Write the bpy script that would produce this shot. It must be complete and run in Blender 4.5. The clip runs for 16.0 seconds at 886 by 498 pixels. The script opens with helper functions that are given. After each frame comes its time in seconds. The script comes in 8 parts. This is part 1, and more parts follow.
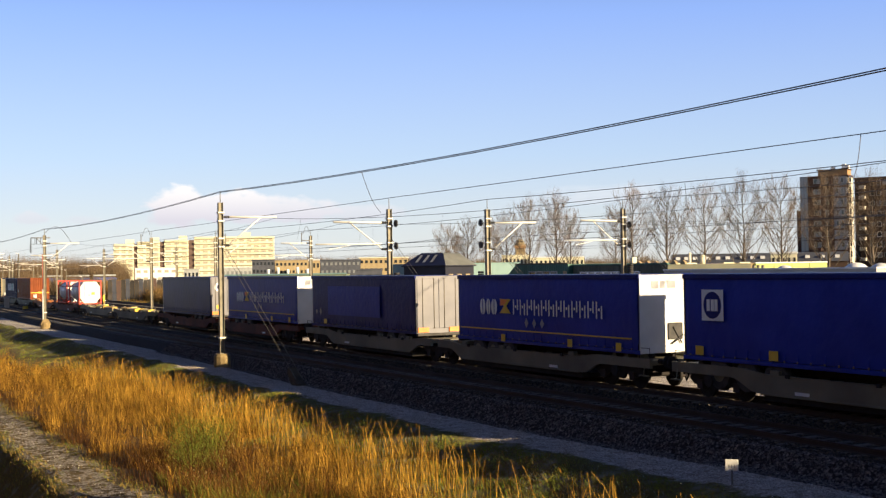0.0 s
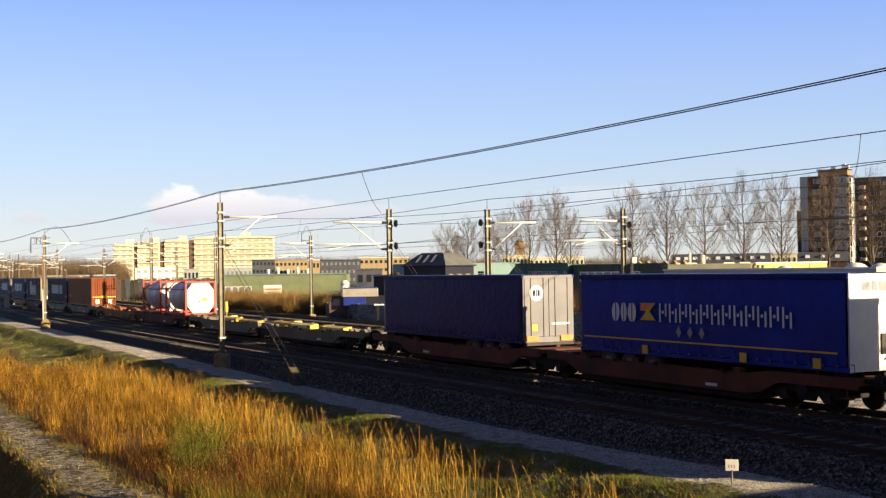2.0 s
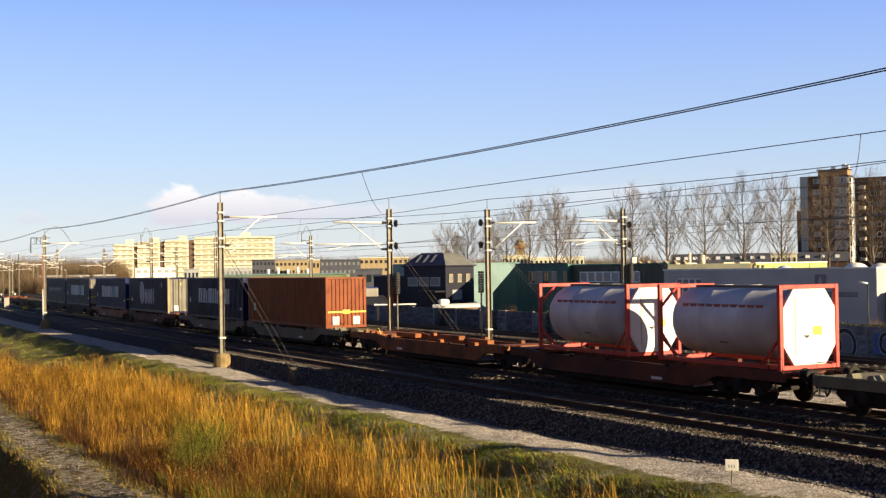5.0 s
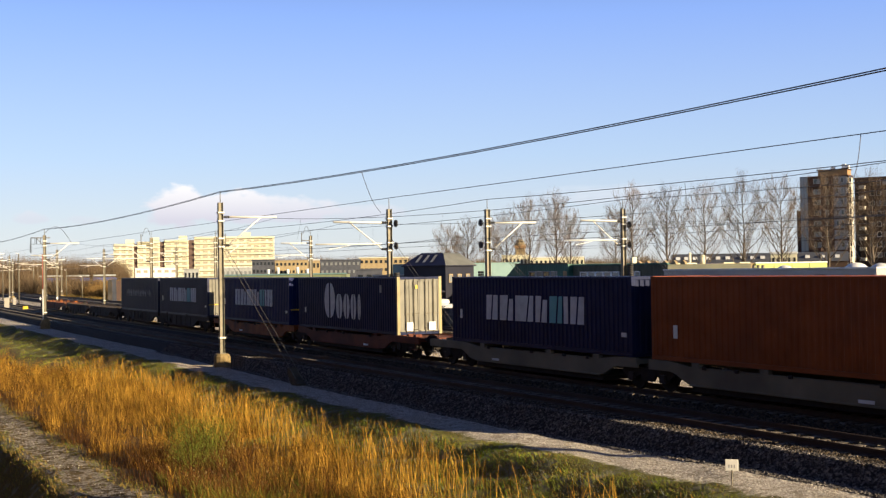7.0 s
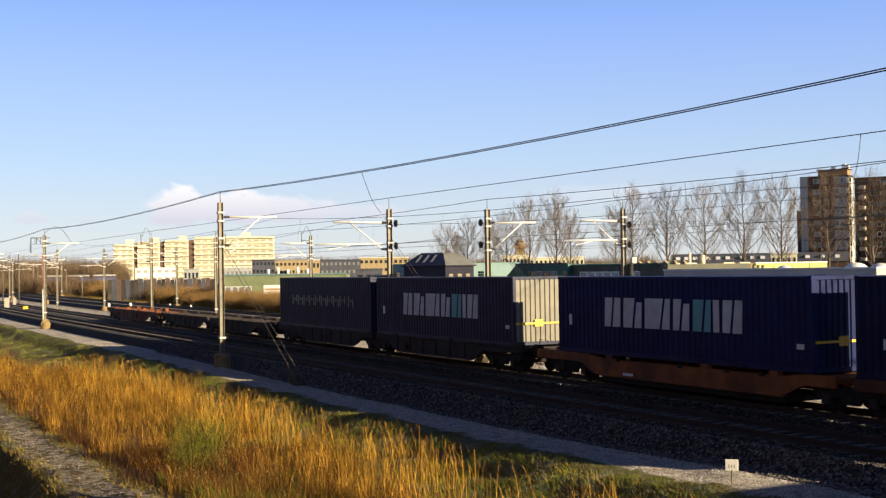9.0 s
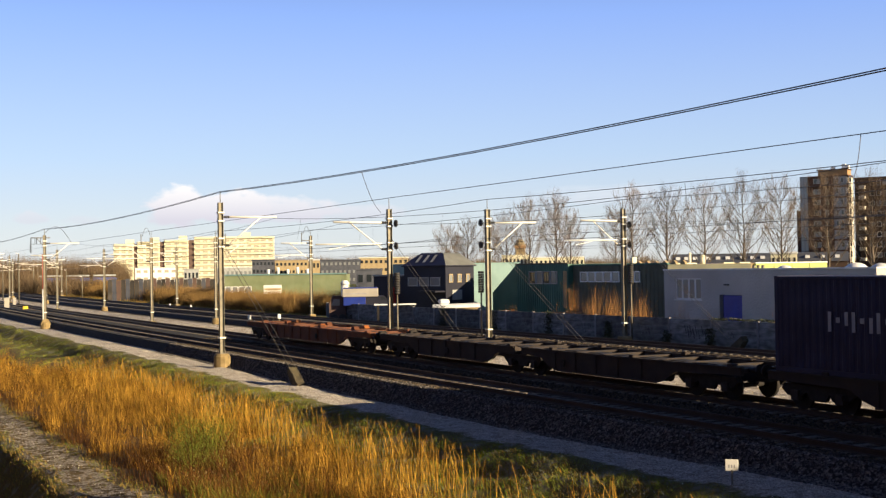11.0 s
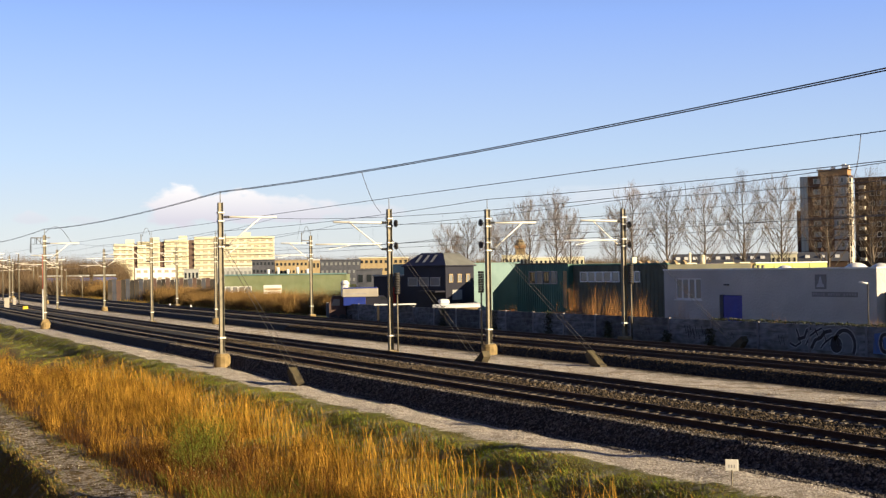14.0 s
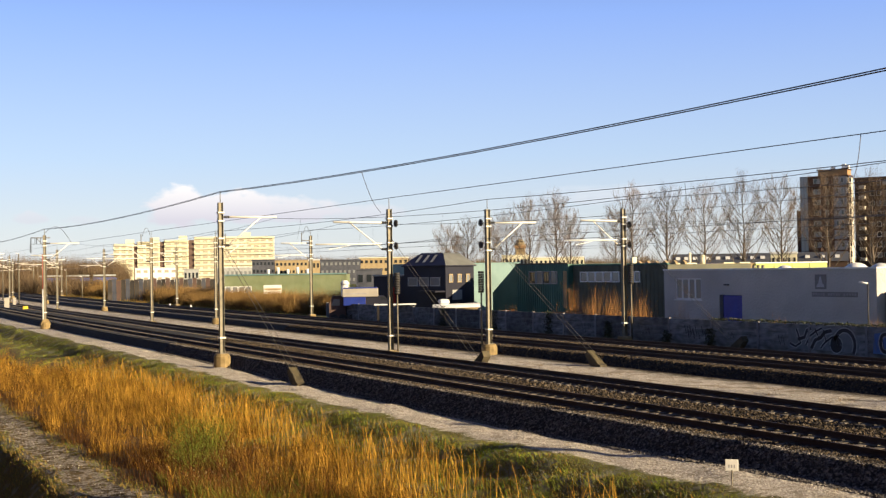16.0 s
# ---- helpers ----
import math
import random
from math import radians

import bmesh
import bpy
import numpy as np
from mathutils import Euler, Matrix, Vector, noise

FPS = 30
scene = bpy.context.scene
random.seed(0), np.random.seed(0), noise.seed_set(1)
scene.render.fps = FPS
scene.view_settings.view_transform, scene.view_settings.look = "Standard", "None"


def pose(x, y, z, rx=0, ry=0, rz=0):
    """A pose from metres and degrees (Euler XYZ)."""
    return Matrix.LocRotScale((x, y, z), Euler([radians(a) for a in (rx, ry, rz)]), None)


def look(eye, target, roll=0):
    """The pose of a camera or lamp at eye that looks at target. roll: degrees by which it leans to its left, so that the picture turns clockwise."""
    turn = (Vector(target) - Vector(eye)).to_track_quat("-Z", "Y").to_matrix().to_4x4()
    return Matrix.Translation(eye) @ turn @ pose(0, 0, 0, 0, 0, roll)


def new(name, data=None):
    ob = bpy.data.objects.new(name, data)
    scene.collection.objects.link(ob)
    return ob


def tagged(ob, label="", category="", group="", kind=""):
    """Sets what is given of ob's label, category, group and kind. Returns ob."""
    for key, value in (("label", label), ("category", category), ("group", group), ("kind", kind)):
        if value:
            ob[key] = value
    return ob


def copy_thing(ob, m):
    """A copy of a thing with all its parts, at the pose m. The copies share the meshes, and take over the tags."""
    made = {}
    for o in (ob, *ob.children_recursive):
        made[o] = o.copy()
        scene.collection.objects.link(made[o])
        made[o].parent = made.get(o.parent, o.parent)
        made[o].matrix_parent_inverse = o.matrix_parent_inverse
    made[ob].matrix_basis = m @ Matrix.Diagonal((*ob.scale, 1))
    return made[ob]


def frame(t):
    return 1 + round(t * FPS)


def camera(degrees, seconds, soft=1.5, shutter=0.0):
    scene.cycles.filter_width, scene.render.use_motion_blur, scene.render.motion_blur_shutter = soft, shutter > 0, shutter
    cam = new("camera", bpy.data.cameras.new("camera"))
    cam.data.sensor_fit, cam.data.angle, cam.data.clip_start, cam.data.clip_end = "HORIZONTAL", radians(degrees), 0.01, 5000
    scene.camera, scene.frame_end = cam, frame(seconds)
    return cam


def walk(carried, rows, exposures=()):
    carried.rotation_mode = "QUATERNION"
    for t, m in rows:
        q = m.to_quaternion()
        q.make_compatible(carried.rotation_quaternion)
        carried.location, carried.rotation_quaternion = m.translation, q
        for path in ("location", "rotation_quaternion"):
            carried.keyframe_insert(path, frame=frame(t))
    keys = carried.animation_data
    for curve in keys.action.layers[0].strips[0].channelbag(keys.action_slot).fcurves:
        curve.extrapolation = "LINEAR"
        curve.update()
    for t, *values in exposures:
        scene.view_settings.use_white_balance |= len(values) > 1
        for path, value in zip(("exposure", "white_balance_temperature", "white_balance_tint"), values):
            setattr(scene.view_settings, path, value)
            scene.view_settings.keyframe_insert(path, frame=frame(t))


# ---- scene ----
# World: x runs along the tracks in the train's direction, y across them away
# from the camera, z = 0 is the top of the rails.
EYE = Vector((0.0, 0.0, 4.4))
HFOV, TURN, TILT, ROLL = 39.386, 27.54, 0.934, -0.879
cam = camera(HFOV, 16.0, soft=1.3)


def standpoint():
    a, b = radians(TURN), radians(TILT)
    way = Vector((-math.cos(a) * math.cos(b), math.sin(a) * math.cos(b), math.sin(b)))
    return look(EYE, EYE + 100 * way, ROLL)


SHOT = standpoint()
walk(cam, [(0, SHOT), (16, SHOT)], [(0, 1.30, 6500, 10), (4, 1.29, 6480, 10), (6.5, 1.25, 6300, 10), (9, 1.25, 6300, 10), (11.5, 1.27, 6430, 10), (16, 1.27, 6450, 10)])

# ---- light ----
SUN_AZ, SUN_EL = radians(29.0), radians(14.8)   # azimuth from +x towards +y
TO_SUN = Vector((math.cos(SUN_AZ) * math.cos(SUN_EL), math.sin(SUN_AZ) * math.cos(SUN_EL), math.sin(SUN_EL)))

sun = new("sun", bpy.data.lights.new("sun", "SUN"))
sun.data.energy, sun.data.angle, sun.data.color = 4.25, radians(0.5), (1.0, 0.79, 0.50)
sun.matrix_world = look(TO_SUN * 100, (0, 0, 0))


def make_world():
    w = bpy.data.worlds.new("sky")
    scene.world = w
    w.use_nodes = True
    nt = w.node_tree
    N, L = nt.nodes, nt.links
    N.clear()
    out = N.new("ShaderNodeOutputWorld")
    bg = N.new("ShaderNodeBackground")
    sky = N.new("ShaderNodeTexSky")
    sky.sky_type = "NISHITA"
    sky.sun_disc = False
    sky.sun_elevation, sky.sun_rotation = SUN_EL, math.pi / 2 - SUN_AZ
    sky.air_density, sky.dust_density, sky.ozone_density = 1.0, 0.3, 4.0
    bg.inputs["Strength"].default_value = 0.05
    # a low bank of cumulus far away over the town
    tc = N.new("ShaderNodeTexCoord")
    centre = Vector((-0.9380, 0.3420, 0.0535)).normalized()
    side = centre.cross(Vector((0, 0, 1))).normalized()

    def dot(v):
        n = N.new("ShaderNodeVectorMath")
        n.operation = "DOT_PRODUCT"
        n.inputs[1].default_value = v
        L.new(tc.outputs["Generated"], n.inputs[0])
        return n.outputs["Value"]

    def calc(op, a, b=0.0, c=0.0):
        n = N.new("ShaderNodeMath")
        n.operation = op
        for k, q in enumerate((a, b, c)):
            if isinstance(q, (int, float)):
                n.inputs[k].default_value = q
            else:
                L.new(q, n.inputs[k])
        return n.outputs[0]

    ns = N.new("ShaderNodeTexNoise")
    mp = N.new("ShaderNodeMapping")
    mp.inputs["Scale"].default_value = (26, 26, 58)
    L.new(tc.outputs["Generated"], mp.inputs["Vector"])
    L.new(mp.outputs["Vector"], ns.inputs["Vector"])
    ns.inputs["Scale"].default_value, ns.inputs["Detail"].default_value = 1.8, 7
    ragged = calc("MULTIPLY", calc("SUBTRACT", ns.outputs["Fac"], 0.5), 2.0)

    def cloud(at, high, wide, tall, slope, most, edge):
        """Cover of one cloud round a place beside the bank's middle, flat below and heaped above."""
        u = calc("DIVIDE", calc("SUBTRACT", dot(side), at), wide)
        v = calc("DIVIDE", calc("SUBTRACT", dot((0, 0, 1)), high), tall)
        low = calc("MULTIPLY", calc("MINIMUM", v, 0.0), 1.5)
        v2 = calc("ADD", calc("MAXIMUM", calc("ADD", v, calc("MULTIPLY", u, slope)), 0.0), low)
        r2 = calc("ADD", calc("MULTIPLY", u, u), calc("MULTIPLY", v2, v2))
        ramp = N.new("ShaderNodeMapRange")
        ramp.interpolation_type = "SMOOTHSTEP"
        ramp.inputs["From Min"].default_value, ramp.inputs["From Max"].default_value = 0.0, edge
        ramp.inputs["To Max"].default_value = most
        L.new(calc("ADD", calc("SUBTRACT", 1.0, r2), ragged), ramp.inputs["Value"])
        return ramp.outputs[0], v

    cover, v = cloud(-0.080, 0.0490, 0.027, 0.0215, 0.0, 0.95, 0.5)
    for lobe in ((-0.036, 0.0490, 0.034, 0.0185, 0.0, 0.92, 0.5), (0.010, 0.0475, 0.055, 0.0140, 0.2, 0.80, 0.7), (0.066, 0.0455, 0.045, 0.0095, 0.2, 0.50, 0.9),
                 (-0.190, 0.0430, 0.016, 0.0070, 0.0, 0.45, 0.8), (-0.150, 0.0420, 0.018, 0.0050, 0.0, 0.30, 0.9), (0.265, 0.0560, 0.080, 0.0110, 0.0, 0.28, 1.2)):
        more, _ = cloud(*lobe)
        cover = calc("MAXIMUM", cover, more)
    tone = N.new("ShaderNodeMix")
    tone.data_type = "RGBA"
    tone.inputs[6].default_value = (6.3, 6.05, 6.7, 1)
    tone.inputs[7].default_value = (9.1, 8.7, 8.5, 1)
    up = N.new("ShaderNodeMapRange")
    up.inputs["From Min"].default_value, up.inputs["From Max"].default_value = -0.35, 0.9
    L.new(v, up.inputs["Value"])
    L.new(up.outputs[0], tone.inputs[0])
    mix = N.new("ShaderNodeMix")
    mix.data_type = "RGBA"
    L.new(cover, mix.inputs[0])
    # clear winter gradient laid over the sky model: pale at the horizon, deep blue overhead
    zed = dot((0, 0, 1))
    grad = N.new("ShaderNodeValToRGB")
    L.new(zed, grad.inputs["Fac"])
    els = grad.color_ramp.elements
    els[0].position, els[0].color = 0.0, (0.72, 0.73, 0.70, 1)
    els[1].position, els[1].color = 1.0, (0.012, 0.020, 0.062, 1)
    for at, c in ((0.035, (0.67, 0.73, 0.755)), (0.09, (0.515, 0.665, 0.865)), (0.20, (0.30, 0.47, 0.93)), (0.30, (0.11, 0.18, 0.40)), (0.50, (0.026, 0.046, 0.13))):
        e = els.new(at)
        e.color = (*c, 1)
    lift = N.new("ShaderNodeMix")
    lift.data_type, lift.blend_type = "RGBA", "MULTIPLY"
    lift.inputs[0].default_value = 1.0
    L.new(grad.outputs["Color"], lift.inputs[6])
    lift.inputs[7].default_value = (9.6, 9.5, 9.6, 1)
    over = N.new("ShaderNodeMix")
    over.data_type = "RGBA"
    over.inputs[0].default_value = 0.88
    L.new(sky.outputs["Color"], over.inputs[6])
    # a little brighter opposite the sun, duller towards it
    even_out = N.new("ShaderNodeVectorMath")
    even_out.operation = "SCALE"
    L.new(lift.outputs[2], even_out.inputs[0])
    L.new(calc("SUBTRACT", 1.0, calc("MULTIPLY", dot(side), 0.14)), even_out.inputs["Scale"])
    L.new(even_out.outputs[0], over.inputs[7])
    L.new(over.outputs[2], mix.inputs[6])
    L.new(tone.outputs[2], mix.inputs[7])
    L.new(mix.outputs[2], bg.inputs["Color"])
    L.new(bg.outputs[0], out.inputs["Surface"])


make_world()

# ---- materials ----
def paint(name, c1, c2=None, scale=3.0, rough=0.7, metal=0.0, bump=0.0, bscale=40.0, dirt=0.0, dirt_col=(0.05, 0.04, 0.03),
          vary=0.0, spec=0.5, stretch=(1, 1, 1), island=False):
    """Two-tone noise colour, a second scale of dirt, fine relief."""
    m = bpy.data.materials.new(name)
    m.use_nodes = True
    nt = m.node_tree
    N, L = nt.nodes, nt.links
    b = N["Principled BSDF"]
    b.inputs["Roughness"].default_value, b.inputs["Metallic"].default_value = rough, metal
    b.inputs["Specular IOR Level"].default_value = spec
    c2 = c2 or tuple(min(1, v * 1.25 + 0.01) for v in c1)
    tc = N.new("ShaderNodeTexCoord")
    mp = N.new("ShaderNodeMapping")
    mp.inputs["Scale"].default_value = stretch
    L.new(tc.outputs["Object"], mp.inputs["Vector"])

    def tex(s, d):
        n = N.new("ShaderNodeTexNoise")
        n.inputs["Scale"].default_value, n.inputs["Detail"].default_value = s, d
        L.new(mp.outputs["Vector"], n.inputs["Vector"])
        return n.outputs["Fac"]

    def mixer(f, a, c, lo, hi):
        r = N.new("ShaderNodeMapRange")
        r.inputs["From Min"].default_value, r.inputs["From Max"].default_value = lo, hi
        L.new(f, r.inputs["Value"])
        x = N.new("ShaderNodeMix")
        x.data_type = "RGBA"
        L.new(r.outputs[0], x.inputs[0])
        for k, q in ((6, a), (7, c)):
            if isinstance(q, tuple):
                x.inputs[k].default_value = (*q[:3], 1)
            else:
                L.new(q, x.inputs[k])
        return x.outputs[2]

    col = mixer(tex(scale, 6), tuple(c1), tuple(c2), 0.32, 0.68)
    if dirt:
        r = N.new("ShaderNodeMapRange")
        r.inputs["From Min"].default_value, r.inputs["From Max"].default_value = 0.5, 0.75
        r.inputs["To Max"].default_value = dirt
        L.new(tex(scale * 0.31, 8), r.inputs["Value"])
        x = N.new("ShaderNodeMix")
        x.data_type = "RGBA"
        L.new(r.outputs[0], x.inputs[0])
        L.new(col, x.inputs[6])
        x.inputs[7].default_value = (*dirt_col, 1)
        col = x.outputs[2]
    if vary:
        if island:
            rnd = N.new("ShaderNodeNewGeometry").outputs["Random Per Island"]
        else:
            rnd = N.new("ShaderNodeObjectInfo").outputs["Random"]
        r = N.new("ShaderNodeMapRange")
        r.inputs["To Min"].default_value, r.inputs["To Max"].default_value = 1 - vary, 1 + vary
        L.new(rnd, r.inputs["Value"])
        h = N.new("ShaderNodeHueSaturation")
        L.new(r.outputs[0], h.inputs["Value"])
        L.new(col, h.inputs["Color"])
        col = h.outputs["Color"]
    L.new(col, b.inputs["Base Color"])
    if bump:
        bp = N.new("ShaderNodeBump")
        bp.inputs["Strength"].default_value, bp.inputs["Distance"].default_value = bump, 0.6 / bscale
        L.new(tex(bscale, 4), bp.inputs["Height"])
        L.new(bp.outputs[0], b.inputs["Normal"])
    return m


def glass_mat(name, col, rough=0.06):
    m = bpy.data.materials.new(name)
    m.use_nodes = True
    b = m.node_tree.nodes["Principled BSDF"]
    b.inputs["Base Color"].default_value = (*col, 1)
    b.inputs["Roughness"].default_value = rough
    b.inputs["Specular IOR Level"].default_value = 0.8
    return m


# ---- mesh helpers ----
class Geo:
    """Collects verts and faces of one mesh."""

    def __init__(self):
        self.v, self.f, self.s = [], [], []

    def add(self, verts, faces, smooth=False):
        n = len(self.v)
        self.v.extend([tuple(p) for p in verts])
        self.f.extend([tuple(n + i for i in q) for q in faces])
        self.s.extend([smooth] * len(faces))
        return self

    def box(self, x0, x1, y0, y1, z0, z1, c=0.0):
        if x1 < x0: x0, x1 = x1, x0
        if y1 < y0: y0, y1 = y1, y0
        if z1 < z0: z0, z1 = z1, z0
        if c <= 0:
            return self.add([(x, y, z) for x in (x0, x1) for y in (y0, y1) for z in (z0, z1)],
                            [(0, 1, 3, 2), (4, 6, 7, 5), (0, 4, 5, 1), (2, 3, 7, 6), (0, 2, 6, 4), (1, 5, 7, 3)])
        # chamfered along all edges
        c = min(c, (x1 - x0) / 3, (y1 - y0) / 3, (z1 - z0) / 3)
        X, Y, Z = (x0, x1), (y0, y1), (z0, z1)
        vs, idx = [], {}
        for i in (0, 1):
            for j in (0, 1):
                for k in (0, 1):
                    p = (X[i], Y[j], Z[k])
                    q = (X[i] + (c if i == 0 else -c), Y[j] + (c if j == 0 else -c), Z[k] + (c if k == 0 else -c))
                    for a in range(3):
                        idx[i, j, k, a] = len(vs)
                        vs.append(tuple(p[m] if m == a else q[m] for m in range(3)))
        F = []
        for s in (0, 1):
            F.append([idx[s, j, k, 0] for j, k in ((0, 0), (0, 1), (1, 1), (1, 0))][::1 if s == 0 else -1])
            F.append([idx[i, s, k, 1] for i, k in ((0, 0), (1, 0), (1, 1), (0, 1))][::1 if s == 0 else -1])
            F.append([idx[i, j, s, 2] for i, j in ((0, 0), (0, 1), (1, 1), (1, 0))][::1 if s == 0 else -1])
        for s in (0, 1):
            for t in (0, 1):
                F.append([idx[s, t, 0, 0], idx[s, t, 1, 0], idx[s, t, 1, 1], idx[s, t, 0, 1]])
                F.append([idx[s, 0, t, 0], idx[s, 1, t, 0], idx[s, 1, t, 2], idx[s, 0, t, 2]])
                F.append([idx[0, s, t, 1], idx[1, s, t, 1], idx[1, s, t, 2], idx[0, s, t, 2]])
        for i in (0, 1):
            for j in (0, 1):
                for k in (0, 1):
                    F.append([idx[i, j, k, a] for a in range(3)])
        return self.add(vs, F)

    def prism(self, prof, axis, lo, hi, smooth=False, caps=True):
        """A profile of 2D points swept along an axis from lo to hi."""
        n = len(prof)

        def at(p, t):
            if axis == "x": return (t, p[0], p[1])
            if axis == "y": return (p[0], t, p[1])
            return (p[0], p[1], t)
        vs = [at(p, lo) for p in prof] + [at(p, hi) for p in prof]
        F = [(i, (i + 1) % n, n + (i + 1) % n, n + i) for i in range(n)]
        self.add(vs, F, smooth)
        if caps:
            k = len(self.v) - 2 * n
            self.f += [tuple(k + i for i in range(n))[::-1], tuple(k + n + i for i in range(n))]
            self.s += [False, False]
        return self

    def tube(self, p, q, r, r2=None, sides=8, caps=True):
        p, q = Vector(p), Vector(q)
        r2 = r if r2 is None else r2
        d = (q - p).normalized()
        a = d.cross(Vector((0, 0, 1)) if abs(d.z) < 0.9 else Vector((1, 0, 0))).normalized()
        b = d.cross(a)
        vs = []
        for c, rr in ((p, r), (q, r2)):
            for i in range(sides):
                t = 2 * math.pi * i / sides
                vs.append(c + (a * math.cos(t) + b * math.sin(t)) * rr)
        self.add(vs, [(i, (i + 1) % sides, sides + (i + 1) % sides, sides + i) for i in range(sides)], sides > 5)
        if caps:
            k = len(self.v) - 2 * sides
            self.f += [tuple(k + i for i in range(sides))[::-1], tuple(k + sides + i for i in range(sides))]
            self.s += [False, False]
        return self

    def line(self, pts, r, sides=4):
        """A connected tube through all points."""
        pts = [Vector(p) for p in pts]
        vs, n = [], len(pts)
        for i, p in enumerate(pts):
            d = (pts[min(i + 1, n - 1)] - pts[max(i - 1, 0)]).normalized()
            a = d.cross(Vector((0, 0, 1)) if abs(d.z) < 0.9 else Vector((0, 1, 0))).normalized()
            b = d.cross(a)
            vs += [p + (a * math.cos(2 * math.pi * k / sides) + b * math.sin(2 * math.pi * k / sides)) * r for k in range(sides)]
        return self.add(vs, [(i * sides + k, i * sides + (k + 1) % sides, (i + 1) * sides + (k + 1) % sides, (i + 1) * sides + k) for i in range(n - 1) for k in range(sides)], sides > 5)

    def pierced(self, us, zs, holes, y0, y1):
        """A wall from y0 to y1 on a grid of lines, with the cells in holes (i, j) left open."""
        nu, nz = len(us), len(zs)
        vs = [(u, y, z) for y in (y0, y1) for u in us for z in zs]
        at = lambda s, i, j: s * nu * nz + i * nz + j
        solid = lambda i, j: 0 <= i < nu - 1 and 0 <= j < nz - 1 and (i, j) not in holes
        fs = []
        for i in range(nu - 1):
            for j in range(nz - 1):
                if not solid(i, j):
                    continue
                for s in (0, 1):
                    fs.append((at(s, i, j), at(s, i + 1, j), at(s, i + 1, j + 1), at(s, i, j + 1)))
                for di, dj, a, b in ((-1, 0, (i, j), (i, j + 1)), (1, 0, (i + 1, j), (i + 1, j + 1)), (0, -1, (i, j), (i + 1, j)), (0, 1, (i, j + 1), (i + 1, j + 1))):
                    if not solid(i + di, j + dj):
                        fs.append((at(0, *a), at(0, *b), at(1, *b), at(1, *a)))
        return self.add(vs, fs)

    def mesh(self, name):
        me = bpy.data.meshes.new(name)
        me.from_pydata(self.v, [], self.f)
        me.polygons.foreach_set("use_smooth", self.s)
        bm = bmesh.new()
        bm.from_mesh(me)
        bmesh.ops.recalc_face_normals(bm, faces=bm.faces)
        bm.to_mesh(me)
        bm.free()
        me.update()
        return me


def part(name, geo, material, parent=None, label="", kind=""):
    """Links a Geo or a mesh as one mesh object, under a thing or on its own."""
    me = geo.mesh(name) if isinstance(geo, Geo) else geo
    if not me.materials:
        me.materials.append(material)
    ob = new(name, me)
    ob.parent = parent
    return tagged(ob, label, kind=kind)


def thing(name, label, category, group="", kind="", at=(0, 0, 0)):
    ob = new(name)
    ob.empty_display_size = 0.2
    ob.location = at
    return tagged(ob, label, category, group, kind)


def raw(name, verts, faces, material, smooth=False):
    """A mesh object straight from numpy arrays of verts and equal-sized faces."""
    verts, faces = np.asarray(verts, np.float32), np.asarray(faces, np.int32)
    me = bpy.data.meshes.new(name)
    n, k = faces.shape
    me.vertices.add(len(verts))
    me.vertices.foreach_set("co", verts.ravel())
    me.loops.add(n * k)
    me.loops.foreach_set("vertex_index", faces.ravel())
    me.polygons.add(n)
    me.polygons.foreach_set("loop_start", np.arange(0, n * k, k, dtype=np.int32))
    me.polygons.foreach_set("use_smooth", np.full(n, smooth))
    me.update(calc_edges=True)
    me.materials.append(material)
    return new(name, me)


rnd = random.Random(7)
nrng = np.random.default_rng(7)

# ---- shared materials ----
M_STONE = paint("ballast_stone", (0.030, 0.0285, 0.030), (0.122, 0.090, 0.054), scale=9, rough=0.92, spec=0.2, bump=1.0, bscale=22, vary=0.9, island=True)
M_SLOPE = paint("pale_grey_ballast_stone", (0.055, 0.054, 0.057), (0.22, 0.195, 0.17), scale=9, rough=0.92, spec=0.2, bump=1.0, bscale=22, vary=0.85, island=True)
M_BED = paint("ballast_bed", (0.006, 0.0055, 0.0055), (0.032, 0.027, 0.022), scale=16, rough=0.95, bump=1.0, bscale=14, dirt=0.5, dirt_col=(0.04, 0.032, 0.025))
M_SLEEPER = paint("sleeper_concrete", (0.11, 0.093, 0.073), (0.225, 0.195, 0.16), scale=4, rough=0.9, bump=0.3, dirt=0.6, dirt_col=(0.2, 0.16, 0.12), vary=0.2)
M_RAIL = paint("rail_steel", (0.045, 0.028, 0.02), (0.085, 0.055, 0.04), scale=3, rough=0.75, metal=0.3, bump=0.2, stretch=(0.2, 1, 1))
M_CONCRETE = paint("concrete", (0.30, 0.29, 0.27), (0.44, 0.42, 0.39), scale=2, rough=0.9, bump=0.4, dirt=0.5, dirt_col=(0.13, 0.12, 0.10))
M_FOOT = paint("mast_foot_concrete", (0.20, 0.14, 0.055), (0.33, 0.24, 0.11), scale=3, rough=0.9, bump=0.4, dirt=0.3, dirt_col=(0.2, 0.17, 0.12))
M_GALV = paint("galvanised_steel", (0.135, 0.12, 0.085), (0.22, 0.195, 0.14), scale=2.5, rough=0.55, metal=0.35, bump=0.1, dirt=0.4, dirt_col=(0.16, 0.13, 0.09))
M_TUBE = paint("cream_insulated_tube", (0.72, 0.69, 0.60), (0.82, 0.79, 0.70), scale=4, rough=0.5)
M_DARK = paint("dark_iron", (0.025, 0.024, 0.024), (0.06, 0.055, 0.05), scale=5, rough=0.65, metal=0.2)
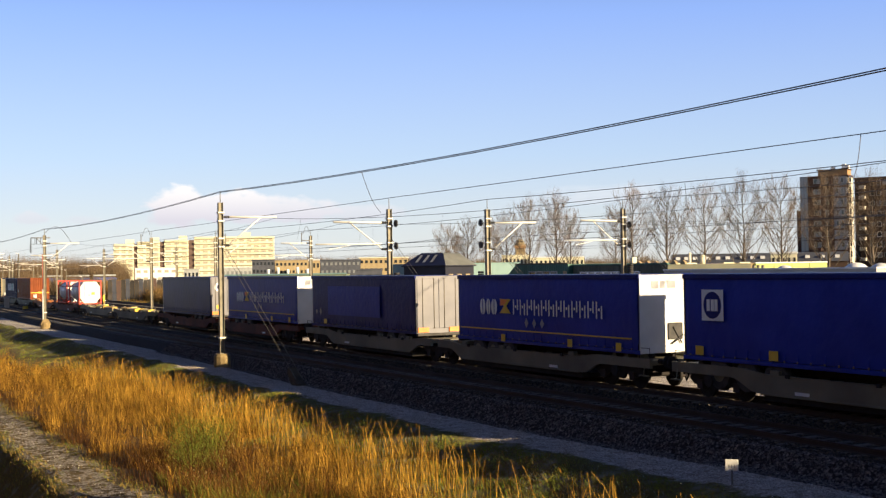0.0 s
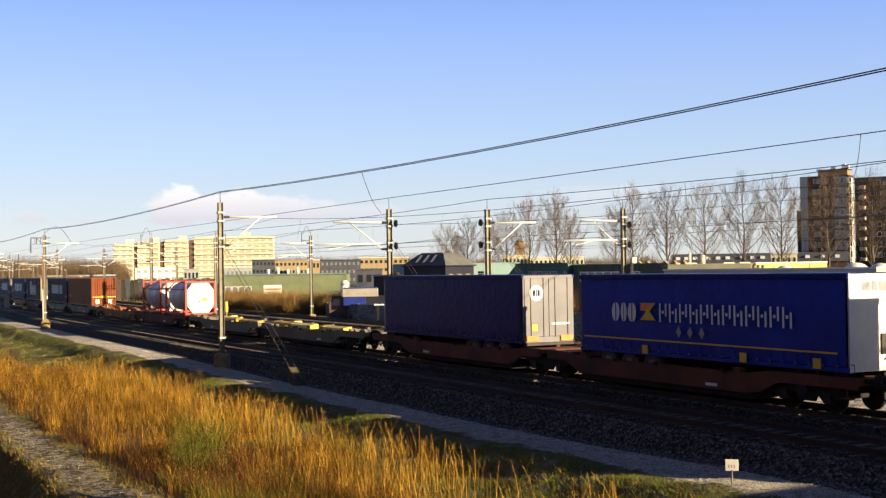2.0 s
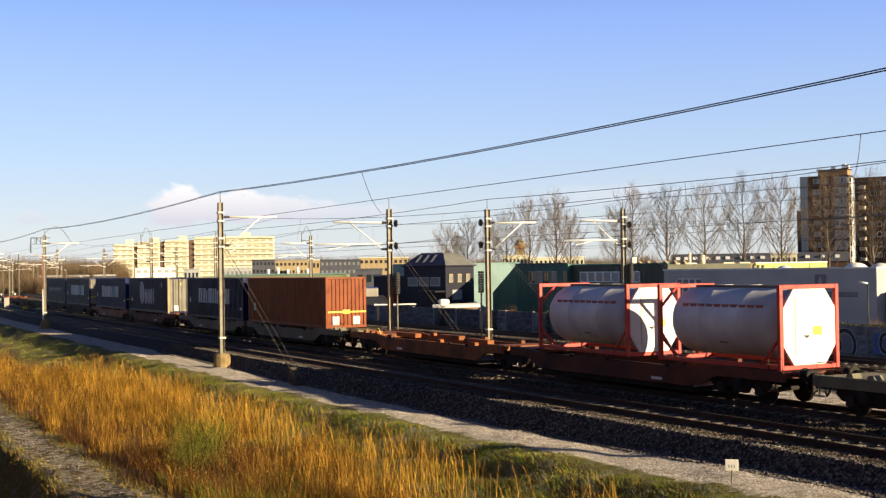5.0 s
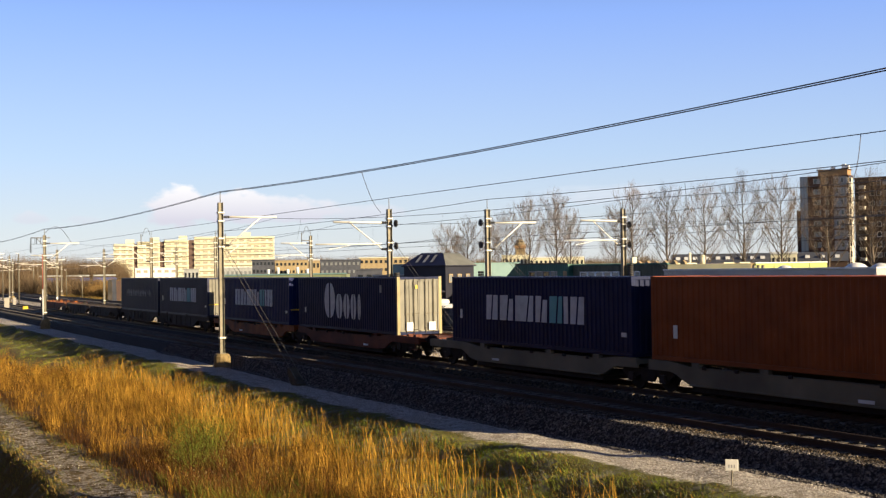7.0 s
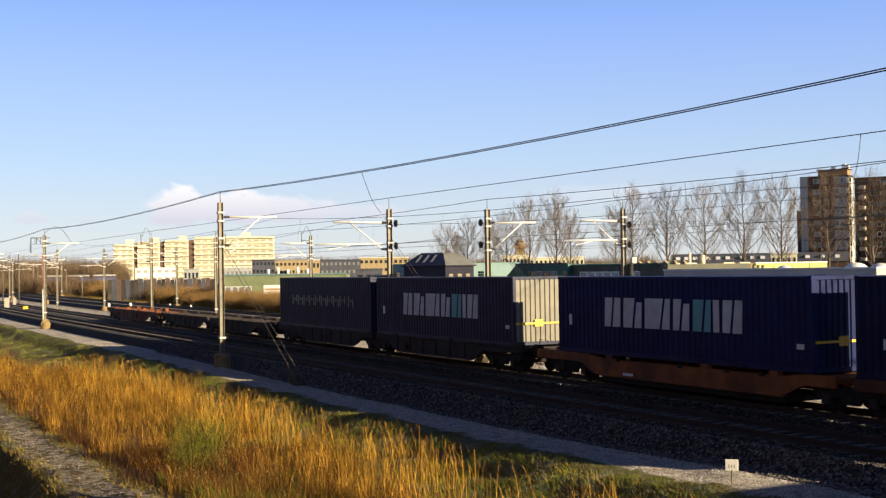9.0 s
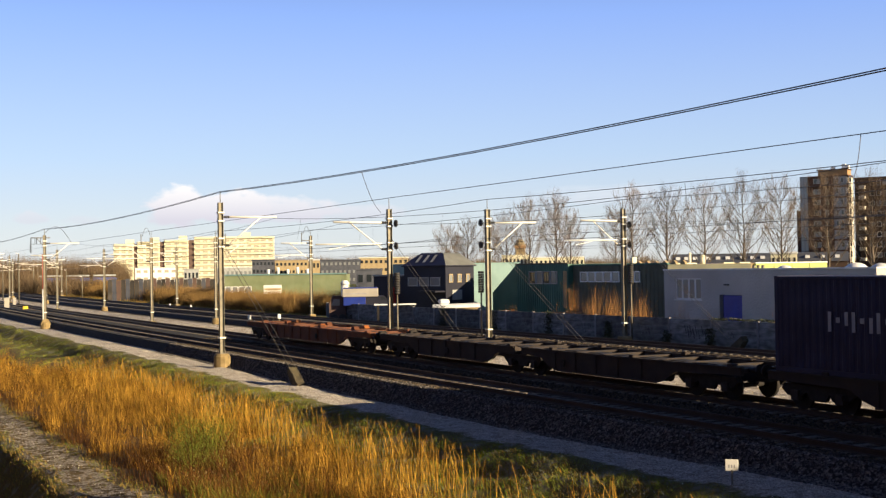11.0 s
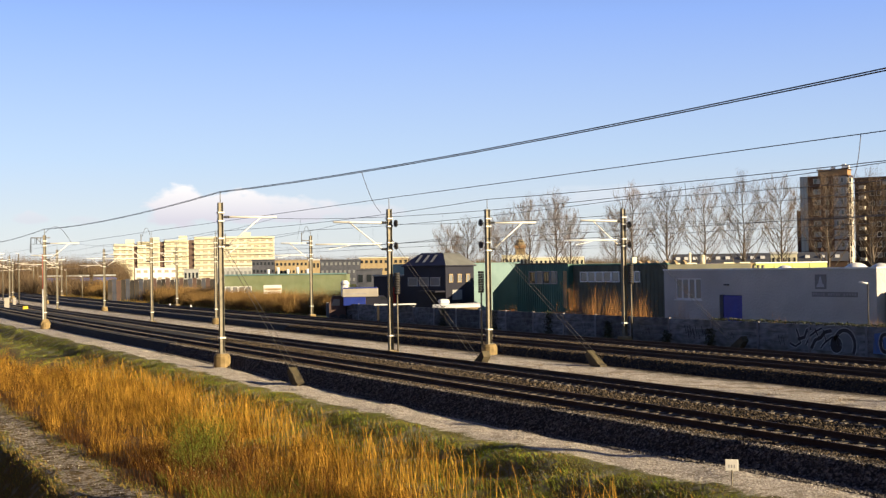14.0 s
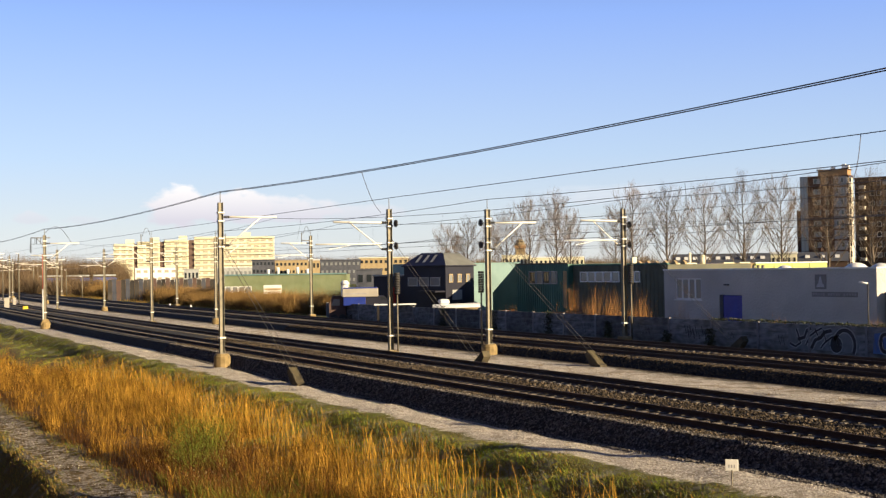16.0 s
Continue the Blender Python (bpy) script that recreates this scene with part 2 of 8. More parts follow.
M_WIRE = paint("wire", (0.09, 0.09, 0.10), (0.14, 0.14, 0.15), scale=1, rough=0.6, metal=0.3)
M_WHITE = paint("white_paint", (0.72, 0.72, 0.71), (0.82, 0.82, 0.80), scale=2, rough=0.5, dirt=0.25, dirt_col=(0.4, 0.38, 0.34))


def hermite(t):
    t = np.clip(t, 0, 1)
    return t * t * (3 - 2 * t)


CURVE, CURVE_AT, CURVE_RUN = 4500.0, -60.0, 240.0


def bend(x):
    """How far the line swings off to +y: straight by the camera, then a wide curve."""
    x = np.asarray(x, float)
    d = np.clip(CURVE_AT - x, 0, CURVE_RUN)
    return d * d / (2 * CURVE) + np.maximum(CURVE_AT - CURVE_RUN - x, 0) * CURVE_RUN / CURVE


def heading(x):
    """Turn of the line about z, in degrees."""
    return -math.degrees(math.atan(min(max(CURVE_AT - x, 0), CURVE_RUN) / CURVE))


def path_level(x):
    """Height of the service path beside the near track."""
    x = np.asarray(x, float)
    return -0.63 - 0.20 * hermite((-21 - x) / 14) + 0.15 * hermite((-52 - x) / 22)


PROFILE_Y = [-400, -30, -6, 3.4, 4.8, 6.25, 6.6, 8.1, 9.0, 13.0, 15.6, 17.0, 18.2]
PROFILE_Z = [-3.2, -3.2, -3.4, -3.3, -2.9, -1.48, -1.40, -1.40, -1.5, -1.60, -1.48, -1.22, -0.86]


def ground_level(x, y):
    x, y = np.asarray(x, float), np.asarray(y, float)
    y = y - bend(x) * (1 - hermite((y - 80) / 300))
    near = np.interp(y, PROFILE_Y, PROFILE_Z)
    p = path_level(x)
    k = hermite((y - 16.5) / 2.2)
    z = near * (1 - k) + p * k
    far = -0.45 - 0.17 * hermite((y - 31.5) / 3.0) + 0.17 * hermite((y - 46) / 2.0)
    kk = hermite((y - 21.5) / 6)
    z = z * (1 - kk) + far * kk
    return z - 0.25 * hermite((y - 50) / 6)


def roughness(x, y):
    """Small unevenness, none under the tracks."""
    n = 0.05 * np.sin(x * 1.7 + 2 * np.sin(y * 0.9)) * np.sin(y * 2.3 + x * 0.31) + 0.04 * np.sin(x * 0.63 + y * 1.1)
    n = n + 0.045 * np.sin(x * 1.1 + 1.5 * np.sin(y * 1.3)) * np.sin(y * 1.9 - 0.5 * x) * hermite((y - 12.5) / 2) * (1 - hermite((y - 17.0) / 0.8))
    keep = np.where((y > 20.3) & (y < 47), 0.12, 1.0) * np.where(np.abs(x) > 300, 0, 1)
    return n * keep


def make_ground():
    xs = np.concatenate([[-4500, -3000, -2000, -1400, -1000, -700, -500, -400, -320], np.arange(-260, -90, 4.0), np.arange(-90, 6, 0.6),
                         np.arange(8, 60, 8.0), [80, 120, 200, 320, 500, 800, 1300, 2200, 4500]])
    ys = np.concatenate([[-4500, -2000, -900, -400, -150, -60, -30, -15, -6, 0, 2], np.arange(3, 22, 0.3), np.arange(22, 36, 1.0),
                         np.arange(36, 60, 3.0), [64, 70, 80, 100, 130, 170, 230, 320, 450, 650, 900, 1300, 2000, 3000, 4500]])
    X, Y = np.meshgrid(xs, ys, indexing="ij")
    Z = ground_level(X, Y) + roughness(X, Y)
    V = np.stack([X, Y, Z], -1).reshape(-1, 3)
    a, b = len(xs), len(ys)
    I = (np.arange(a - 1)[:, None] * b + np.arange(b - 1)[None, :]).ravel()
    F = np.stack([I, I + b, I + b + 1, I + 1], -1)
    m = bpy.data.materials.new("ground_bands")
    m.use_nodes = True
    nt = m.node_tree
    N, L = nt.nodes, nt.links
    bs = N["Principled BSDF"]
    bs.inputs["Roughness"].default_value = 0.95
    bs.inputs["Specular IOR Level"].default_value = 0.2
    tc = N.new("ShaderNodeTexCoord")

    def tex(s, d=5, rough=0.6):
        n = N.new("ShaderNodeTexNoise")
        n.inputs["Scale"].default_value, n.inputs["Detail"].default_value, n.inputs["Roughness"].default_value = s, d, rough
        L.new(tc.outputs["Object"], n.inputs["Vector"])
        return n.outputs["Fac"]

    def calc(op, a, b=0.0):
        n = N.new("ShaderNodeMath")
        n.operation = op
        for k, q in enumerate((a, b)):
            if isinstance(q, (int, float)):
                n.inputs[k].default_value = q
            else:
                L.new(q, n.inputs[k])
        return n.outputs[0]

    def blend(f, a, c):
        x = N.new("ShaderNodeMix")
        x.data_type = "RGBA"
        L.new(f, x.inputs[0])
        for k, q in ((6, a), (7, c)):
            if isinstance(q, tuple):
                x.inputs[k].default_value = (*q, 1)
            else:
                L.new(q, x.inputs[k])
        return x.outputs[2]

    def rng(v, lo, hi):
        r = N.new("ShaderNodeMapRange")
        r.interpolation_type = "SMOOTHSTEP"
        r.inputs["From Min"].default_value, r.inputs["From Max"].default_value = lo, hi
        L.new(v, r.inputs["Value"])
        return r.outputs[0]

    sep = N.new("ShaderNodeSeparateXYZ")
    L.new(tc.outputs["Object"], sep.inputs[0])
    far_off = calc("MAXIMUM", calc("SUBTRACT", CURVE_AT, sep.outputs["X"]), 0.0)
    swing = calc("MINIMUM", far_off, CURVE_RUN)
    swing = calc("ADD", calc("DIVIDE", calc("MULTIPLY", swing, swing), 2 * CURVE), calc("MULTIPLY", calc("SUBTRACT", far_off, swing), CURVE_RUN / CURVE))
    y = calc("ADD", calc("SUBTRACT", sep.outputs["Y"], swing), calc("MULTIPLY", calc("SUBTRACT", tex(0.7, 6), 0.5), 1.6))
    y = calc("ADD", y, calc("MULTIPLY", calc("SUBTRACT", tex(5, 4), 0.5), 0.8))
    fine, mid, coarse = tex(15, 6, 0.75), tex(3.1, 5), tex(0.5, 4)
    soil = blend(rng(mid, 0.35, 0.65), (0.055, 0.042, 0.026), (0.13, 0.095, 0.05))
    grass = blend(rng(fine, 0.35, 0.65), (0.060, 0.062, 0.016), (0.19, 0.165, 0.045))
    grass = blend(rng(mid, 0.5, 0.7), grass, (0.13, 0.095, 0.045))
    grass = blend(calc("MULTIPLY", rng(tex(1.3, 5), 0.5, 0.68), 0.7), grass, (0.24, 0.235, 0.19))
    frost = blend(rng(fine, 0.38, 0.60), (0.22, 0.18, 0.135), (0.78, 0.73, 0.66))
    frost = blend(calc("MULTIPLY", rng(mid, 0.44, 0.66), 0.8), frost, (0.27, 0.22, 0.165))
    trail = blend(rng(mid, 0.42, 0.57), (0.10, 0.068, 0.026), (0.46, 0.41, 0.35))
    trail = blend(rng(fine, 0.46, 0.58), trail, (0.09, 0.065, 0.03))
    far = blend(rng(coarse, 0.4, 0.6), (0.06, 0.085, 0.02), (0.13, 0.12, 0.05))
    col = blend(rng(y, 6.35, 6.7), grass, trail)
    col = blend(rng(y, 7.7, 8.3), col, soil)
    col = blend(rng(y, 14.6, 15.6), col, grass)
    col = blend(rng(y, 18.45, 18.75), col, frost)
    frosty_strip = blend(calc("MULTIPLY", rng(tex(0.9, 6), 0.46, 0.66), 0.9), frost, (0.19, 0.15, 0.10))
    col = blend(rng(y, 28.0, 30.0), col, frosty_strip)
    grit = blend(rng(fine, 0.4, 0.62), (0.03, 0.024, 0.018), (0.17, 0.14, 0.11))
    col = blend(rng(y, 35.0, 36.0), col, grit)
    col = blend(rng(y, 37.0, 37.5), col, far)
    L.new(col, bs.inputs["Base Color"])
    bp = N.new("ShaderNodeBump")
    bp.inputs["Strength"].default_value, bp.inputs["Distance"].default_value = 1.0, 0.05
    L.new(calc("ADD", fine, calc("MULTIPLY", tex(9, 5), 1.5)), bp.inputs["Height"])
    L.new(bp.outputs[0], bs.inputs["Normal"])
    g = raw("ground", V, F, m, smooth=True)
    tagged(g, "flat winter ground with frosted gravel strips, grass and soil", "ground", kind="structure")


make_ground()

# ---- railway ----
TRACKS = (23.3, 27.75, 38.9, 43.4)
X0, X1 = -1500.0, 700.0


def make_bed(name, y0, y1, near_drop, far_drop):
    """Ballast bed with sloping shoulders; the near slope follows the path level."""
    xs = np.concatenate([[X0, -800, -500], np.arange(-420, -150, 10.0), np.arange(-150, 0, 2.0), [0, 40, 120, 300, X1]])
    rows = []
    off = y0, y1
    for x in xs:
        y0, y1 = off[0] + float(bend(x)), off[1] + float(bend(x))
        base = float(path_level(x)) - 0.06 if near_drop else -0.66
        top = -0.20
        toe = y0 - 1.2 * (top - base) if near_drop else y0 - 0.68
        rows.append([(x, toe, base), (x, y0, top), (x, y0 + 0.5, top + 0.02), ((x), (y0 + y1) / 2, top - 0.03), (x, y1 - 0.5, top + 0.02), (x, y1, top),
                     (x, y1 + 1.3, -0.55)])
    k = len(rows[0])
    V = np.array(rows).reshape(-1, 3)
    I = (np.arange(len(xs) - 1)[:, None] * k + np.arange(k - 1)[None, :]).ravel()
    F = np.stack([I, I + k, I + k + 1, I + 1], -1)
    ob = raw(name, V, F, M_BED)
    tagged(ob, "bed of dark crushed-stone ballast under the tracks", "ballast bed", kind="structure")
    return ob


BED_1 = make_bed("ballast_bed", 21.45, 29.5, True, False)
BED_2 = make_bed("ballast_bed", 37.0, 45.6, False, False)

RAIL = [(-0.075, -0.17), (0.075, -0.17), (0.075, -0.158), (0.012, -0.14), (0.010, -0.045), (0.036, -0.035), (0.036, -0.005), (0.025, 0.0),
        (-0.025, 0.0), (-0.036, -0.005), (-0.036, -0.035), (-0.010, -0.045), (-0.012, -0.14), (-0.075, -0.158)]


def sleeper_mesh():
    g = Geo()
    g.box(-0.13, 0.13, -1.28, 1.28, -0.38, -0.17, 0.025)
    return g.mesh("sleeper")


def make_tracks():
    me = sleeper_mesh()
    me.materials.append(M_SLEEPER)
    for n, yc in enumerate(TRACKS):
        tr = thing("railway_track", "straight railway track of dark steel rails on concrete sleepers", "railway track", "railway tracks", "structure", (0, yc, 0))
        for s in (-0.7535, 0.7535):
            xs = [X0, -800, -500] + list(range(-420, -59, 12)) + [X1]
            k = len(RAIL)
            g = Geo().add([(x, s + a + float(bend(x)), b) for x in xs for a, b in RAIL],
                          [(i * k + j, (i + 1) * k + j, (i + 1) * k + (j + 1) % k, i * k + (j + 1) % k) for i in range(len(xs) - 1) for j in range(k)])
            part("rail", g, M_RAIL, tr)
        rest_v, rest_f = [], []
        base = np.array([v.co[:] for v in me.vertices])
        polys = [tuple(p.vertices) for p in me.polygons if len(p.vertices) == 4]
        lo = -190.0 if n < 2 else -205.0
        k = 0
        for i in range(-1300, 700):
            x = i * 0.6 + 0.13 * n
            if lo <= x < lo + 180:
                ob = new("sleeper", me)
                ob.parent = tr
                ob.location = (x, float(bend(x)) + 0.01 * math.sin(i * 7.1), 0.004 * math.sin(i * 3.3))
            elif -700 < x < 300:
                rest_v.append(base + np.array([x, float(bend(x)), 0]))
                rest_f.append(np.array(polys) + k)
                k += len(base)
        ob = raw("sleepers", np.concatenate(rest_v), np.concatenate(rest_f), M_SLEEPER)
        ob.parent = tr
        tagged(ob, "far row of grey concrete sleepers", kind="stuff")


def stones(name, spots, size, material, label, category):
    """Crushed stones: squashed octahedra of random size and turn, in one mesh."""
    n = len(spots)
    oct_v = np.array([(1, 0, 0), (-1, 0, 0), (0, 1, 0), (0, -1, 0), (0, 0, 1), (0, 0, -1)], float)
    oct_f = np.array([(0, 2, 4), (2, 1, 4), (1, 3, 4), (3, 0, 4), (2, 0, 5), (1, 2, 5), (3, 1, 5), (0, 3, 5)])
    s = size * nrng.uniform(0.6, 1.5, (n, 1, 1)) * nrng.uniform(0.6, 1.3, (n, 6, 1))
    q = nrng.normal(size=(n, 4))
    q /= np.linalg.norm(q, axis=1, keepdims=True)
    w, x, y, z = q.T
    R = np.stack([1 - 2 * (y * y + z * z), 2 * (x * y - z * w), 2 * (x * z + y * w), 2 * (x * y + z * w), 1 - 2 * (x * x + z * z), 2 * (y * z - x * w),
                  2 * (x * z - y * w), 2 * (y * z + x * w), 1 - 2 * (x * x + y * y)], -1).reshape(n, 3, 3)
    V = np.einsum("nij,nkj->nki", R, oct_v[None] * s) + np.asarray(spots)[:, None, :]
    F = (oct_f[None] + 6 * np.arange(n)[:, None, None]).reshape(-1, 3)
    ob = raw(name, V.reshape(-1, 3), F, material)
    return tagged(ob, label, category, kind="stuff")


def scatter_ballast():
    spots = []
    def strip(n, x0, x1, y0, y1, z):
        # denser towards the camera's end
        x = x1 - (x1 - x0) * nrng.uniform(0, 1, n) ** 1.5
        y = nrng.uniform(y0, y1, n)
        spots.append(np.stack([x, y + bend(x), z(x, y)], -1))
    slope = lambda x, y: np.where(y < 21.45, -0.22 - (21.45 - y) / 1.2, -0.195)
    strip(46000, -80, -13, 20.4, 21.75, lambda x, y: np.maximum(slope(x, y), path_level(x)))
    stones("ballast_slope", np.concatenate(spots), 0.042, M_SLOPE, "loose greyish crushed stone on the ballast slope", "ballast")
    spots.clear()
    strip(14000, -80, -13, 21.6, 22.4, lambda x, y: -0.195 + 0 * x)
    strip(12000, -75, -15, 22.7, 23.9, lambda x, y: -0.215 + 0 * x)
    strip(16000, -85, -17, 24.3, 26.8, lambda x, y: -0.21 + 0 * x)
    strip(6000, -85, -18, 27.2, 28.3, lambda x, y: -0.215 + 0 * x)
    strip(12000, -90, -20, 28.7, 30.8, lambda x, y: -0.2 - 0.27 * np.maximum(y - 29.5, 0))
    strip(20000, -100, -25, 36.3, 38.1, lambda x, y: np.maximum(-0.2 - np.maximum(37.0 - y, 0) * 0.68, -0.64))
    strip(12000, -95, -28, 39.9, 42.6, lambda x, y: -0.21 + 0 * x)
    ob = stones("ballast", np.concatenate(spots), 0.042, M_STONE, "loose crushed dark granite ballast along the tracks", "ballast")


def scatter_gravel():
    """Frosted pebbles on the service path, the middle strip and the foot trail."""
    m = paint("frosted_pebble", (0.32, 0.28, 0.235), (0.66, 0.615, 0.55), scale=7, rough=0.95, spec=0.1, bump=0.5, bscale=30, vary=0.5, island=True)
    spots = []
    for n, x0, x1, y0, y1, p in ((20000, -95, -14, 18.6, 20.55, 1.7), (16000, -120, -24, 30.7, 35.6, 1.5), (450, -62, -26, 6.8, 7.6, 1.3)):
        x = x1 - (x1 - x0) * nrng.uniform(0, 1, n) ** p
        y = nrng.uniform(y0, y1, n) + bend(x)
        spots.append(np.stack([x, y, ground_level(x, y) + roughness(x, y) + 0.004], -1))
    stones("gravel", np.concatenate(spots), 0.0135, m, "pale frosted gravel on the paths", "gravel")


make_tracks()
scatter_ballast()
scatter_gravel()

# ---- low concrete wall beyond the tracks ----
WALL_Y, WALL_TOP = 48.3, 1.14
M_PANEL = paint("wall_panel_concrete", (0.07, 0.074, 0.075), (0.25, 0.255, 0.255), scale=1.9, rough=0.9, bump=0.7, bscale=14, dirt=0.85, dirt_col=(0.05, 0.055, 0.035), vary=0.38, stretch=(0.6, 1, 2.2))
M_POST = paint("wall_post_concrete", (0.22, 0.225, 0.23), (0.32, 0.32, 0.32), scale=2, rough=0.9, bump=0.3, dirt=0.4, vary=0.15)
M_SPRAY = paint("black_spray_paint", (0.012, 0.012, 0.015), (0.03, 0.03, 0.035), scale=3, rough=0.6)
M_SPRAY2 = paint("pale_spray_paint", (0.15, 0.17, 0.175), (0.22, 0.24, 0.24), scale=3, rough=0.6)
M_SPRAY4 = paint("white_spray_paint", (0.34, 0.36, 0.36), (0.46, 0.48, 0.47), scale=3, rough=0.6)
M_SPRAY3 = paint("blue_spray_paint", (0.06, 0.12, 0.35), (0.1, 0.2, 0.45), scale=3, rough=0.6)
M_IVY = paint("ivy_leaf", (0.018, 0.026, 0.010), (0.05, 0.06, 0.022), scale=4, rough=0.6, vary=0.4, island=True)


def make_wall():
    w = thing("wall_north", "low grey concrete panel wall with pale posts and graffiti", "wall", kind="structure", at=(0, WALL_Y, 0))
    g = Geo()
    h = (WALL_TOP + 0.45) / 3
    for k in range(3):
        g.box(-1.93, 1.93, -0.05, 0.05, -0.45 + k * h + 0.02, -0.45 + (k + 1) * h - 0.02, 0.02)
    g.box(-1.93, 1.93, -0.035, 0.035, -0.44, WALL_TOP - 0.02)
    panel = g.mesh("panel")
    panel.materials.append(M_PANEL)
    post = Geo().box(-0.075, 0.075, -0.09, 0.09, -0.6, WALL_TOP + 0.02, 0.015).mesh("post")
    post.materials.append(M_POST)
    for k in range(-14, 16):
        x = -62.15 + 4.03 * k
        if x < -121:
            continue
        q = new("post", post)
        q.parent, q.location = w, (x, 0, 0)
        q = new("panel", panel)
        q.parent, q.location = w, (x + 2.015, 0.01 * math.sin(k * 3.7), 0.012 * math.sin(k * 5.1))

    def blob(pts, mat, dy=0.066):
        g = Geo()
        g.prism(pts, "y", -dy, -dy + 0.008)
        part("graffiti", g, mat, w)

    def stroke(pts, r, mat, dy=0.068):
        if mat is M_SPRAY and r > 0.045:
            stroke(pts, r + 0.055, M_SPRAY4, 0.064)
        left, right = [], []
        for i, p in enumerate(pts):
            a, b = pts[max(i - 1, 0)], pts[min(i + 1, len(pts) - 1)]
            d = Vector((b[0] - a[0], b[1] - a[1])).normalized()
            left.append((p[0] - d.y * r, p[1] + d.x * r))
            right.append((p[0] + d.y * r, p[1] - d.x * r))
        g = Geo()
        n = len(pts)
        g.add([(x, -dy, z) for x, z in left + right], [(i, i + 1, n + i + 1, n + i) for i in range(n - 1)])
        part("graffiti", g, mat, w)

    def loop(cx, cz, a, b, r, mat, t0=0, t1=6.28, tilt=0.0):
        stroke([(cx + a * math.cos(t) + tilt * b * math.sin(t), cz + b * math.sin(t)) for t in np.linspace(t0, t1, 18)], r, mat)

    blob([(-51.7, -0.2), (-46.6, -0.25), (-46.4, 0.55), (-47.3, 0.95), (-49.0, 1.0), (-50.6, 0.85), (-51.6, 0.9)], M_SPRAY2, 0.060)
    stroke([(-51.5, 0.05), (-51.1, -0.1), (-50.7, 0.1), (-50.85, 0.5), (-51.0, 0.85)], 0.06, M_SPRAY)
    stroke([(-50.9, 0.3), (-50.4, 0.42), (-50.2, 0.8), (-49.9, 0.92)], 0.09, M_SPRAY)
    stroke([(-50.3, 0.0), (-50.0, 0.5), (-49.5, 0.8), (-49.1, 0.95)], 0.05, M_SPRAY)
    stroke([(-49.9, -0.15), (-49.6, 0.3), (-49.2, 0.45), (-48.9, 0.75), (-48.4, 0.85)], 0.10, M_SPRAY)
    stroke([(-49.2, -0.1), (-48.9, 0.2), (-48.4, 0.5), (-47.9, 0.6)], 0.05, M_SPRAY)
    loop(-48.1, 0.12, 0.22, 0.22, 0.20, M_SPRAY)
    loop(-47.5, 0.15, 0.7, 0.75, 0.10, M_SPRAY, -0.6, 2.9)
    stroke([(-49.6, 0.9), (-49.3, 0.4), (-49.0, 0.85), (-48.8, 0.2)], 0.05, M_SPRAY)
    blob([(-45.6, -0.2), (-43.4, -0.25), (-43.3, 0.7), (-44.4, 0.95), (-45.5, 0.8)], M_SPRAY3, 0.060)
    loop(-44.8, 0.35, 0.3, 0.45, 0.09, M_SPRAY)
    loop(-44.0, 0.4, 0.22, 0.4, 0.07, M_SPRAY, 0.5, 5.5)
    for k, x in enumerate((-60.6, -60.1, -59.6, -59.0)):
        stroke([(x, 0.75), (x + 0.16, 0.2), (x + 0.3, 0.7 - 0.1 * k), (x + 0.42, -0.05)], 0.03, M_SPRAY)
    # faint scrawls on many panels
    for k in range(15):
        x = -96.0 + 3.9 * k + 0.8 * math.sin(k * 2.3)
        for q in range(3):
            a = x + 0.55 * q
            stroke([(a, 0.55 + 0.2 * math.sin(k + q)), (a + 0.15, 0.1 * math.cos(3 * k + q)), (a + 0.32, 0.5), (a + 0.5, 0.0 + 0.15 * math.sin(5 * k + q))], 0.022, M_SPRAY2 if (k + q) % 3 else M_SPRAY)
    for k, x in enumerate((-98.0, -97.2, -96.3, -95.7)):
        stroke([(x, 0.7), (x + 0.3, 0.1), (x + 0.5, 0.8)], 0.04, M_SPRAY2)


def leaf_clump(spots, size, spread):
    """Small leaf quads around the given points."""
    n = len(spots)
    c = np.asarray(spots) + nrng.normal(size=(n, 3)) * spread
    a = nrng.normal(size=(n, 3))
    a /= np.linalg.norm(a, axis=1, keepdims=True)
    b = np.cross(a, nrng.normal(size=(n, 3)))
    b /= np.linalg.norm(b, axis=1, keepdims=True)
    s = size * nrng.uniform(0.6, 1.4, (n, 1))
    V = np.stack([c - a * s, c + b * s * 0.6, c + a * s, c - b * s * 0.6], 1).reshape(-1, 3)
    return V, np.arange(4 * n).reshape(n, 4)


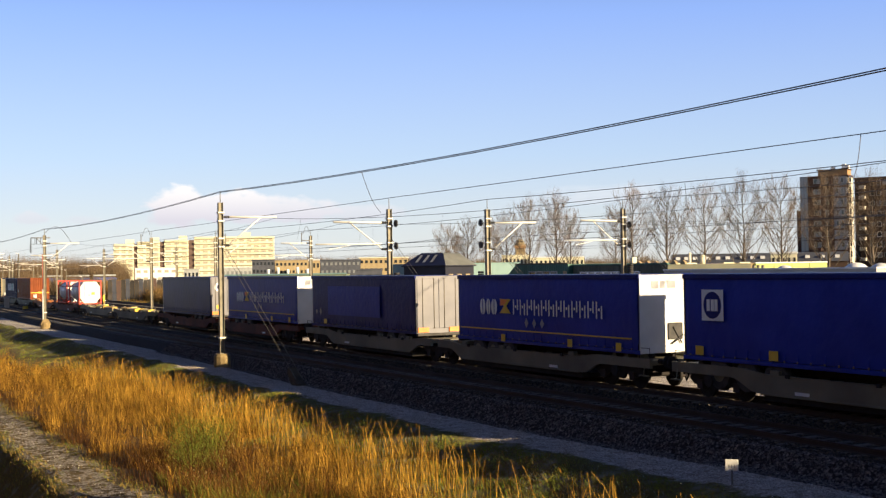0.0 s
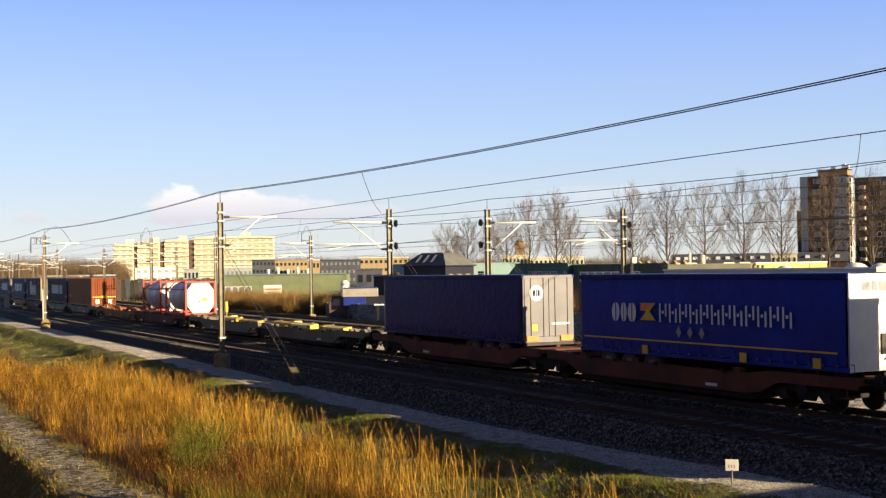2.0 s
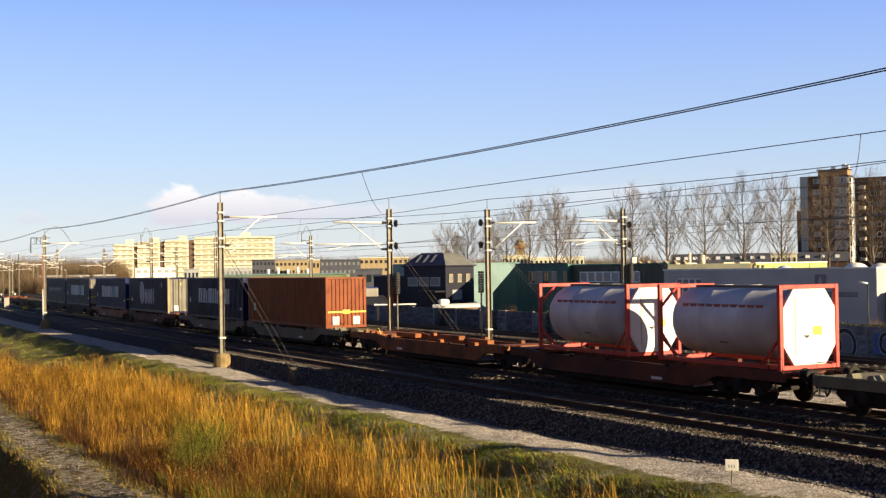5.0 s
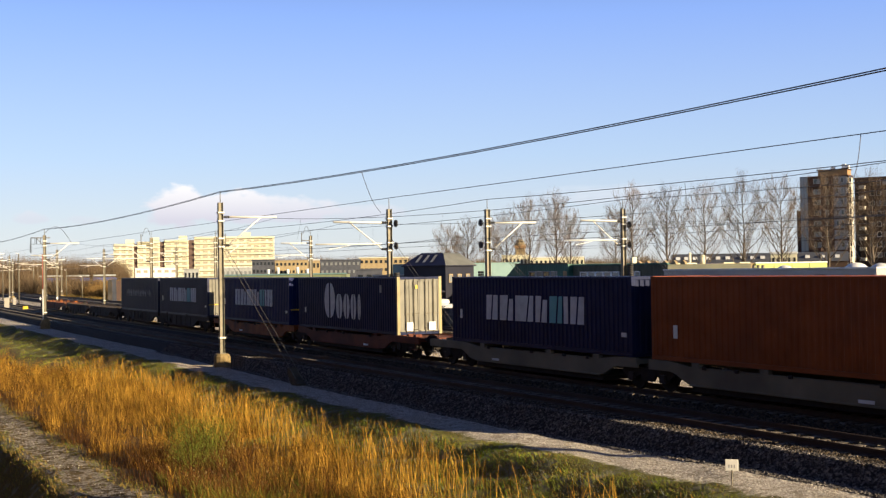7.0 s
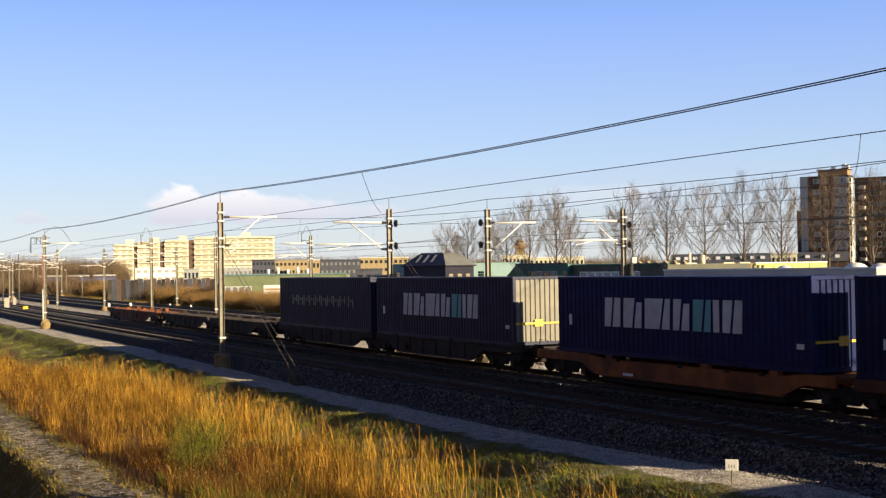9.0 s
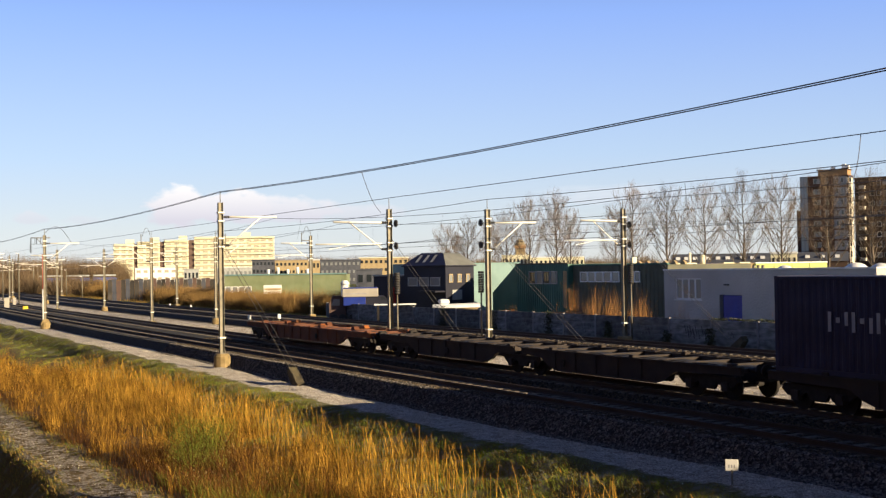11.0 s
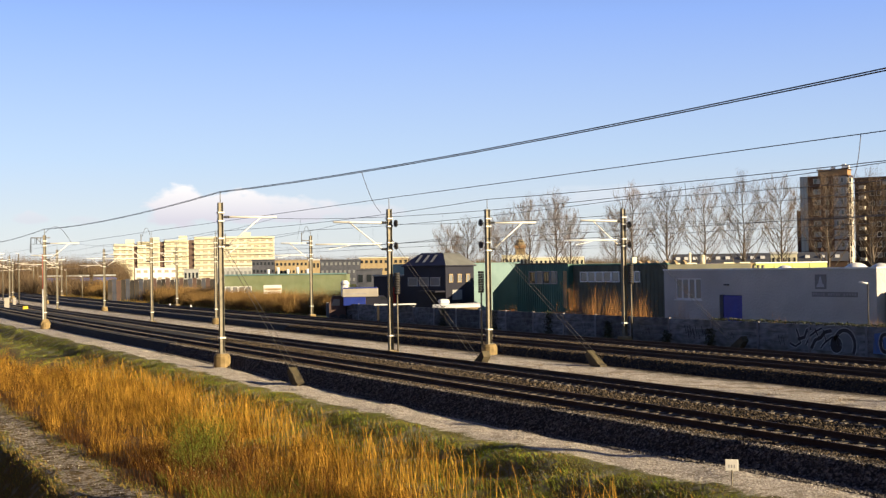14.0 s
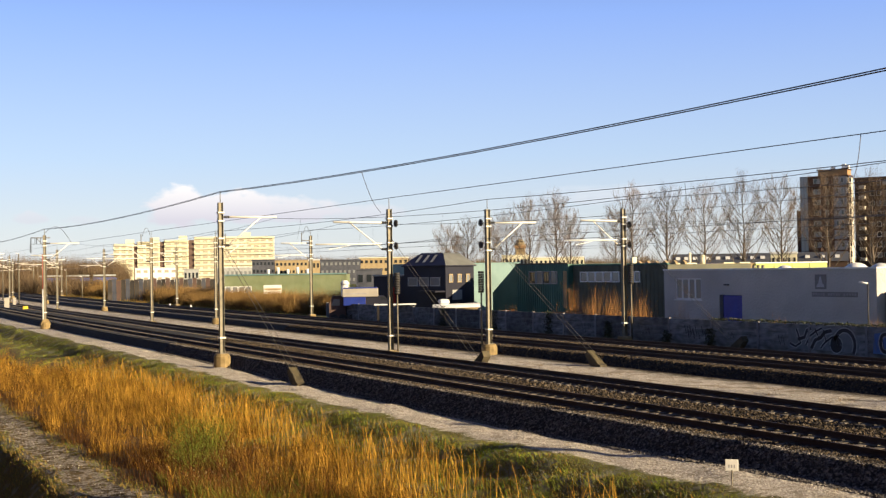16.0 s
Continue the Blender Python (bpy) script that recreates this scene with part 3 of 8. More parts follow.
def make_ivy():
    for k, (x, w, h, n) in enumerate(((-68.6, 0.5, 0.9, 420), (-62.3, 0.5, 0.55, 260), (-58.1, 0.45, 0.8, 340), (-76.0, 0.5, 1.3, 350), (-84.0, 0.7, 1.2, 380), (-92.5, 0.8, 1.3, 380))):
        z = -0.4 + h * nrng.uniform(0, 1, n) ** 1.4 * 1.3
        p = np.stack([x + w * nrng.normal(size=n) * 0.5, np.full(n, WALL_Y - 0.16), z], -1)
        ob = raw("ivy", *leaf_clump(p, 0.06, (0.03, 0.05, 0.03)), M_IVY)
        tagged(ob, "dark green ivy clinging to the concrete wall", "ivy", "ivy on the wall")
    n = 2600
    x = nrng.uniform(-58, -36, n)
    p = np.stack([x, WALL_Y + nrng.normal(size=n) * 0.07, WALL_TOP + 0.04 + 0.09 * nrng.uniform(0, 1, n) * (0.5 + 0.5 * np.sin(x * 2.2))], -1)
    tagged(raw("ivy_fringe", *leaf_clump(p, 0.05, (0.04, 0.04, 0.03)), M_IVY), "dark ivy growing along the top of the wall", "ivy", kind="stuff")


make_wall()
make_ivy()

# ---- overhead line ----
M_CABLE = paint("dull_red_cable", (0.34, 0.10, 0.07), (0.44, 0.15, 0.10), scale=2, rough=0.6)
SPANS = (56.5, 56.2, 54.3, 56.0)        # between the masts of each row


def mast_parts(top, foot_top, foot, arm, low_arm, brace):
    """Mast parts along local +y for the arm; local z = 0 is the rail top."""
    out = []
    g = Geo()
    w, t = 0.12, 0.016
    g.box(-w, w, -0.13, -0.13 + t, foot_top - 0.3, top)
    g.box(-w, w, 0.13 - t, 0.13, foot_top - 0.3, top)
    g.box(-0.010, 0.010, -0.13 + t, 0.13 - t, foot_top - 0.3, top)
    g.box(-w - 0.06, w + 0.06, -0.18, 0.18, foot_top, foot_top + 0.03)
    out.append(("post", g, M_GALV, ""))
    for z in (top - 0.55, top - 1.0, top - 1.95, top - 2.4, foot_top + 0.85):
        out.append(("clamp", Geo().box(-w - 0.05, w + 0.05, -0.17, 0.17, z - 0.045, z + 0.045, 0.01), M_TUBE, "pale clamp band"))
    g = Geo()
    if foot == "block":
        ring = lambda r, z: [(r * math.cos(a), r * 0.9 * math.sin(a), z) for a in [math.pi * i / 6 for i in range(12)]]
        levels = [(0.50, -1.2), (0.50, foot_top - 0.16), (0.42, foot_top - 0.03), (0.34, foot_top)]
        vs = [p for r, z in levels for p in ring(r, z)]
        fs = [(12 * k + i, 12 * k + (i + 1) % 12, 12 * k + 12 + (i + 1) % 12, 12 * k + 12 + i) for k in range(3) for i in range(12)]
        fs.append(tuple(36 + i for i in range(12)))
        g.add(vs, fs)
    else:
        g.box(-0.42, 0.42, -0.34, 0.34, -1.0, foot_top, 0.06)
    out.append(("foot", g, M_FOOT, "concrete foot"))
    out.append(("rod", Geo().tube((0, 0, top), (0, 0, top + 0.62), 0.022, sides=6), M_GALV, ""))
    za, zl = top - 0.78, top - 2.2
    g = Geo().tube((0, 0.5, za), (0, arm, za + 0.02), 0.055, sides=8)
    g.tube((0, arm * 0.72, za), (0, 0.42, zl - 0.12), 0.038, sides=6)
    out.append(("cantilever", g, M_TUBE, "cream insulated cantilever tube"))
    for z in (za, zl - 0.12):
        n, rings = 8, ((0.14, 0.035), (0.22, 0.035), (0.22, 0.075), (0.27, 0.075), (0.27, 0.04), (0.32, 0.04), (0.32, 0.075), (0.37, 0.075), (0.37, 0.04), (0.42, 0.04), (0.42, 0.075), (0.47, 0.075), (0.47, 0.035), (0.55, 0.035))
        vs = [(q * math.cos(2 * math.pi * i / n), y, z + q * math.sin(2 * math.pi * i / n)) for y, q in rings for i in range(n)]
        g = Geo().add(vs, [(k * n + i, k * n + (i + 1) % n, (k + 1) * n + (i + 1) % n, (k + 1) * n + i) for k in range(len(rings) - 1) for i in range(n)])
        out.append(("insulator", g, M_DARK, "dark ribbed insulator"))
    if low_arm:
        g = Geo().tube((0, 0.5, zl + 0.2), (0, low_arm, zl + 0.17), 0.042, sides=6)
        g.tube((0, low_arm * 0.55, zl + 0.1), (0, low_arm * 0.82, zl - 0.12), 0.022, sides=5)
        out.append(("steady_arm", g, M_TUBE, ""))
    return out


def put_mast(ob, defs):
    for name, g, mat, label in defs:
        part(name, g, mat, ob, label)


def tension_gear(ob, side, h):
    """Pulleys, hanging weights and guide rod of a tensioned mast."""
    for z in (7.15, 5.85):
        g = Geo().tube((-0.34, -0.30 * side, z - 0.06), (-0.34, -0.22 * side, z - 0.06), 0.21, sides=14)
        g.tube((-0.34, -0.34 * side, z - 0.06), (-0.34, -0.18 * side, z - 0.06), 0.07, sides=8)
        part("pulley", g, M_DARK, ob)
    g = Geo()
    for k in range(9):
        g.tube((-0.40, -0.26 * side, h + 0.14 * k), (-0.40, -0.26 * side, h + 0.14 * k + 0.125), 0.17, sides=12)
    part("weight", g, M_DARK, ob, "stack of dark iron tension weights")
    part("guide_rod", Geo().tube((-0.40, -0.26 * side, -0.3), (-0.40, -0.26 * side, h), 0.05, sides=8), M_GALV, ob)


M_ANCHOR = paint("mossy_anchor_concrete", (0.055, 0.045, 0.026), (0.13, 0.105, 0.055), scale=3, rough=0.9, bump=0.4, dirt=0.4)


def stay(ob, x1, z0, zg):
    """A pair of guy rods down to a block in the ground."""
    g = Geo()
    for s in (-0.10, 0.10):
        g.tube((0.1, s, z0), (x1, s * 1.6, zg + 0.3), 0.014, sides=5)
    part("guy_rod", g, M_GALV, ob)
    g = Geo()
    g.prism([(x1 - 1.0, zg + 0.5), (x1 - 0.25, zg - 0.3), (x1 + 0.32, zg - 0.3), (x1 + 0.32, zg + 0.1), (x1 + 0.12, zg + 0.16), (x1 - 0.82, zg + 0.78)], "y", -0.2, 0.2)
    part("anchor_block", g, M_ANCHOR, ob, "dark mossy concrete anchor block")


def section_gear(ob, top, full):
    """Switch brackets, a hanging insulator and looping leads at a mast's head."""
    g = Geo()
    if full:
        g.tube((0, -1.25, top - 0.25), (0, 0.5, top - 0.25), 0.045, sides=6)
        g.tube((0, -0.75, top - 0.25), (0, 0.0, top - 1.1), 0.03, sides=5)
        part("bracket", g, M_GALV, ob)
        for y in (-0.55, -1.05):
            part("switch_frame", Geo().line([(0, y - 0.18, top - 0.25), (0, y - 0.18, top - 0.85), (0, y + 0.18, top - 0.85), (0, y + 0.18, top - 0.25)], 0.035, 5), M_DARK, ob)
        g = Geo().tube((0, -1.25, top - 0.3), (0, -1.25, top - 1.7), 0.03, sides=6)
        for k in range(6):
            g.tube((0, -1.25, top - 0.9 - 0.13 * k), (0, -1.25, top - 0.95 - 0.13 * k), 0.10, sides=8)
        part("insulator", g, M_DARK, ob, "dark hanging insulator")
        part("cable_pipe", Geo().tube((0.02, -0.2, -0.6), (0.02, -0.2, 3.1), 0.06, sides=8), M_WHITE, ob, "white cable pipe")
        part("cable", Geo().tube((0.02, -0.2, 3.1), (0.02, -0.2, 6.4), 0.045, sides=6), M_CABLE, ob, "red cable")
        part("base_collar", Geo().prism([(-0.5, -0.3), (0.5, -0.3), (0.22, 0.25), (-0.22, 0.25)], "x", -0.3, 0.3), M_FOOT, ob)
        reach, drop = 2.9, 1.3
    else:
        g.tube((0, 0.0, top - 0.5), (0, 1.0, top - 0.5), 0.04, sides=6)
        g.tube((0, 1.0, top - 0.9), (0, 1.0, top + 0.35), 0.04, sides=6)
        part("bracket", g, M_GALV, ob)
        reach, drop = 1.0, 0.1
    pts = [(0, 0.1 + (reach - 0.1) * t, top + 0.25 + 0.75 * math.sin(math.pi * min(1.0, 1.2 * t)) - drop * t * t) for t in np.linspace(0, 1, 12)]
    part("lead", Geo().line(pts, 0.022, 5), M_WIRE, ob)


def make_masts():
    rows = (  # x of the mast in view, y, arm direction, top, foot top, reach, low arm, foot kind
        (-65.1, 20.35, 1, 8.20, 0.02, 3.2, 0, "block"),
        (-65.1, 30.45, -1, 7.93, -0.25, 3.5, 4.6, "pad"),
        (-62.9, 35.75, 1, 7.86, 0.0, 3.3, 0, "block"),
        (-65.5, 47.30, -1, 8.12, -0.1, 3.3, 4.5, "pad"),
    )
    for n, (x, y, d, top, ft, arm, low, foot) in enumerate(rows):
        defs = mast_parts(top, ft, foot, arm, low, True)
        first = None
        for k in range(-1, 12):
            px = x - SPANS[n] * k
            my = y + float(bend(px))
            if k == 0 or (first is None):
                ob = thing("catenary_mast", "grey steel overhead-line mast with cream cantilever arm on a concrete foot", "catenary mast", "catenary masts", at=(px, my, 0))
                if d < 0:
                    ob.rotation_euler.z = math.pi
                put_mast(ob, defs)
                if k == -1:
                    first = ob
                if k == 0:
                    s = 1 if d > 0 else -1
                    if n > 0:
                        tension_gear(ob, 1, 3.0 if n < 3 else 3.3)
                    stay(ob, s * (11.6, 10.3, 11.2, 10.5)[n], (6.0, 6.3, 6.2, 7.4)[n], (-0.82, -0.5, -0.62, -0.42)[n])
            elif k == 1:
                ob = thing("catenary_mast", "grey steel overhead-line mast with switch brackets and looping leads", "catenary mast", "catenary masts", at=(px, my, 0))
                if d < 0:
                    ob.rotation_euler.z = math.pi
                put_mast(ob, defs)
                section_gear(ob, top, n == 0)
            else:
                copy_thing(first, pose(px, my, 0, 0, 0, 180 if d < 0 else 0))


def span_line(x0, x1, y, z, sag, n=10):
    return [(x0 + (x1 - x0) * i / n, y, z - sag * 4 * (i / n) * (1 - i / n)) for i in range(n + 1)]


def make_wires():
    def swung(pts):
        return [(a, b + float(bend(a)), c) for a, b, c in pts]

    for n, (x, y, z, sag, twin) in enumerate(((-65.1, 20.35, 8.80, 0.36, True), (-65.1, 30.45, 8.58, 0.03, False), (-62.9, 35.75, 8.44, 0.28, False), (-65.5, 47.3, 8.72, 0.32, False))):
        ob = thing("feeder_wire", "dark bare wire strung along the mast tops", "wire", "overhead wires")
        for dy, dz in (((-0.0, 0.0), (0.02, -0.045)) if twin else ((0, 0),)):
            g, pts = Geo(), []
            for k in range(10, -6, -1):
                low = [0.12 if twin and q < 0 else 0.0 for q in (k + 1, k)]
                run = span_line(x - SPANS[n] * (k + 1), x - SPANS[n] * k, y + dy, z + dz, sag)
                pts += [(a, b, c - low[0] + (low[0] - low[1]) * i / 10) for i, (a, b, c) in enumerate(run)][:-1]
            g.line(swung(pts), 0.017, 5)
            part("strand", g, M_WIRE, ob)
    for n, yc in enumerate(TRACKS):
        x = (-65.1, -65.1, -62.9, -65.5)[n]
        zm = (7.36, 7.1, 7.03, 7.3)[n]
        ob = thing("catenary_wire", "dark contact wire hung from its carrying wire by thin droppers", "wire", "overhead wires")
        g, c, dr = Geo(), Geo(), Geo()
        carry, touch, z2 = [], [], 5.55
        row = lambda k: x - SPANS[n] * k
        for k in range(10, -6, -1):
            pts = span_line(row(k + 1), row(k), yc + 0.15 * (-1) ** n, zm, 0.75, 14)
            carry += pts[:-1]
            touch.append((row(k + 1), yc + 0.2 * (-1) ** k, z2))
            for q in pts[1:-1:2]:
                t = (q[0] - row(k + 1)) / SPANS[n]
                w = float(bend(q[0]))
                dr.tube((q[0], q[1] + w, q[2]), (q[0], w + yc + 0.2 * (-1) ** k * (1 - 2 * t), z2), 0.0045, sides=4, caps=False)
        g.line(swung(carry), 0.0095, 4)
        c.line(swung(touch), 0.0085, 4)
        part("carrying_wire", g, M_WIRE, ob)
        part("contact_wire", c, M_WIRE, ob)
        part("dropper", dr, M_WIRE, ob, "thin dropper wires", "stuff")
    for (x, y, z, x2, y2, z2) in ((-46.2, 20.4, 8.42, -50.9, 23.4, 7.0), (-29.1, 30.45, 8.57, -26.8, 27.7, 6.9), (-44.7, 35.75, 8.15, -48.2, 38.8, 6.6)):
        ob = thing("jumper_wire", "thin dark jumper wire between feeder and carrying wire", "wire", "overhead wires")
        pts = [(x + (x2 - x) * t, y + (y2 - y) * t, z + (z2 - z) * t - 0.25 * math.sin(math.pi * t)) for t in np.linspace(0, 1, 9)]
        part("strand", Geo().line(pts, 0.012, 4), M_WIRE, ob)


make_masts()
make_wires()

# ---- the freight train ----
SPEED, SIDE = 21.939, 26.5          # metres a second; y of the near side of the boxes
MOVING = []                         # (thing, x at the start, y, z)

M_NAVY = paint("navy_container_paint", (0.009, 0.016, 0.075), (0.014, 0.024, 0.10), scale=1.2, rough=0.42, spec=0.12, dirt=0.35, dirt_col=(0.014, 0.018, 0.05), bump=0.05)
M_NAVY2 = paint("dark_navy_container_paint", (0.007, 0.013, 0.052), (0.011, 0.019, 0.070), scale=1.2, rough=0.42, spec=0.12, dirt=0.4, dirt_col=(0.016, 0.018, 0.032), bump=0.05)
# navy greyed for dust and for distance haze, both put into the colour
M_NAVY3 = paint("dusty_hazed_blue_grey_container_paint", (0.022, 0.025, 0.054), (0.034, 0.038, 0.078), scale=1.2, rough=0.45, spec=0.2, dirt=0.4, dirt_col=(0.036, 0.036, 0.055), bump=0.05)
M_RED = paint("oxide_red_container_paint", (0.195, 0.050, 0.015), (0.265, 0.072, 0.022), scale=1.1, rough=0.42, spec=0.15, dirt=0.35, dirt_col=(0.12, 0.045, 0.03), bump=0.05)
M_REDEND = M_RED
M_DOORS = paint("pale_grey_door_paint", (0.14, 0.132, 0.10), (0.20, 0.19, 0.145), scale=1.5, rough=0.5, dirt=0.4, dirt_col=(0.3, 0.26, 0.18))
M_CREAM = paint("dull_yellow_frame_paint", (0.36, 0.29, 0.12), (0.45, 0.365, 0.17), scale=2, rough=0.55, dirt=0.3)
M_TARP = paint("blue_tarpaulin", (0.009, 0.031, 0.29), (0.014, 0.044, 0.37), scale=0.8, rough=0.36, spec=0.13, bump=0.12, bscale=3.0, dirt=0.2, dirt_col=(0.02, 0.025, 0.09))
M_TARP2 = paint("dark_blue_tarpaulin", (0.005, 0.015, 0.13), (0.008, 0.022, 0.175), scale=0.8, rough=0.36, spec=0.13, bump=0.12, bscale=3.0, dirt=0.2, dirt_col=(0.012, 0.014, 0.05))
M_BULK = paint("white_bulkhead", (0.66, 0.66, 0.64), (0.78, 0.78, 0.76), scale=1.0, rough=0.45, dirt=0.3, dirt_col=(0.45, 0.42, 0.36))
M_REAR = paint("grey_white_rear_door", (0.135, 0.135, 0.155), (0.195, 0.19, 0.205), scale=1.0, rough=0.5, dirt=0.35, dirt_col=(0.3, 0.28, 0.26))
M_LETTER = paint("white_marking", (0.72, 0.75, 0.72), (0.84, 0.86, 0.82), scale=2, rough=0.5, dirt=0.3, dirt_col=(0.3, 0.3, 0.33))
M_MARK = paint("greyed_white_marking", (0.52, 0.55, 0.55), (0.66, 0.69, 0.68), scale=2.5, rough=0.6, dirt=0.4, dirt_col=(0.2, 0.21, 0.24))
M_FADED = paint("faded_marking", (0.26, 0.26, 0.28), (0.36, 0.36, 0.38), scale=2, rough=0.6)
M_TEAL = paint("teal_marking", (0.10, 0.36, 0.40), (0.14, 0.44, 0.47), scale=2, rough=0.5)
M_YELLOW = paint("yellow_marking", (0.72, 0.46, 0.03), (0.82, 0.55, 0.05), scale=2, rough=0.5)
M_ORANGE = paint("orange_reflector", (0.85, 0.22, 0.03), (0.9, 0.3, 0.05), scale=4, rough=0.35)
M_WGREY = paint("wagon_grey", (0.15, 0.136, 0.085), (0.215, 0.195, 0.125), scale=0.9, rough=0.7, bump=0.15, dirt=0.55, dirt_col=(0.055, 0.045, 0.035))
M_WRED = paint("wagon_red_brown", (0.10, 0.026, 0.011), (0.165, 0.043, 0.016), scale=1.3, rough=0.75, bump=0.2, dirt=0.8, dirt_col=(0.018, 0.010, 0.007))
M_WORANGE = paint("wagon_orange", (0.17, 0.048, 0.007), (0.33, 0.10, 0.014), scale=1.6, rough=0.7, bump=0.2, dirt=0.95, dirt_col=(0.022, 0.012, 0.007))
M_WRUST = paint("wagon_dark_rust", (0.105, 0.032, 0.010), (0.17, 0.052, 0.015), scale=1.6, rough=0.75, bump=0.2, dirt=0.9, dirt_col=(0.02, 0.011, 0.007))
M_WDARK = paint("wagon_dark_brown", (0.018, 0.012, 0.009), (0.040, 0.025, 0.017), scale=1.6, rough=0.8, bump=0.2, dirt=0.6, dirt_col=(0.03, 0.022, 0.018))
M_BOGIE = paint("bogie_grime", (0.010, 0.008, 0.007), (0.028, 0.022, 0.018), scale=4, rough=0.8, metal=0.2)
M_TANK = paint("brushed_tank_steel", (0.60, 0.61, 0.63), (0.74, 0.74, 0.75), scale=1.2, rough=0.5, metal=0.08, dirt=0.5, dirt_col=(0.28, 0.22, 0.2))
M_TANKEND = paint("white_tank_end", (0.70, 0.68, 0.62), (0.80, 0.78, 0.72), scale=1.2, rough=0.5, dirt=0.2, dirt_col=(0.5, 0.4, 0.3))
M_TFRAME = paint("red_tank_frame", (0.50, 0.045, 0.03), (0.62, 0.07, 0.045), scale=2, rough=0.5, dirt=0.3, dirt_col=(0.2, 0.04, 0.03))
M_BEAM2 = paint("worn_orange_yellow_beam", (0.62, 0.36, 0.07), (0.74, 0.47, 0.12), scale=2.2, rough=0.6, dirt=0.5, dirt_col=(0.3, 0.13, 0.05))
M_BEAM = paint("pale_yellow_beam", (0.86, 0.66, 0.20), (0.93, 0.78, 0.34), scale=2.2, rough=0.6, dirt=0.45, dirt_col=(0.35, 0.15, 0.06))


def ride(ob, x, y, z):
    ob.location = (x, y, z)
    MOVING.append((ob, x, y, z))
    return ob


def corrugated(g, n, a0, a1, depth, flip, place):
    """A trapezoid-ribbed sheet: place(a, d, h) gives the point at a along, d deep, h = 0/1 bottom/top."""
    pitch = (a1 - a0) / n
    prof = []
    for i in range(n):
        s = a0 + i * pitch
        prof += [(s, 0), (s + pitch * 0.36, 0), (s + pitch * 0.5, depth), (s + pitch * 0.86, depth)]
    prof.append((a1, 0))
    m = len(prof)
    vs = [place(a, d, 0) for a, d in prof] + [place(a, d, 1) for a, d in prof]
    g.add(vs, [(i, i + 1, m + i + 1, m + i) for i in range(m - 1)])


def ring(g, x0, x1, z0, z1, t, y):
    """A flat rectangular ring, lying against a side."""
    for a, b, c, d in ((x0, x1, z1 - t, z1), (x0, x1, z0, z0 + t), (x0, x0 + t, z0 + t, z1 - t), (x1 - t, x1, z0 + t, z1 - t)):
        g.box(a, b, y - 0.006, y, c, d)


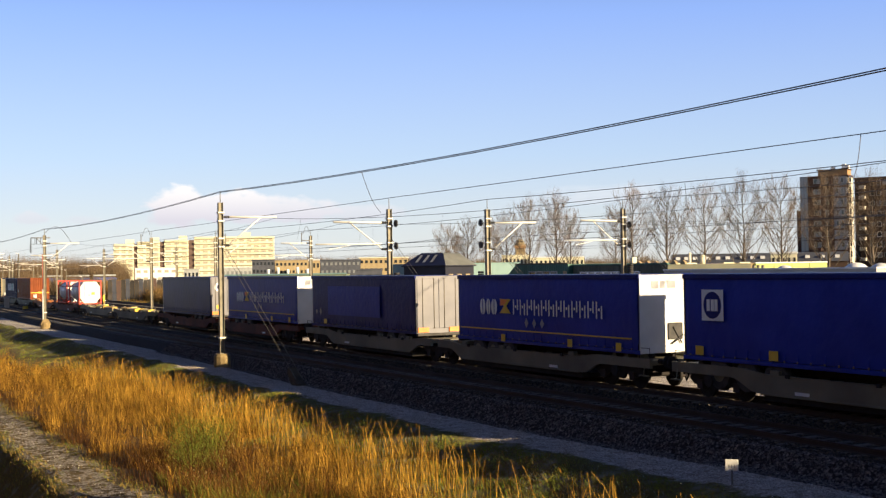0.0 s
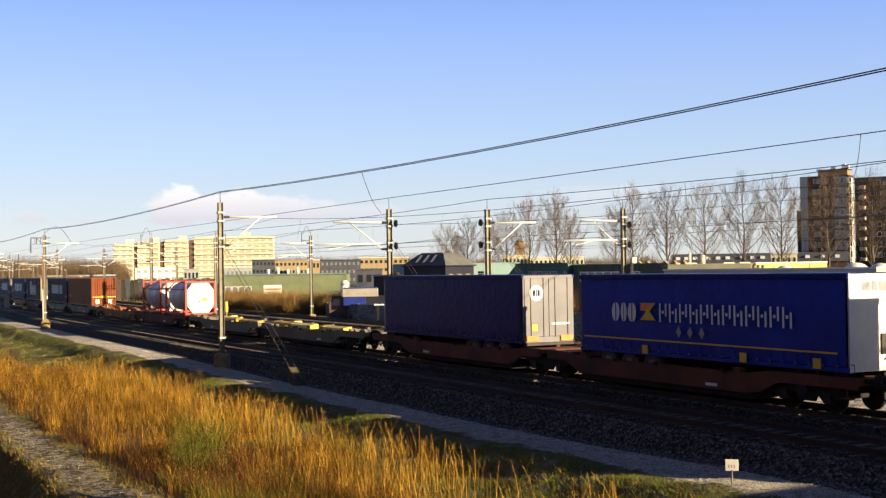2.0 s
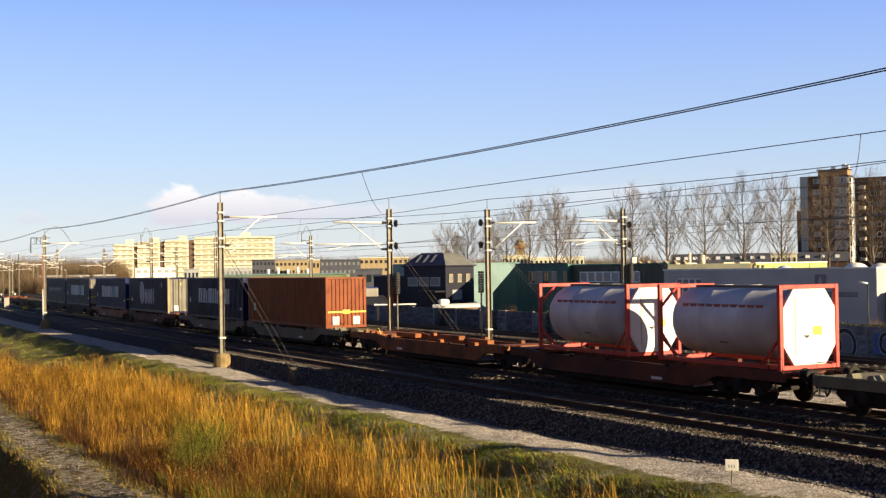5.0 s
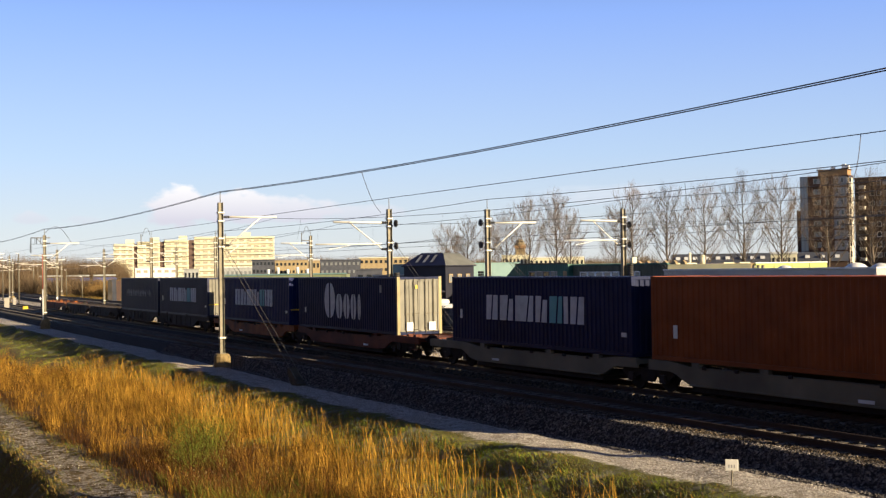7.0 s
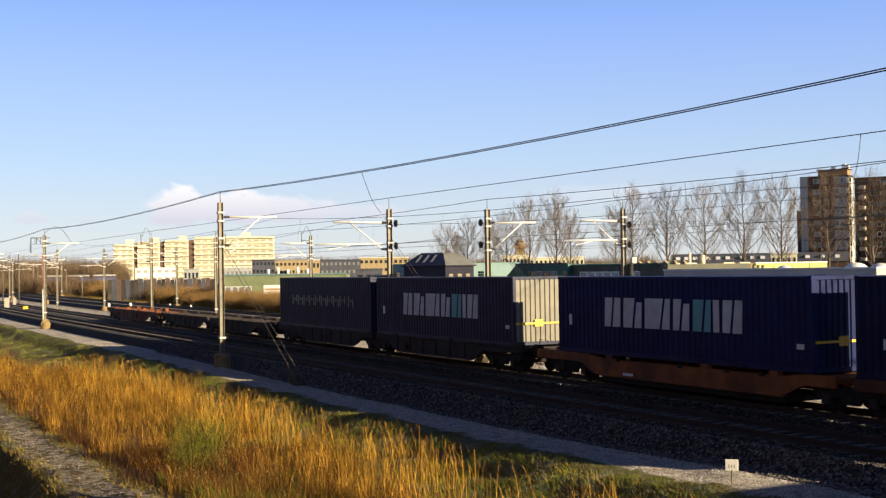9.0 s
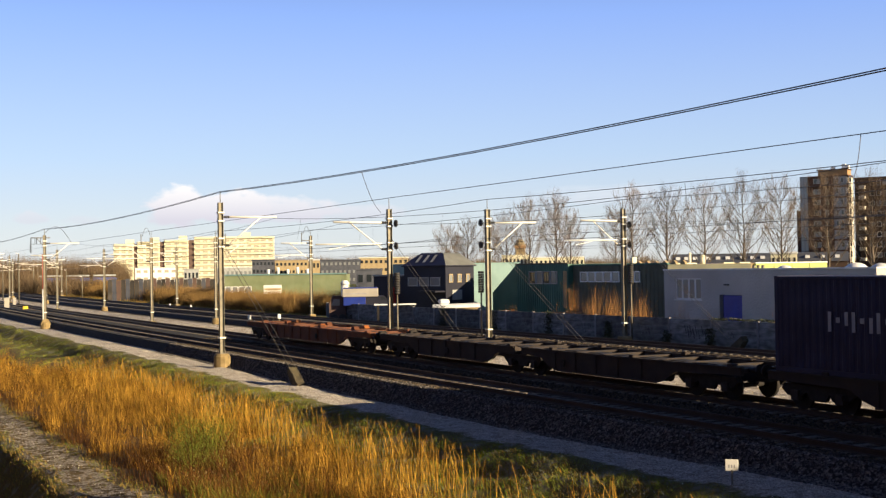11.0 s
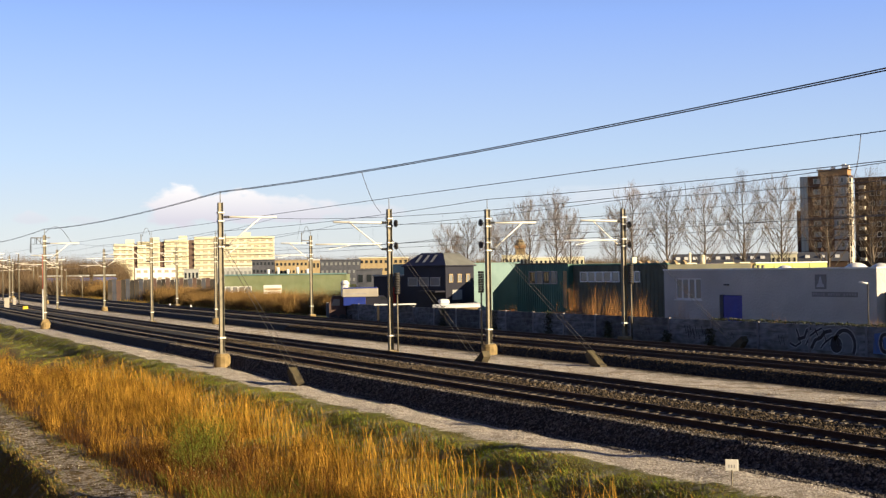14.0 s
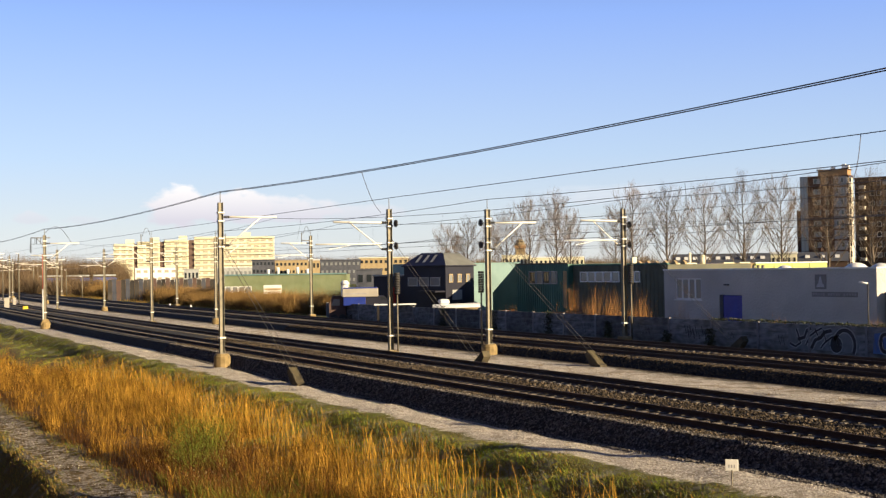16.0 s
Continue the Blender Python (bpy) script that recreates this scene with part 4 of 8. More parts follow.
def container(L, W, H, name, body, end_mat, frame_mat, label, kind="ribbed", marks=None):
    ob = thing(name, label, "container", "containers on the train")
    e = 0.16
    g = Geo()
    n = int((L - 2 * e) / 0.28)
    corrugated(g, n, e, L - e, 0.036, False, lambda a, d, h: (a, 0.02 + d, 0.14 + h * (H - 0.24)))
    part("side_panel", g, body, ob)
    g = Geo()
    corrugated(g, n, e, L - e, 0.036, False, lambda a, d, h: (a, W - 0.02 - d, 0.14 + h * (H - 0.24)))
    part("side_panel", g, body, ob)
    g = Geo()
    corrugated(g, n, e, L - e, -0.025, False, lambda a, d, h: (a, 0.06 + h * (W - 0.12), H - 0.02 + d))
    part("roof", g, body, ob)
    g = Geo()
    for y0, y1 in ((0, 0.06), (W - 0.06, W)):
        g.box(0.1, L - 0.1, y0, y1, H - 0.11, H - 0.02, 0.01)
        g.box(0.1, L - 0.1, y0, y1, 0.0, 0.15, 0.01)
    for x0, x1 in ((0, 0.12), (L - 0.12, L)):
        g.box(x0, x1, 0.1, W - 0.1, H - 0.13, H, 0.01)
        g.box(x0, x1, 0.1, W - 0.1, 0, 0.15, 0.01)
    part("frame_rail", g, body, ob)
    for x0 in (0, L - e):
        for y0 in (0, W - 0.16):
            g = Geo()
            g.box(x0, x0 + e, y0, y0 + 0.16, 0, H, 0.012)
            for z in (0, H - 0.118):
                g.box(x0 - 0.004, x0 + e + 0.004, y0 - 0.006, y0 + 0.166, z, z + 0.118, 0.01)
            part("corner_post", g, frame_mat if x0 else body, ob)
    part("floor", Geo().box(0.1, L - 0.1, 0.05, W - 0.05, 0.1, 0.16), M_BOGIE, ob)
    # back end
    g = Geo()
    corrugated(g, 8, 0.16, W - 0.16, 0.03, False, lambda a, d, h: (0.03 + d, a, 0.15 + h * (H - 0.28)))
    part("end_wall", g, body, ob)
    # front end, facing +x
    if kind == "ribbed":
        g = Geo()
        corrugated(g, 9, 0.16, W - 0.16, -0.045, False, lambda a, d, h: (L - 0.02 + d, a, 0.15 + h * (H - 0.28)))
        part("end_wall", g, end_mat, ob)
    else:
        for y0, y1 in ((0.16, W / 2 - 0.008), (W / 2 + 0.008, W - 0.16)):
            g = Geo()
            corrugated(g, 4, y0 + 0.05, y1 - 0.05, -0.03, False, lambda a, d, h: (L - 0.03 + d, a, 0.2 + h * (H - 0.38)))
            for a, b, c, d in ((y0, y0 + 0.06, 0.15, H - 0.13), (y1 - 0.06, y1, 0.15, H - 0.13), (y0, y1, 0.15, 0.22), (y0, y1, H - 0.2, H - 0.13)):
                g.box(L - 0.06, L - 0.02, a, b, c, d)
            door = part("door", g, end_mat, ob)
            for k in (0.3, 0.72):
                yb = y0 + (y1 - y0) * k
                g = Geo().tube((L + 0.02, yb, 0.08), (L + 0.02, yb, H - 0.08), 0.018, sides=6)
                for z in (0.3, 1.0, H - 0.3):
                    g.box(L - 0.02, L + 0.03, yb - 0.035, yb + 0.035, z - 0.03, z + 0.03)
                g.box(L + 0.01, L + 0.04, yb - 0.02, yb + 0.28, 1.05, 1.09)
                part("locking_bar", g, M_GALV, door)
    return ob


def block_word(ob, spans, z0, z1, t, mat, y, solid=(), kind="heavy"):
    """A row of plain shapes in place of a brand's lettering: split slabs, posts and split ovals."""
    h = z1 - z0
    for k, (a, b) in enumerate(spans):
        g, w = Geo(), b - a

        def bar(x0, x1, za, zb):
            g.prism([(x0, za), (x1, za), (x1, zb), (x0, zb)], "y", y - 0.006, y)
        if w < 2.0 * t or k in solid:
            bar(a, b, z0, z1)
        elif kind == "oval":
            # an oval in two halves, with a slot between them
            for sgn in (-1, 1):
                c = (a + b) / 2 + sgn * 0.07 * w
                arc = [(c + sgn * w * 0.43 * math.cos(q), (z0 + z1) / 2 + h / 2 * math.sin(q)) for q in np.linspace(-math.pi / 2, math.pi / 2, 9)]
                g.prism(arc, "y", y - 0.006, y)
        elif kind == "thin":
            # two posts of unequal height and a small square between them
            bar(a, a + t, z0, z1)
            bar(b - t, b, z0 + (0.0 if k % 2 else 0.32 * h), z1 - (0.25 * h if k % 2 else 0.0))
            c = (a + b) / 2
            bar(c - 0.6 * t, c + 0.6 * t, z0 + 0.45 * h, z0 + 0.45 * h + 1.2 * t)
        else:
            # a slab split by a slanting gap
            c = a + w * (0.42 + 0.10 * (k % 3))
            g.prism([(a, z0), (c - 0.05, z0), (c + 0.15 * w - 0.05, z1), (a + 0.04, z1)], "y", y - 0.006, y)
            g.prism([(c + 0.07, z0), (b - 0.04, z0), (b, z1 - 0.14 * h * (k % 2)), (c + 0.15 * w + 0.07, z1 - 0.14 * h * (k % 2))], "y", y - 0.006, y)
        part("marking", g, mat[k] if isinstance(mat, list) else mat, ob, "plain painted shape")


def placards(ob, L, zc, xs, mat, w=0.16, h=0.3):
    for x in xs:
        part("placard", Geo().box(x - w / 2, x + w / 2, -0.008, 0.018, zc - h / 2, zc + h / 2), mat, ob)


def even(a, b, n, gap):
    w = (b - a - gap * (n - 1)) / n
    return [(a + i * (w + gap), a + i * (w + gap) + w) for i in range(n)]


def make_containers():
    L, W, H, Z = 13.716, 2.5, 2.9, 1.14
    big = [(3.12, 4.12), (4.28, 5.4), (5.55, 7.0), (7.15, 8.05), (8.2, 9.15), (9.25, 9.55), (9.7, 10.68)]

    red = container(L, W, H, "freight_container", M_RED, M_REDEND, M_REDEND, "oxide-red ribbed steel container with yellow band on its end")
    placards(red, L, 1.0, (1.33,), M_LETTER, 0.2, 0.45)
    part("band", Geo().box(L - 0.008, L + 0.012, 0.12, W - 0.02, 0.86, 0.96), M_YELLOW, red, "yellow warning band")
    part("band_patch", Geo().box(L, L + 0.016, W / 2 - 0.22, W / 2 + 0.22, 0.80, 1.04), M_YELLOW, red)
    for y in (0.62, 1.9):
        for dy in (-0.12, 0.10):
            part("placard", Geo().box(L - 0.008, L + 0.014, y + dy - 0.09, y + dy + 0.09, 0.18, 0.66), M_LETTER, red)
    ride(red, -188.70, SIDE, Z)

    def navy(x, body, end, frame, kind, label):
        ob = container(L, W, H, "freight_container", body, end, frame, label, kind)
        block_word(ob, big, 1.06, 2.12, 0.25, [M_MARK] * 4 + [M_TEAL] + [M_MARK] * 2, 0.013)
        placards(ob, L, 1.25, (0.85,), M_LETTER, 0.16, 0.4)
        placards(ob, L, 0.78, (L - 0.5,), M_LETTER, 0.3, 0.16)
        return ride(ob, x, SIDE, Z)

    navy(-203.55, M_NAVY2, M_NAVY2, M_NAVY2, "ribbed", "dark navy ribbed container with white block marking")
    sk2 = navy(-238.53, M_NAVY, M_NAVY, M_NAVY, "ribbed", "navy-blue ribbed container with white and teal block marking")
    sk3 = navy(-255.73, M_NAVY3, M_DOORS, M_NAVY3, "ribbed", "dark navy container with a pale ribbed end")
    for ob in (sk2, sk3):
        part("band", Geo().box(L - 0.008, L + 0.012, 0.12, W - 0.02, 0.88, 0.96), M_YELLOW, ob, "yellow warning band")
        part("band_patch", Geo().box(L, L + 0.016, 1.05, 1.45, 0.78, 1.08), M_YELLOW, ob)
    g = container(L, W, H, "freight_container", M_NAVY2, M_DOORS, M_CREAM, "dark navy container with pale doors and large white marking", "doors")
    block_word(g, [(5.75, 6.65), (6.8, 7.65), (7.8, 8.55), (8.75, 9.15)], 0.62, 2.0, 0.20, M_MARK, 0.013, kind="oval")
    block_word(g, [(4.05, 5.6)], 0.62, 2.6, 0.32, M_MARK, 0.013, kind="oval")
    placards(g, L, 1.0, (1.1,), M_LETTER)
    placards(g, L, 2.3, (L - 2.0,), M_FADED, 0.2, 0.4)
    for y in (0.5, 1.75):
        part("placard", Geo().box(L + 0.03, L + 0.045, y, y + 0.36, 0.2, 0.62), M_LETTER, g)
    part("placard", Geo().box(L + 0.03, L + 0.045, 1.0, 1.12, 2.3, 2.48), M_YELLOW, g)
    ride(g, -223.14, SIDE, Z)
    c = container(L, W, H, "freight_container", M_NAVY3, M_NAVY3, M_NAVY3, "dark blue-grey container with a faded row of marking")
    block_word(c, even(2.2, 10.3, 9, 0.14) + [(10.7, 11.4)], 1.28, 1.86, 0.13, M_FADED, 0.013, kind="thin")
    ride(c, -270.27, SIDE, Z)


def trailer(label, tarp, front_at_plus):
    """A curtain-sided semi-trailer body; local x from 0 to 13.6, z = 0 at rail top."""
    L, W, zt, zb = 13.6, 2.55, 4.10, 1.42
    ob = thing("semi_trailer", label, "trailer", "trailers on the train")
    for y, s in ((0.0, -1), (W, 1)):
        # curtain with faint vertical poles and sag
        nx, nz = 55, 6
        vs = []
        for i in range(nx + 1):
            for j in range(nz + 1):
                u, h = i / nx, j / nz
                d = 0.018 * math.sin(u * 26 * math.pi) ** 2 * math.sin(h * math.pi) + 0.012 * math.sin(u * 7 + h * 3)
                vs.append((0.12 + u * (L - 0.24), y + s * (d - 0.03) + s * 0.0, zb + h * (zt - 0.14 - zb)))
        k = nz + 1
        g = Geo().add(vs, [(i * k + j, (i + 1) * k + j, (i + 1) * k + j + 1, i * k + j + 1) for i in range(nx) for j in range(nz)], True)
        part("curtain", g, tarp, ob)
        g = Geo().box(0, L, y - 0.03 if s < 0 else y - 0.09, y + 0.09 if s < 0 else y + 0.03, zt - 0.16, zt, 0.02)
        part("roof_rail", g, M_TARP2, ob)
        g = Geo().box(0, L, y - 0.02 if s < 0 else y - 0.1, y + 0.1 if s < 0 else y + 0.02, zb - 0.16, zb - 0.02, 0.015)
        part("bottom_rail", g, tarp, ob)
        if s < 0:
            strap = Geo().box(-0.02, 0.02, -0.026, -0.008, -0.10, 0.28).mesh("buckle_strap")
            strap.materials.append(tarp)
            clip = Geo().box(-0.025, 0.025, -0.045, -0.02, -0.02, 0.05).mesh("buckle")
            clip.materials.append(M_GALV)
            for i in range(24):
                for nm, me in (("buckle_strap", strap), ("buckle", clip)):
                    q = new(nm, me)
                    q.parent, q.location = ob, (0.4 + i * 0.555, y, zb)
    part("roof", Geo().box(0.02, L - 0.02, 0.02, W - 0.02, zt - 0.05, zt + 0.012, 0.02), M_TARP2, ob)
    part("floor", Geo().box(0.05, L - 0.05, 0.05, W - 0.05, zb - 0.14, zb - 0.03), M_BOGIE, ob)
    g = Geo()
    for y in (0.75, 1.7):
        g.box(0.3, L - 0.3, y, y + 0.14, 0.98, zb - 0.14)
    part("chassis", g, M_BOGIE, ob)
    ends = ((L, 1), (0, -1))
    for x, s in ends:
        front = front_at_plus == (s > 0)
        a, b = (x - 0.05, x) if s > 0 else (x, x + 0.05)
        g = Geo().box(a, b, 0.03, W - 0.03, zb - 0.15, zt - 0.01, 0.015)
        if front:
            for y in (0.03, W - 0.11):
                g.box(a - 0.01 * (s < 0), b + 0.01 * (s > 0), y, y + 0.08, zb - 0.15, zt)
            wall = part("bulkhead", g, M_BULK, ob, "white front bulkhead")
            if s > 0:
                block_end = Geo()
                for q, (y0, y1) in enumerate(((0.55, 0.85), (0.95, 1.15), (1.25, 1.62))):
                    block_end.box(x + 0.001, x + 0.01, y0, y1, 3.6, 3.86)
                part("marking", block_end, M_FADED, wall)
                part("gear_panel", Geo().box(x, x + 0.05, 1.25, 1.9, 1.75, 2.35, 0.02).tube((x + 0.06, 1.4, 1.6), (x + 0.06, 1.9, 1.9), 0.03).tube((x + 0.06, 1.45, 2.2), (x + 0.06, 1.85, 1.6), 0.025), M_DARK, ob, "dark air-line couplings and leads")
        else:
            rear = part("rear_frame", g, M_REAR, ob, "pale rear frame")
            for y0, y1 in ((0.10, W / 2 - 0.01), (W / 2 + 0.01, W - 0.10)):
                d = part("door", Geo().box(x - 0.01 * (s < 0) if s < 0 else x, x + 0.03 * s, y0, y1, zb + 0.12, zt - 0.14, 0.012), M_REAR, ob)
                for q in (0.25, 0.78):
                    yb = y0 + (y1 - y0) * q
                    part("locking_bar", Geo().tube((x + 0.045 * s, yb, zb + 0.1), (x + 0.045 * s, yb, zt - 0.12), 0.016, sides=6), M_GALV, d)
            part("bumper", Geo().box(x - 0.1, x + 0.06 * s if s > 0 else x + 0.1, 0.06, W - 0.06, 1.16, 1.30, 0.02), M_DARK, ob, "dark under-run bumper")
            for y0, y1 in ((0.12, 0.72), (W - 0.72, W - 0.12)):
                part("tail_light", Geo().box(x + 0.01, x + 0.05 * s + 0.01, y0, y1, 1.34, 1.58, 0.01), M_ORANGE, ob, "orange-red tail light cluster")
    for k in range(3):
        xa = (3.0 if front_at_plus else L - 3.0) + (k - 1) * 1.31
        for y0, y1 in ((0.08, 0.46), (W - 0.46, W - 0.08)):
            g = Geo().tube((xa, y0, 0.86), (xa, y1, 0.86), 0.50, sides=18)
            wh = part("wheel", g, M_DARK, ob)
            part("rim", Geo().tube((xa, y0 - 0.004, 0.86), (xa, y0 + 0.02, 0.86), 0.27, sides=12), M_WGREY, wh)
    return ob


def wordmark(ob):
    """Plain white blocks, a small coloured flag, a yellow line and boxes."""
    y = -0.052
    block_word(ob, [(2.15, 2.62), (2.70, 3.05), (3.12, 3.62)], 2.42, 3.10, 0.12, M_LETTER, y, kind="oval")
    part("flag", Geo().prism([(3.85, 2.5), (4.75, 2.5), (4.4, 2.8), (4.75, 3.1), (3.85, 3.1), (4.2, 2.8)], "y", y - 0.006, y), M_YELLOW, ob, "yellow and red painted flag")
    part("flag_half", Geo().prism([(3.88, 2.82), (4.2, 2.84), (4.55, 3.08), (3.9, 3.08)], "y", y - 0.010, y - 0.006), M_ORANGE, ob)
    block_word(ob, even(4.95, 11.4, 12, 0.14), 2.46, 3.10, 0.085, M_LETTER, y, kind="thin")
    for x in (6.0, 6.6, 7.2):
        part("marking", Geo().prism([(x - 0.15, 2.15), (x, 1.95), (x + 0.15, 2.15), (x, 2.35)], "y", y - 0.006, y), M_FADED, ob)
    part("stripe", Geo().box(0.35, 13.2, y - 0.004, y + 0.004, 1.78, 1.83), M_YELLOW, ob, "thin yellow stripe")
    for x in (4.1, 9.2, 12.4):
        part("tag", Geo().box(x - 0.16, x + 0.16, y - 0.01, y, 1.32, 1.62), M_YELLOW, ob, "yellow tag")


def disc_mark(ob, x, yc, z, r, s):
    g = Geo().tube((x, yc, z), (x + 0.012 * s, yc, z), r, sides=24)
    d = part("roundel", g, M_LETTER, ob, "round white mark with dark bars")
    for k, (a, b) in enumerate(((-0.5, -0.18), (-0.08, 0.08), (0.18, 0.5))):
        part("marking", Geo().box(x + 0.012 * s, x + 0.018 * s, yc + a * r, yc + b * r, z - 0.38 * r, z + 0.38 * r), M_NAVY, d)


def make_trailers():
    y = SIDE - 0.02
    t1 = trailer("royal-blue curtain-sided semi-trailer with a square white mark", M_TARP, True)
    part("sign_square", Geo().box(1.05, 2.12, -0.056, -0.048, 2.58, 3.60), M_LETTER, t1, "square white mark")
    part("sign_disc", Geo().tube((1.585, -0.056, 3.09), (1.585, -0.062, 3.09), 0.44, sides=24), M_TARP2, t1)
    for a in (-0.27, -0.06, 0.12):
        part("marking", Geo().box(1.585 + a, 1.585 + a + 0.15, -0.068, -0.062, 2.9, 3.28), M_LETTER, t1)
    for x in (0.9, 4.4, 9.3):
        part("tag", Geo().box(x - 0.2, x + 0.2, -0.06, -0.05, 1.44, 1.74), M_YELLOW, t1, "yellow tag")
    ride(t1, -33.34, y, 0)
    t0 = trailer("royal-blue curtain-sided semi-trailer on a pocket wagon", M_TARP, False)
    ride(t0, -16.4, y, 0)
    t2 = trailer("blue curtain-sided trailer with white lettering blocks and white front", M_TARP, True)
    wordmark(t2)
    ride(t2, -49.40, y, 0)
    t3 = trailer("dark blue curtain-sided trailer with pale rear doors", M_TARP2, False)
    part("tag", Geo().box(2.0, 2.4, -0.06, -0.05, 1.44, 1.7), M_YELLOW, t3)
    part("pale_patch", Geo().box(2.6, 9.6, -0.052, -0.047, 1.95, 3.55), M_TARP, t3, "slightly paler blue patch on the curtain")
    for x, h in ((0.9, 0.16), (1.5, 0.22)):
        part("marking", Geo().prism([(x - 0.16, 2.1), (x, 2.1 - h), (x + 0.16, 2.1), (x, 2.1 + h)], "y", -0.056, -0.05), M_FADED, t3)
    ride(t3, -67.39, y, 0)
    t4 = trailer("blue curtain-sided trailer with white lettering blocks and white front", M_TARP, True)
    wordmark(t4)
    ride(t4, -83.40, y, 0)
    t5 = trailer("dark blue curtain-sided trailer with a roundel on its rear door", M_TARP2, False)
    disc_mark(t5, 13.635, 0.66, 3.35, 0.33, 1)
    part("placard", Geo().box(13.63, 13.642, 0.45, 0.7, 1.78, 2.05), M_YELLOW, t5)
    part("placard", Geo().box(13.63, 13.642, 1.4, 2.3, 2.02, 2.1), M_LETTER, t5)
    ride(t5, -101.27, y, 0)


def tank_container(label):
    L, W, H = 6.06, 2.44, 2.62
    ob = thing("tank_container", label, "tank container", "tank containers")
    for x in (0.07, L - 0.07):
        g = Geo()
        for y in (0.07, W - 0.07):
            g.box(x - 0.07, x + 0.07, y - 0.07, y + 0.07, 0, H, 0.012)
        for z in (0.07, H - 0.07):
            g.box(x - 0.06, x + 0.06, 0.14, W - 0.14, z - 0.07, z + 0.07, 0.012)
        part("end_frame", g, M_TFRAME, ob, "red steel end frame")
        g = Geo()
        for y0, s in ((0.14, 1), (W - 0.14, -1)):
            for z0, q in ((0.14, 1), (H - 0.14, -1)):
                g.tube((x, y0, z0 + q * 0.62), (x, y0 + s * 0.62, z0), 0.05, sides=6)
        part("corner_brace", g, M_TFRAME, ob)
    g = Geo()
    for y in (0.07, W - 0.07):
        g.box(0.14, L - 0.14, y - 0.06, y + 0.06, 0.02, 0.16, 0.01)
        for x, s in ((0.14, 1), (L - 0.14, -1)):
            g.tube((x, y, 0.95), (x + s * 0.75, y, 0.14), 0.045, sides=6)
    part("side_rail", g, M_TFRAME, ob)
    # barrel with dished ends
    n, r, zc, yc = 28, 1.13, 1.40, W / 2
    prof = [(0.36, 0.30), (0.42, 0.75), (0.52, 0.98), (0.66, 1.09), (0.82, 1.13), (2.0, 1.13), (2.02, 1.142), (2.10, 1.142), (2.12, 1.13), (3.9, 1.13), (3.92, 1.142), (4.0, 1.142),
            (4.02, 1.13), (L - 0.82, 1.13), (L - 0.66, 1.09), (L - 0.52, 0.98), (L - 0.42, 0.75), (L - 0.36, 0.30)]
    vs = [(x, yc + q * math.cos(2 * math.pi * i / n), zc + q * math.sin(2 * math.pi * i / n)) for x, q in prof for i in range(n)]
    fs = [(k * n + i, k * n + (i + 1) % n, (k + 1) * n + (i + 1) % n, (k + 1) * n + i) for k in range(len(prof) - 1) for i in range(n)]
    g = Geo().add(vs, fs, True)
    g.f += [tuple(range(n)), tuple((len(prof) - 1) * n + i for i in range(n))]
    g.s += [False, False]
    barrel = part("barrel", g, M_TANK, ob, "dull silver tank barrel")
    # octagonal end plate
    c = 0.55
    plate = [(0.16, 0.16 + c), (0.16, H - 0.16 - c), (0.16 + c * 0.8, H - 0.1), (W - 0.16 - c * 0.8, H - 0.1), (W - 0.16, H - 0.16 - c), (W - 0.16, 0.16 + c), (W - 0.16 - c * 0.8, 0.1), (0.16 + c * 0.8, 0.1)]
    part("end_plate", Geo().prism(plate, "x", L - 0.12, L - 0.02), M_TANKEND, ob, "white octagonal end plate")
    part("placard", Geo().box(L - 0.02, L - 0.012, 1.35, 1.72, 1.05, 1.32), M_YELLOW, ob)
    part("placard", Geo().prism([(0.95, 1.05), (1.1, 0.95), (1.25, 1.05)], "x", L - 0.02, L - 0.012), M_DARK, ob)
    part("seam", Geo().box(L - 0.02, L - 0.014, 0.62, 0.65, 0.4, H - 0.4), M_CREAM, ob)
    g = Geo().box(0.9, L - 0.9, yc - 0.25, yc + 0.25, zc + r - 0.02, zc + r + 0.06, 0.015)
    part("walkway", g, M_GALV, ob)
    for x in (2.2, 3.6):
        part("hatch", Geo().tube((x, yc, zc + r - 0.02), (x, yc, H - 0.02), 0.24, sides=14), M_TANKEND, ob)
    part("marking", Geo().box(1.4, L - 1.2, -0.01 + 0.115, 0.125, 1.42, 1.5), M_DARK, barrel)
    for a, b in even(1.15, L - 1.0, 10, 0.11):
        part("marking", Geo().box(a, b, 0.20, 0.26, 1.76, 1.98), M_CABLE, barrel, "faded red bar")
    part("stain", Geo().box(2.9, 3.3, 0.30, 0.36, 0.72, 0.90), M_DARK, barrel)
    return ob


def make_tanks():
    t = tank_container("dull silver tank container in a red frame with white end")
    ride(t, -144.50, SIDE + 0.03, 1.14)
    ride(copy_thing(t, pose(0, 0, 0)), -152.35, SIDE + 0.03, 1.14)


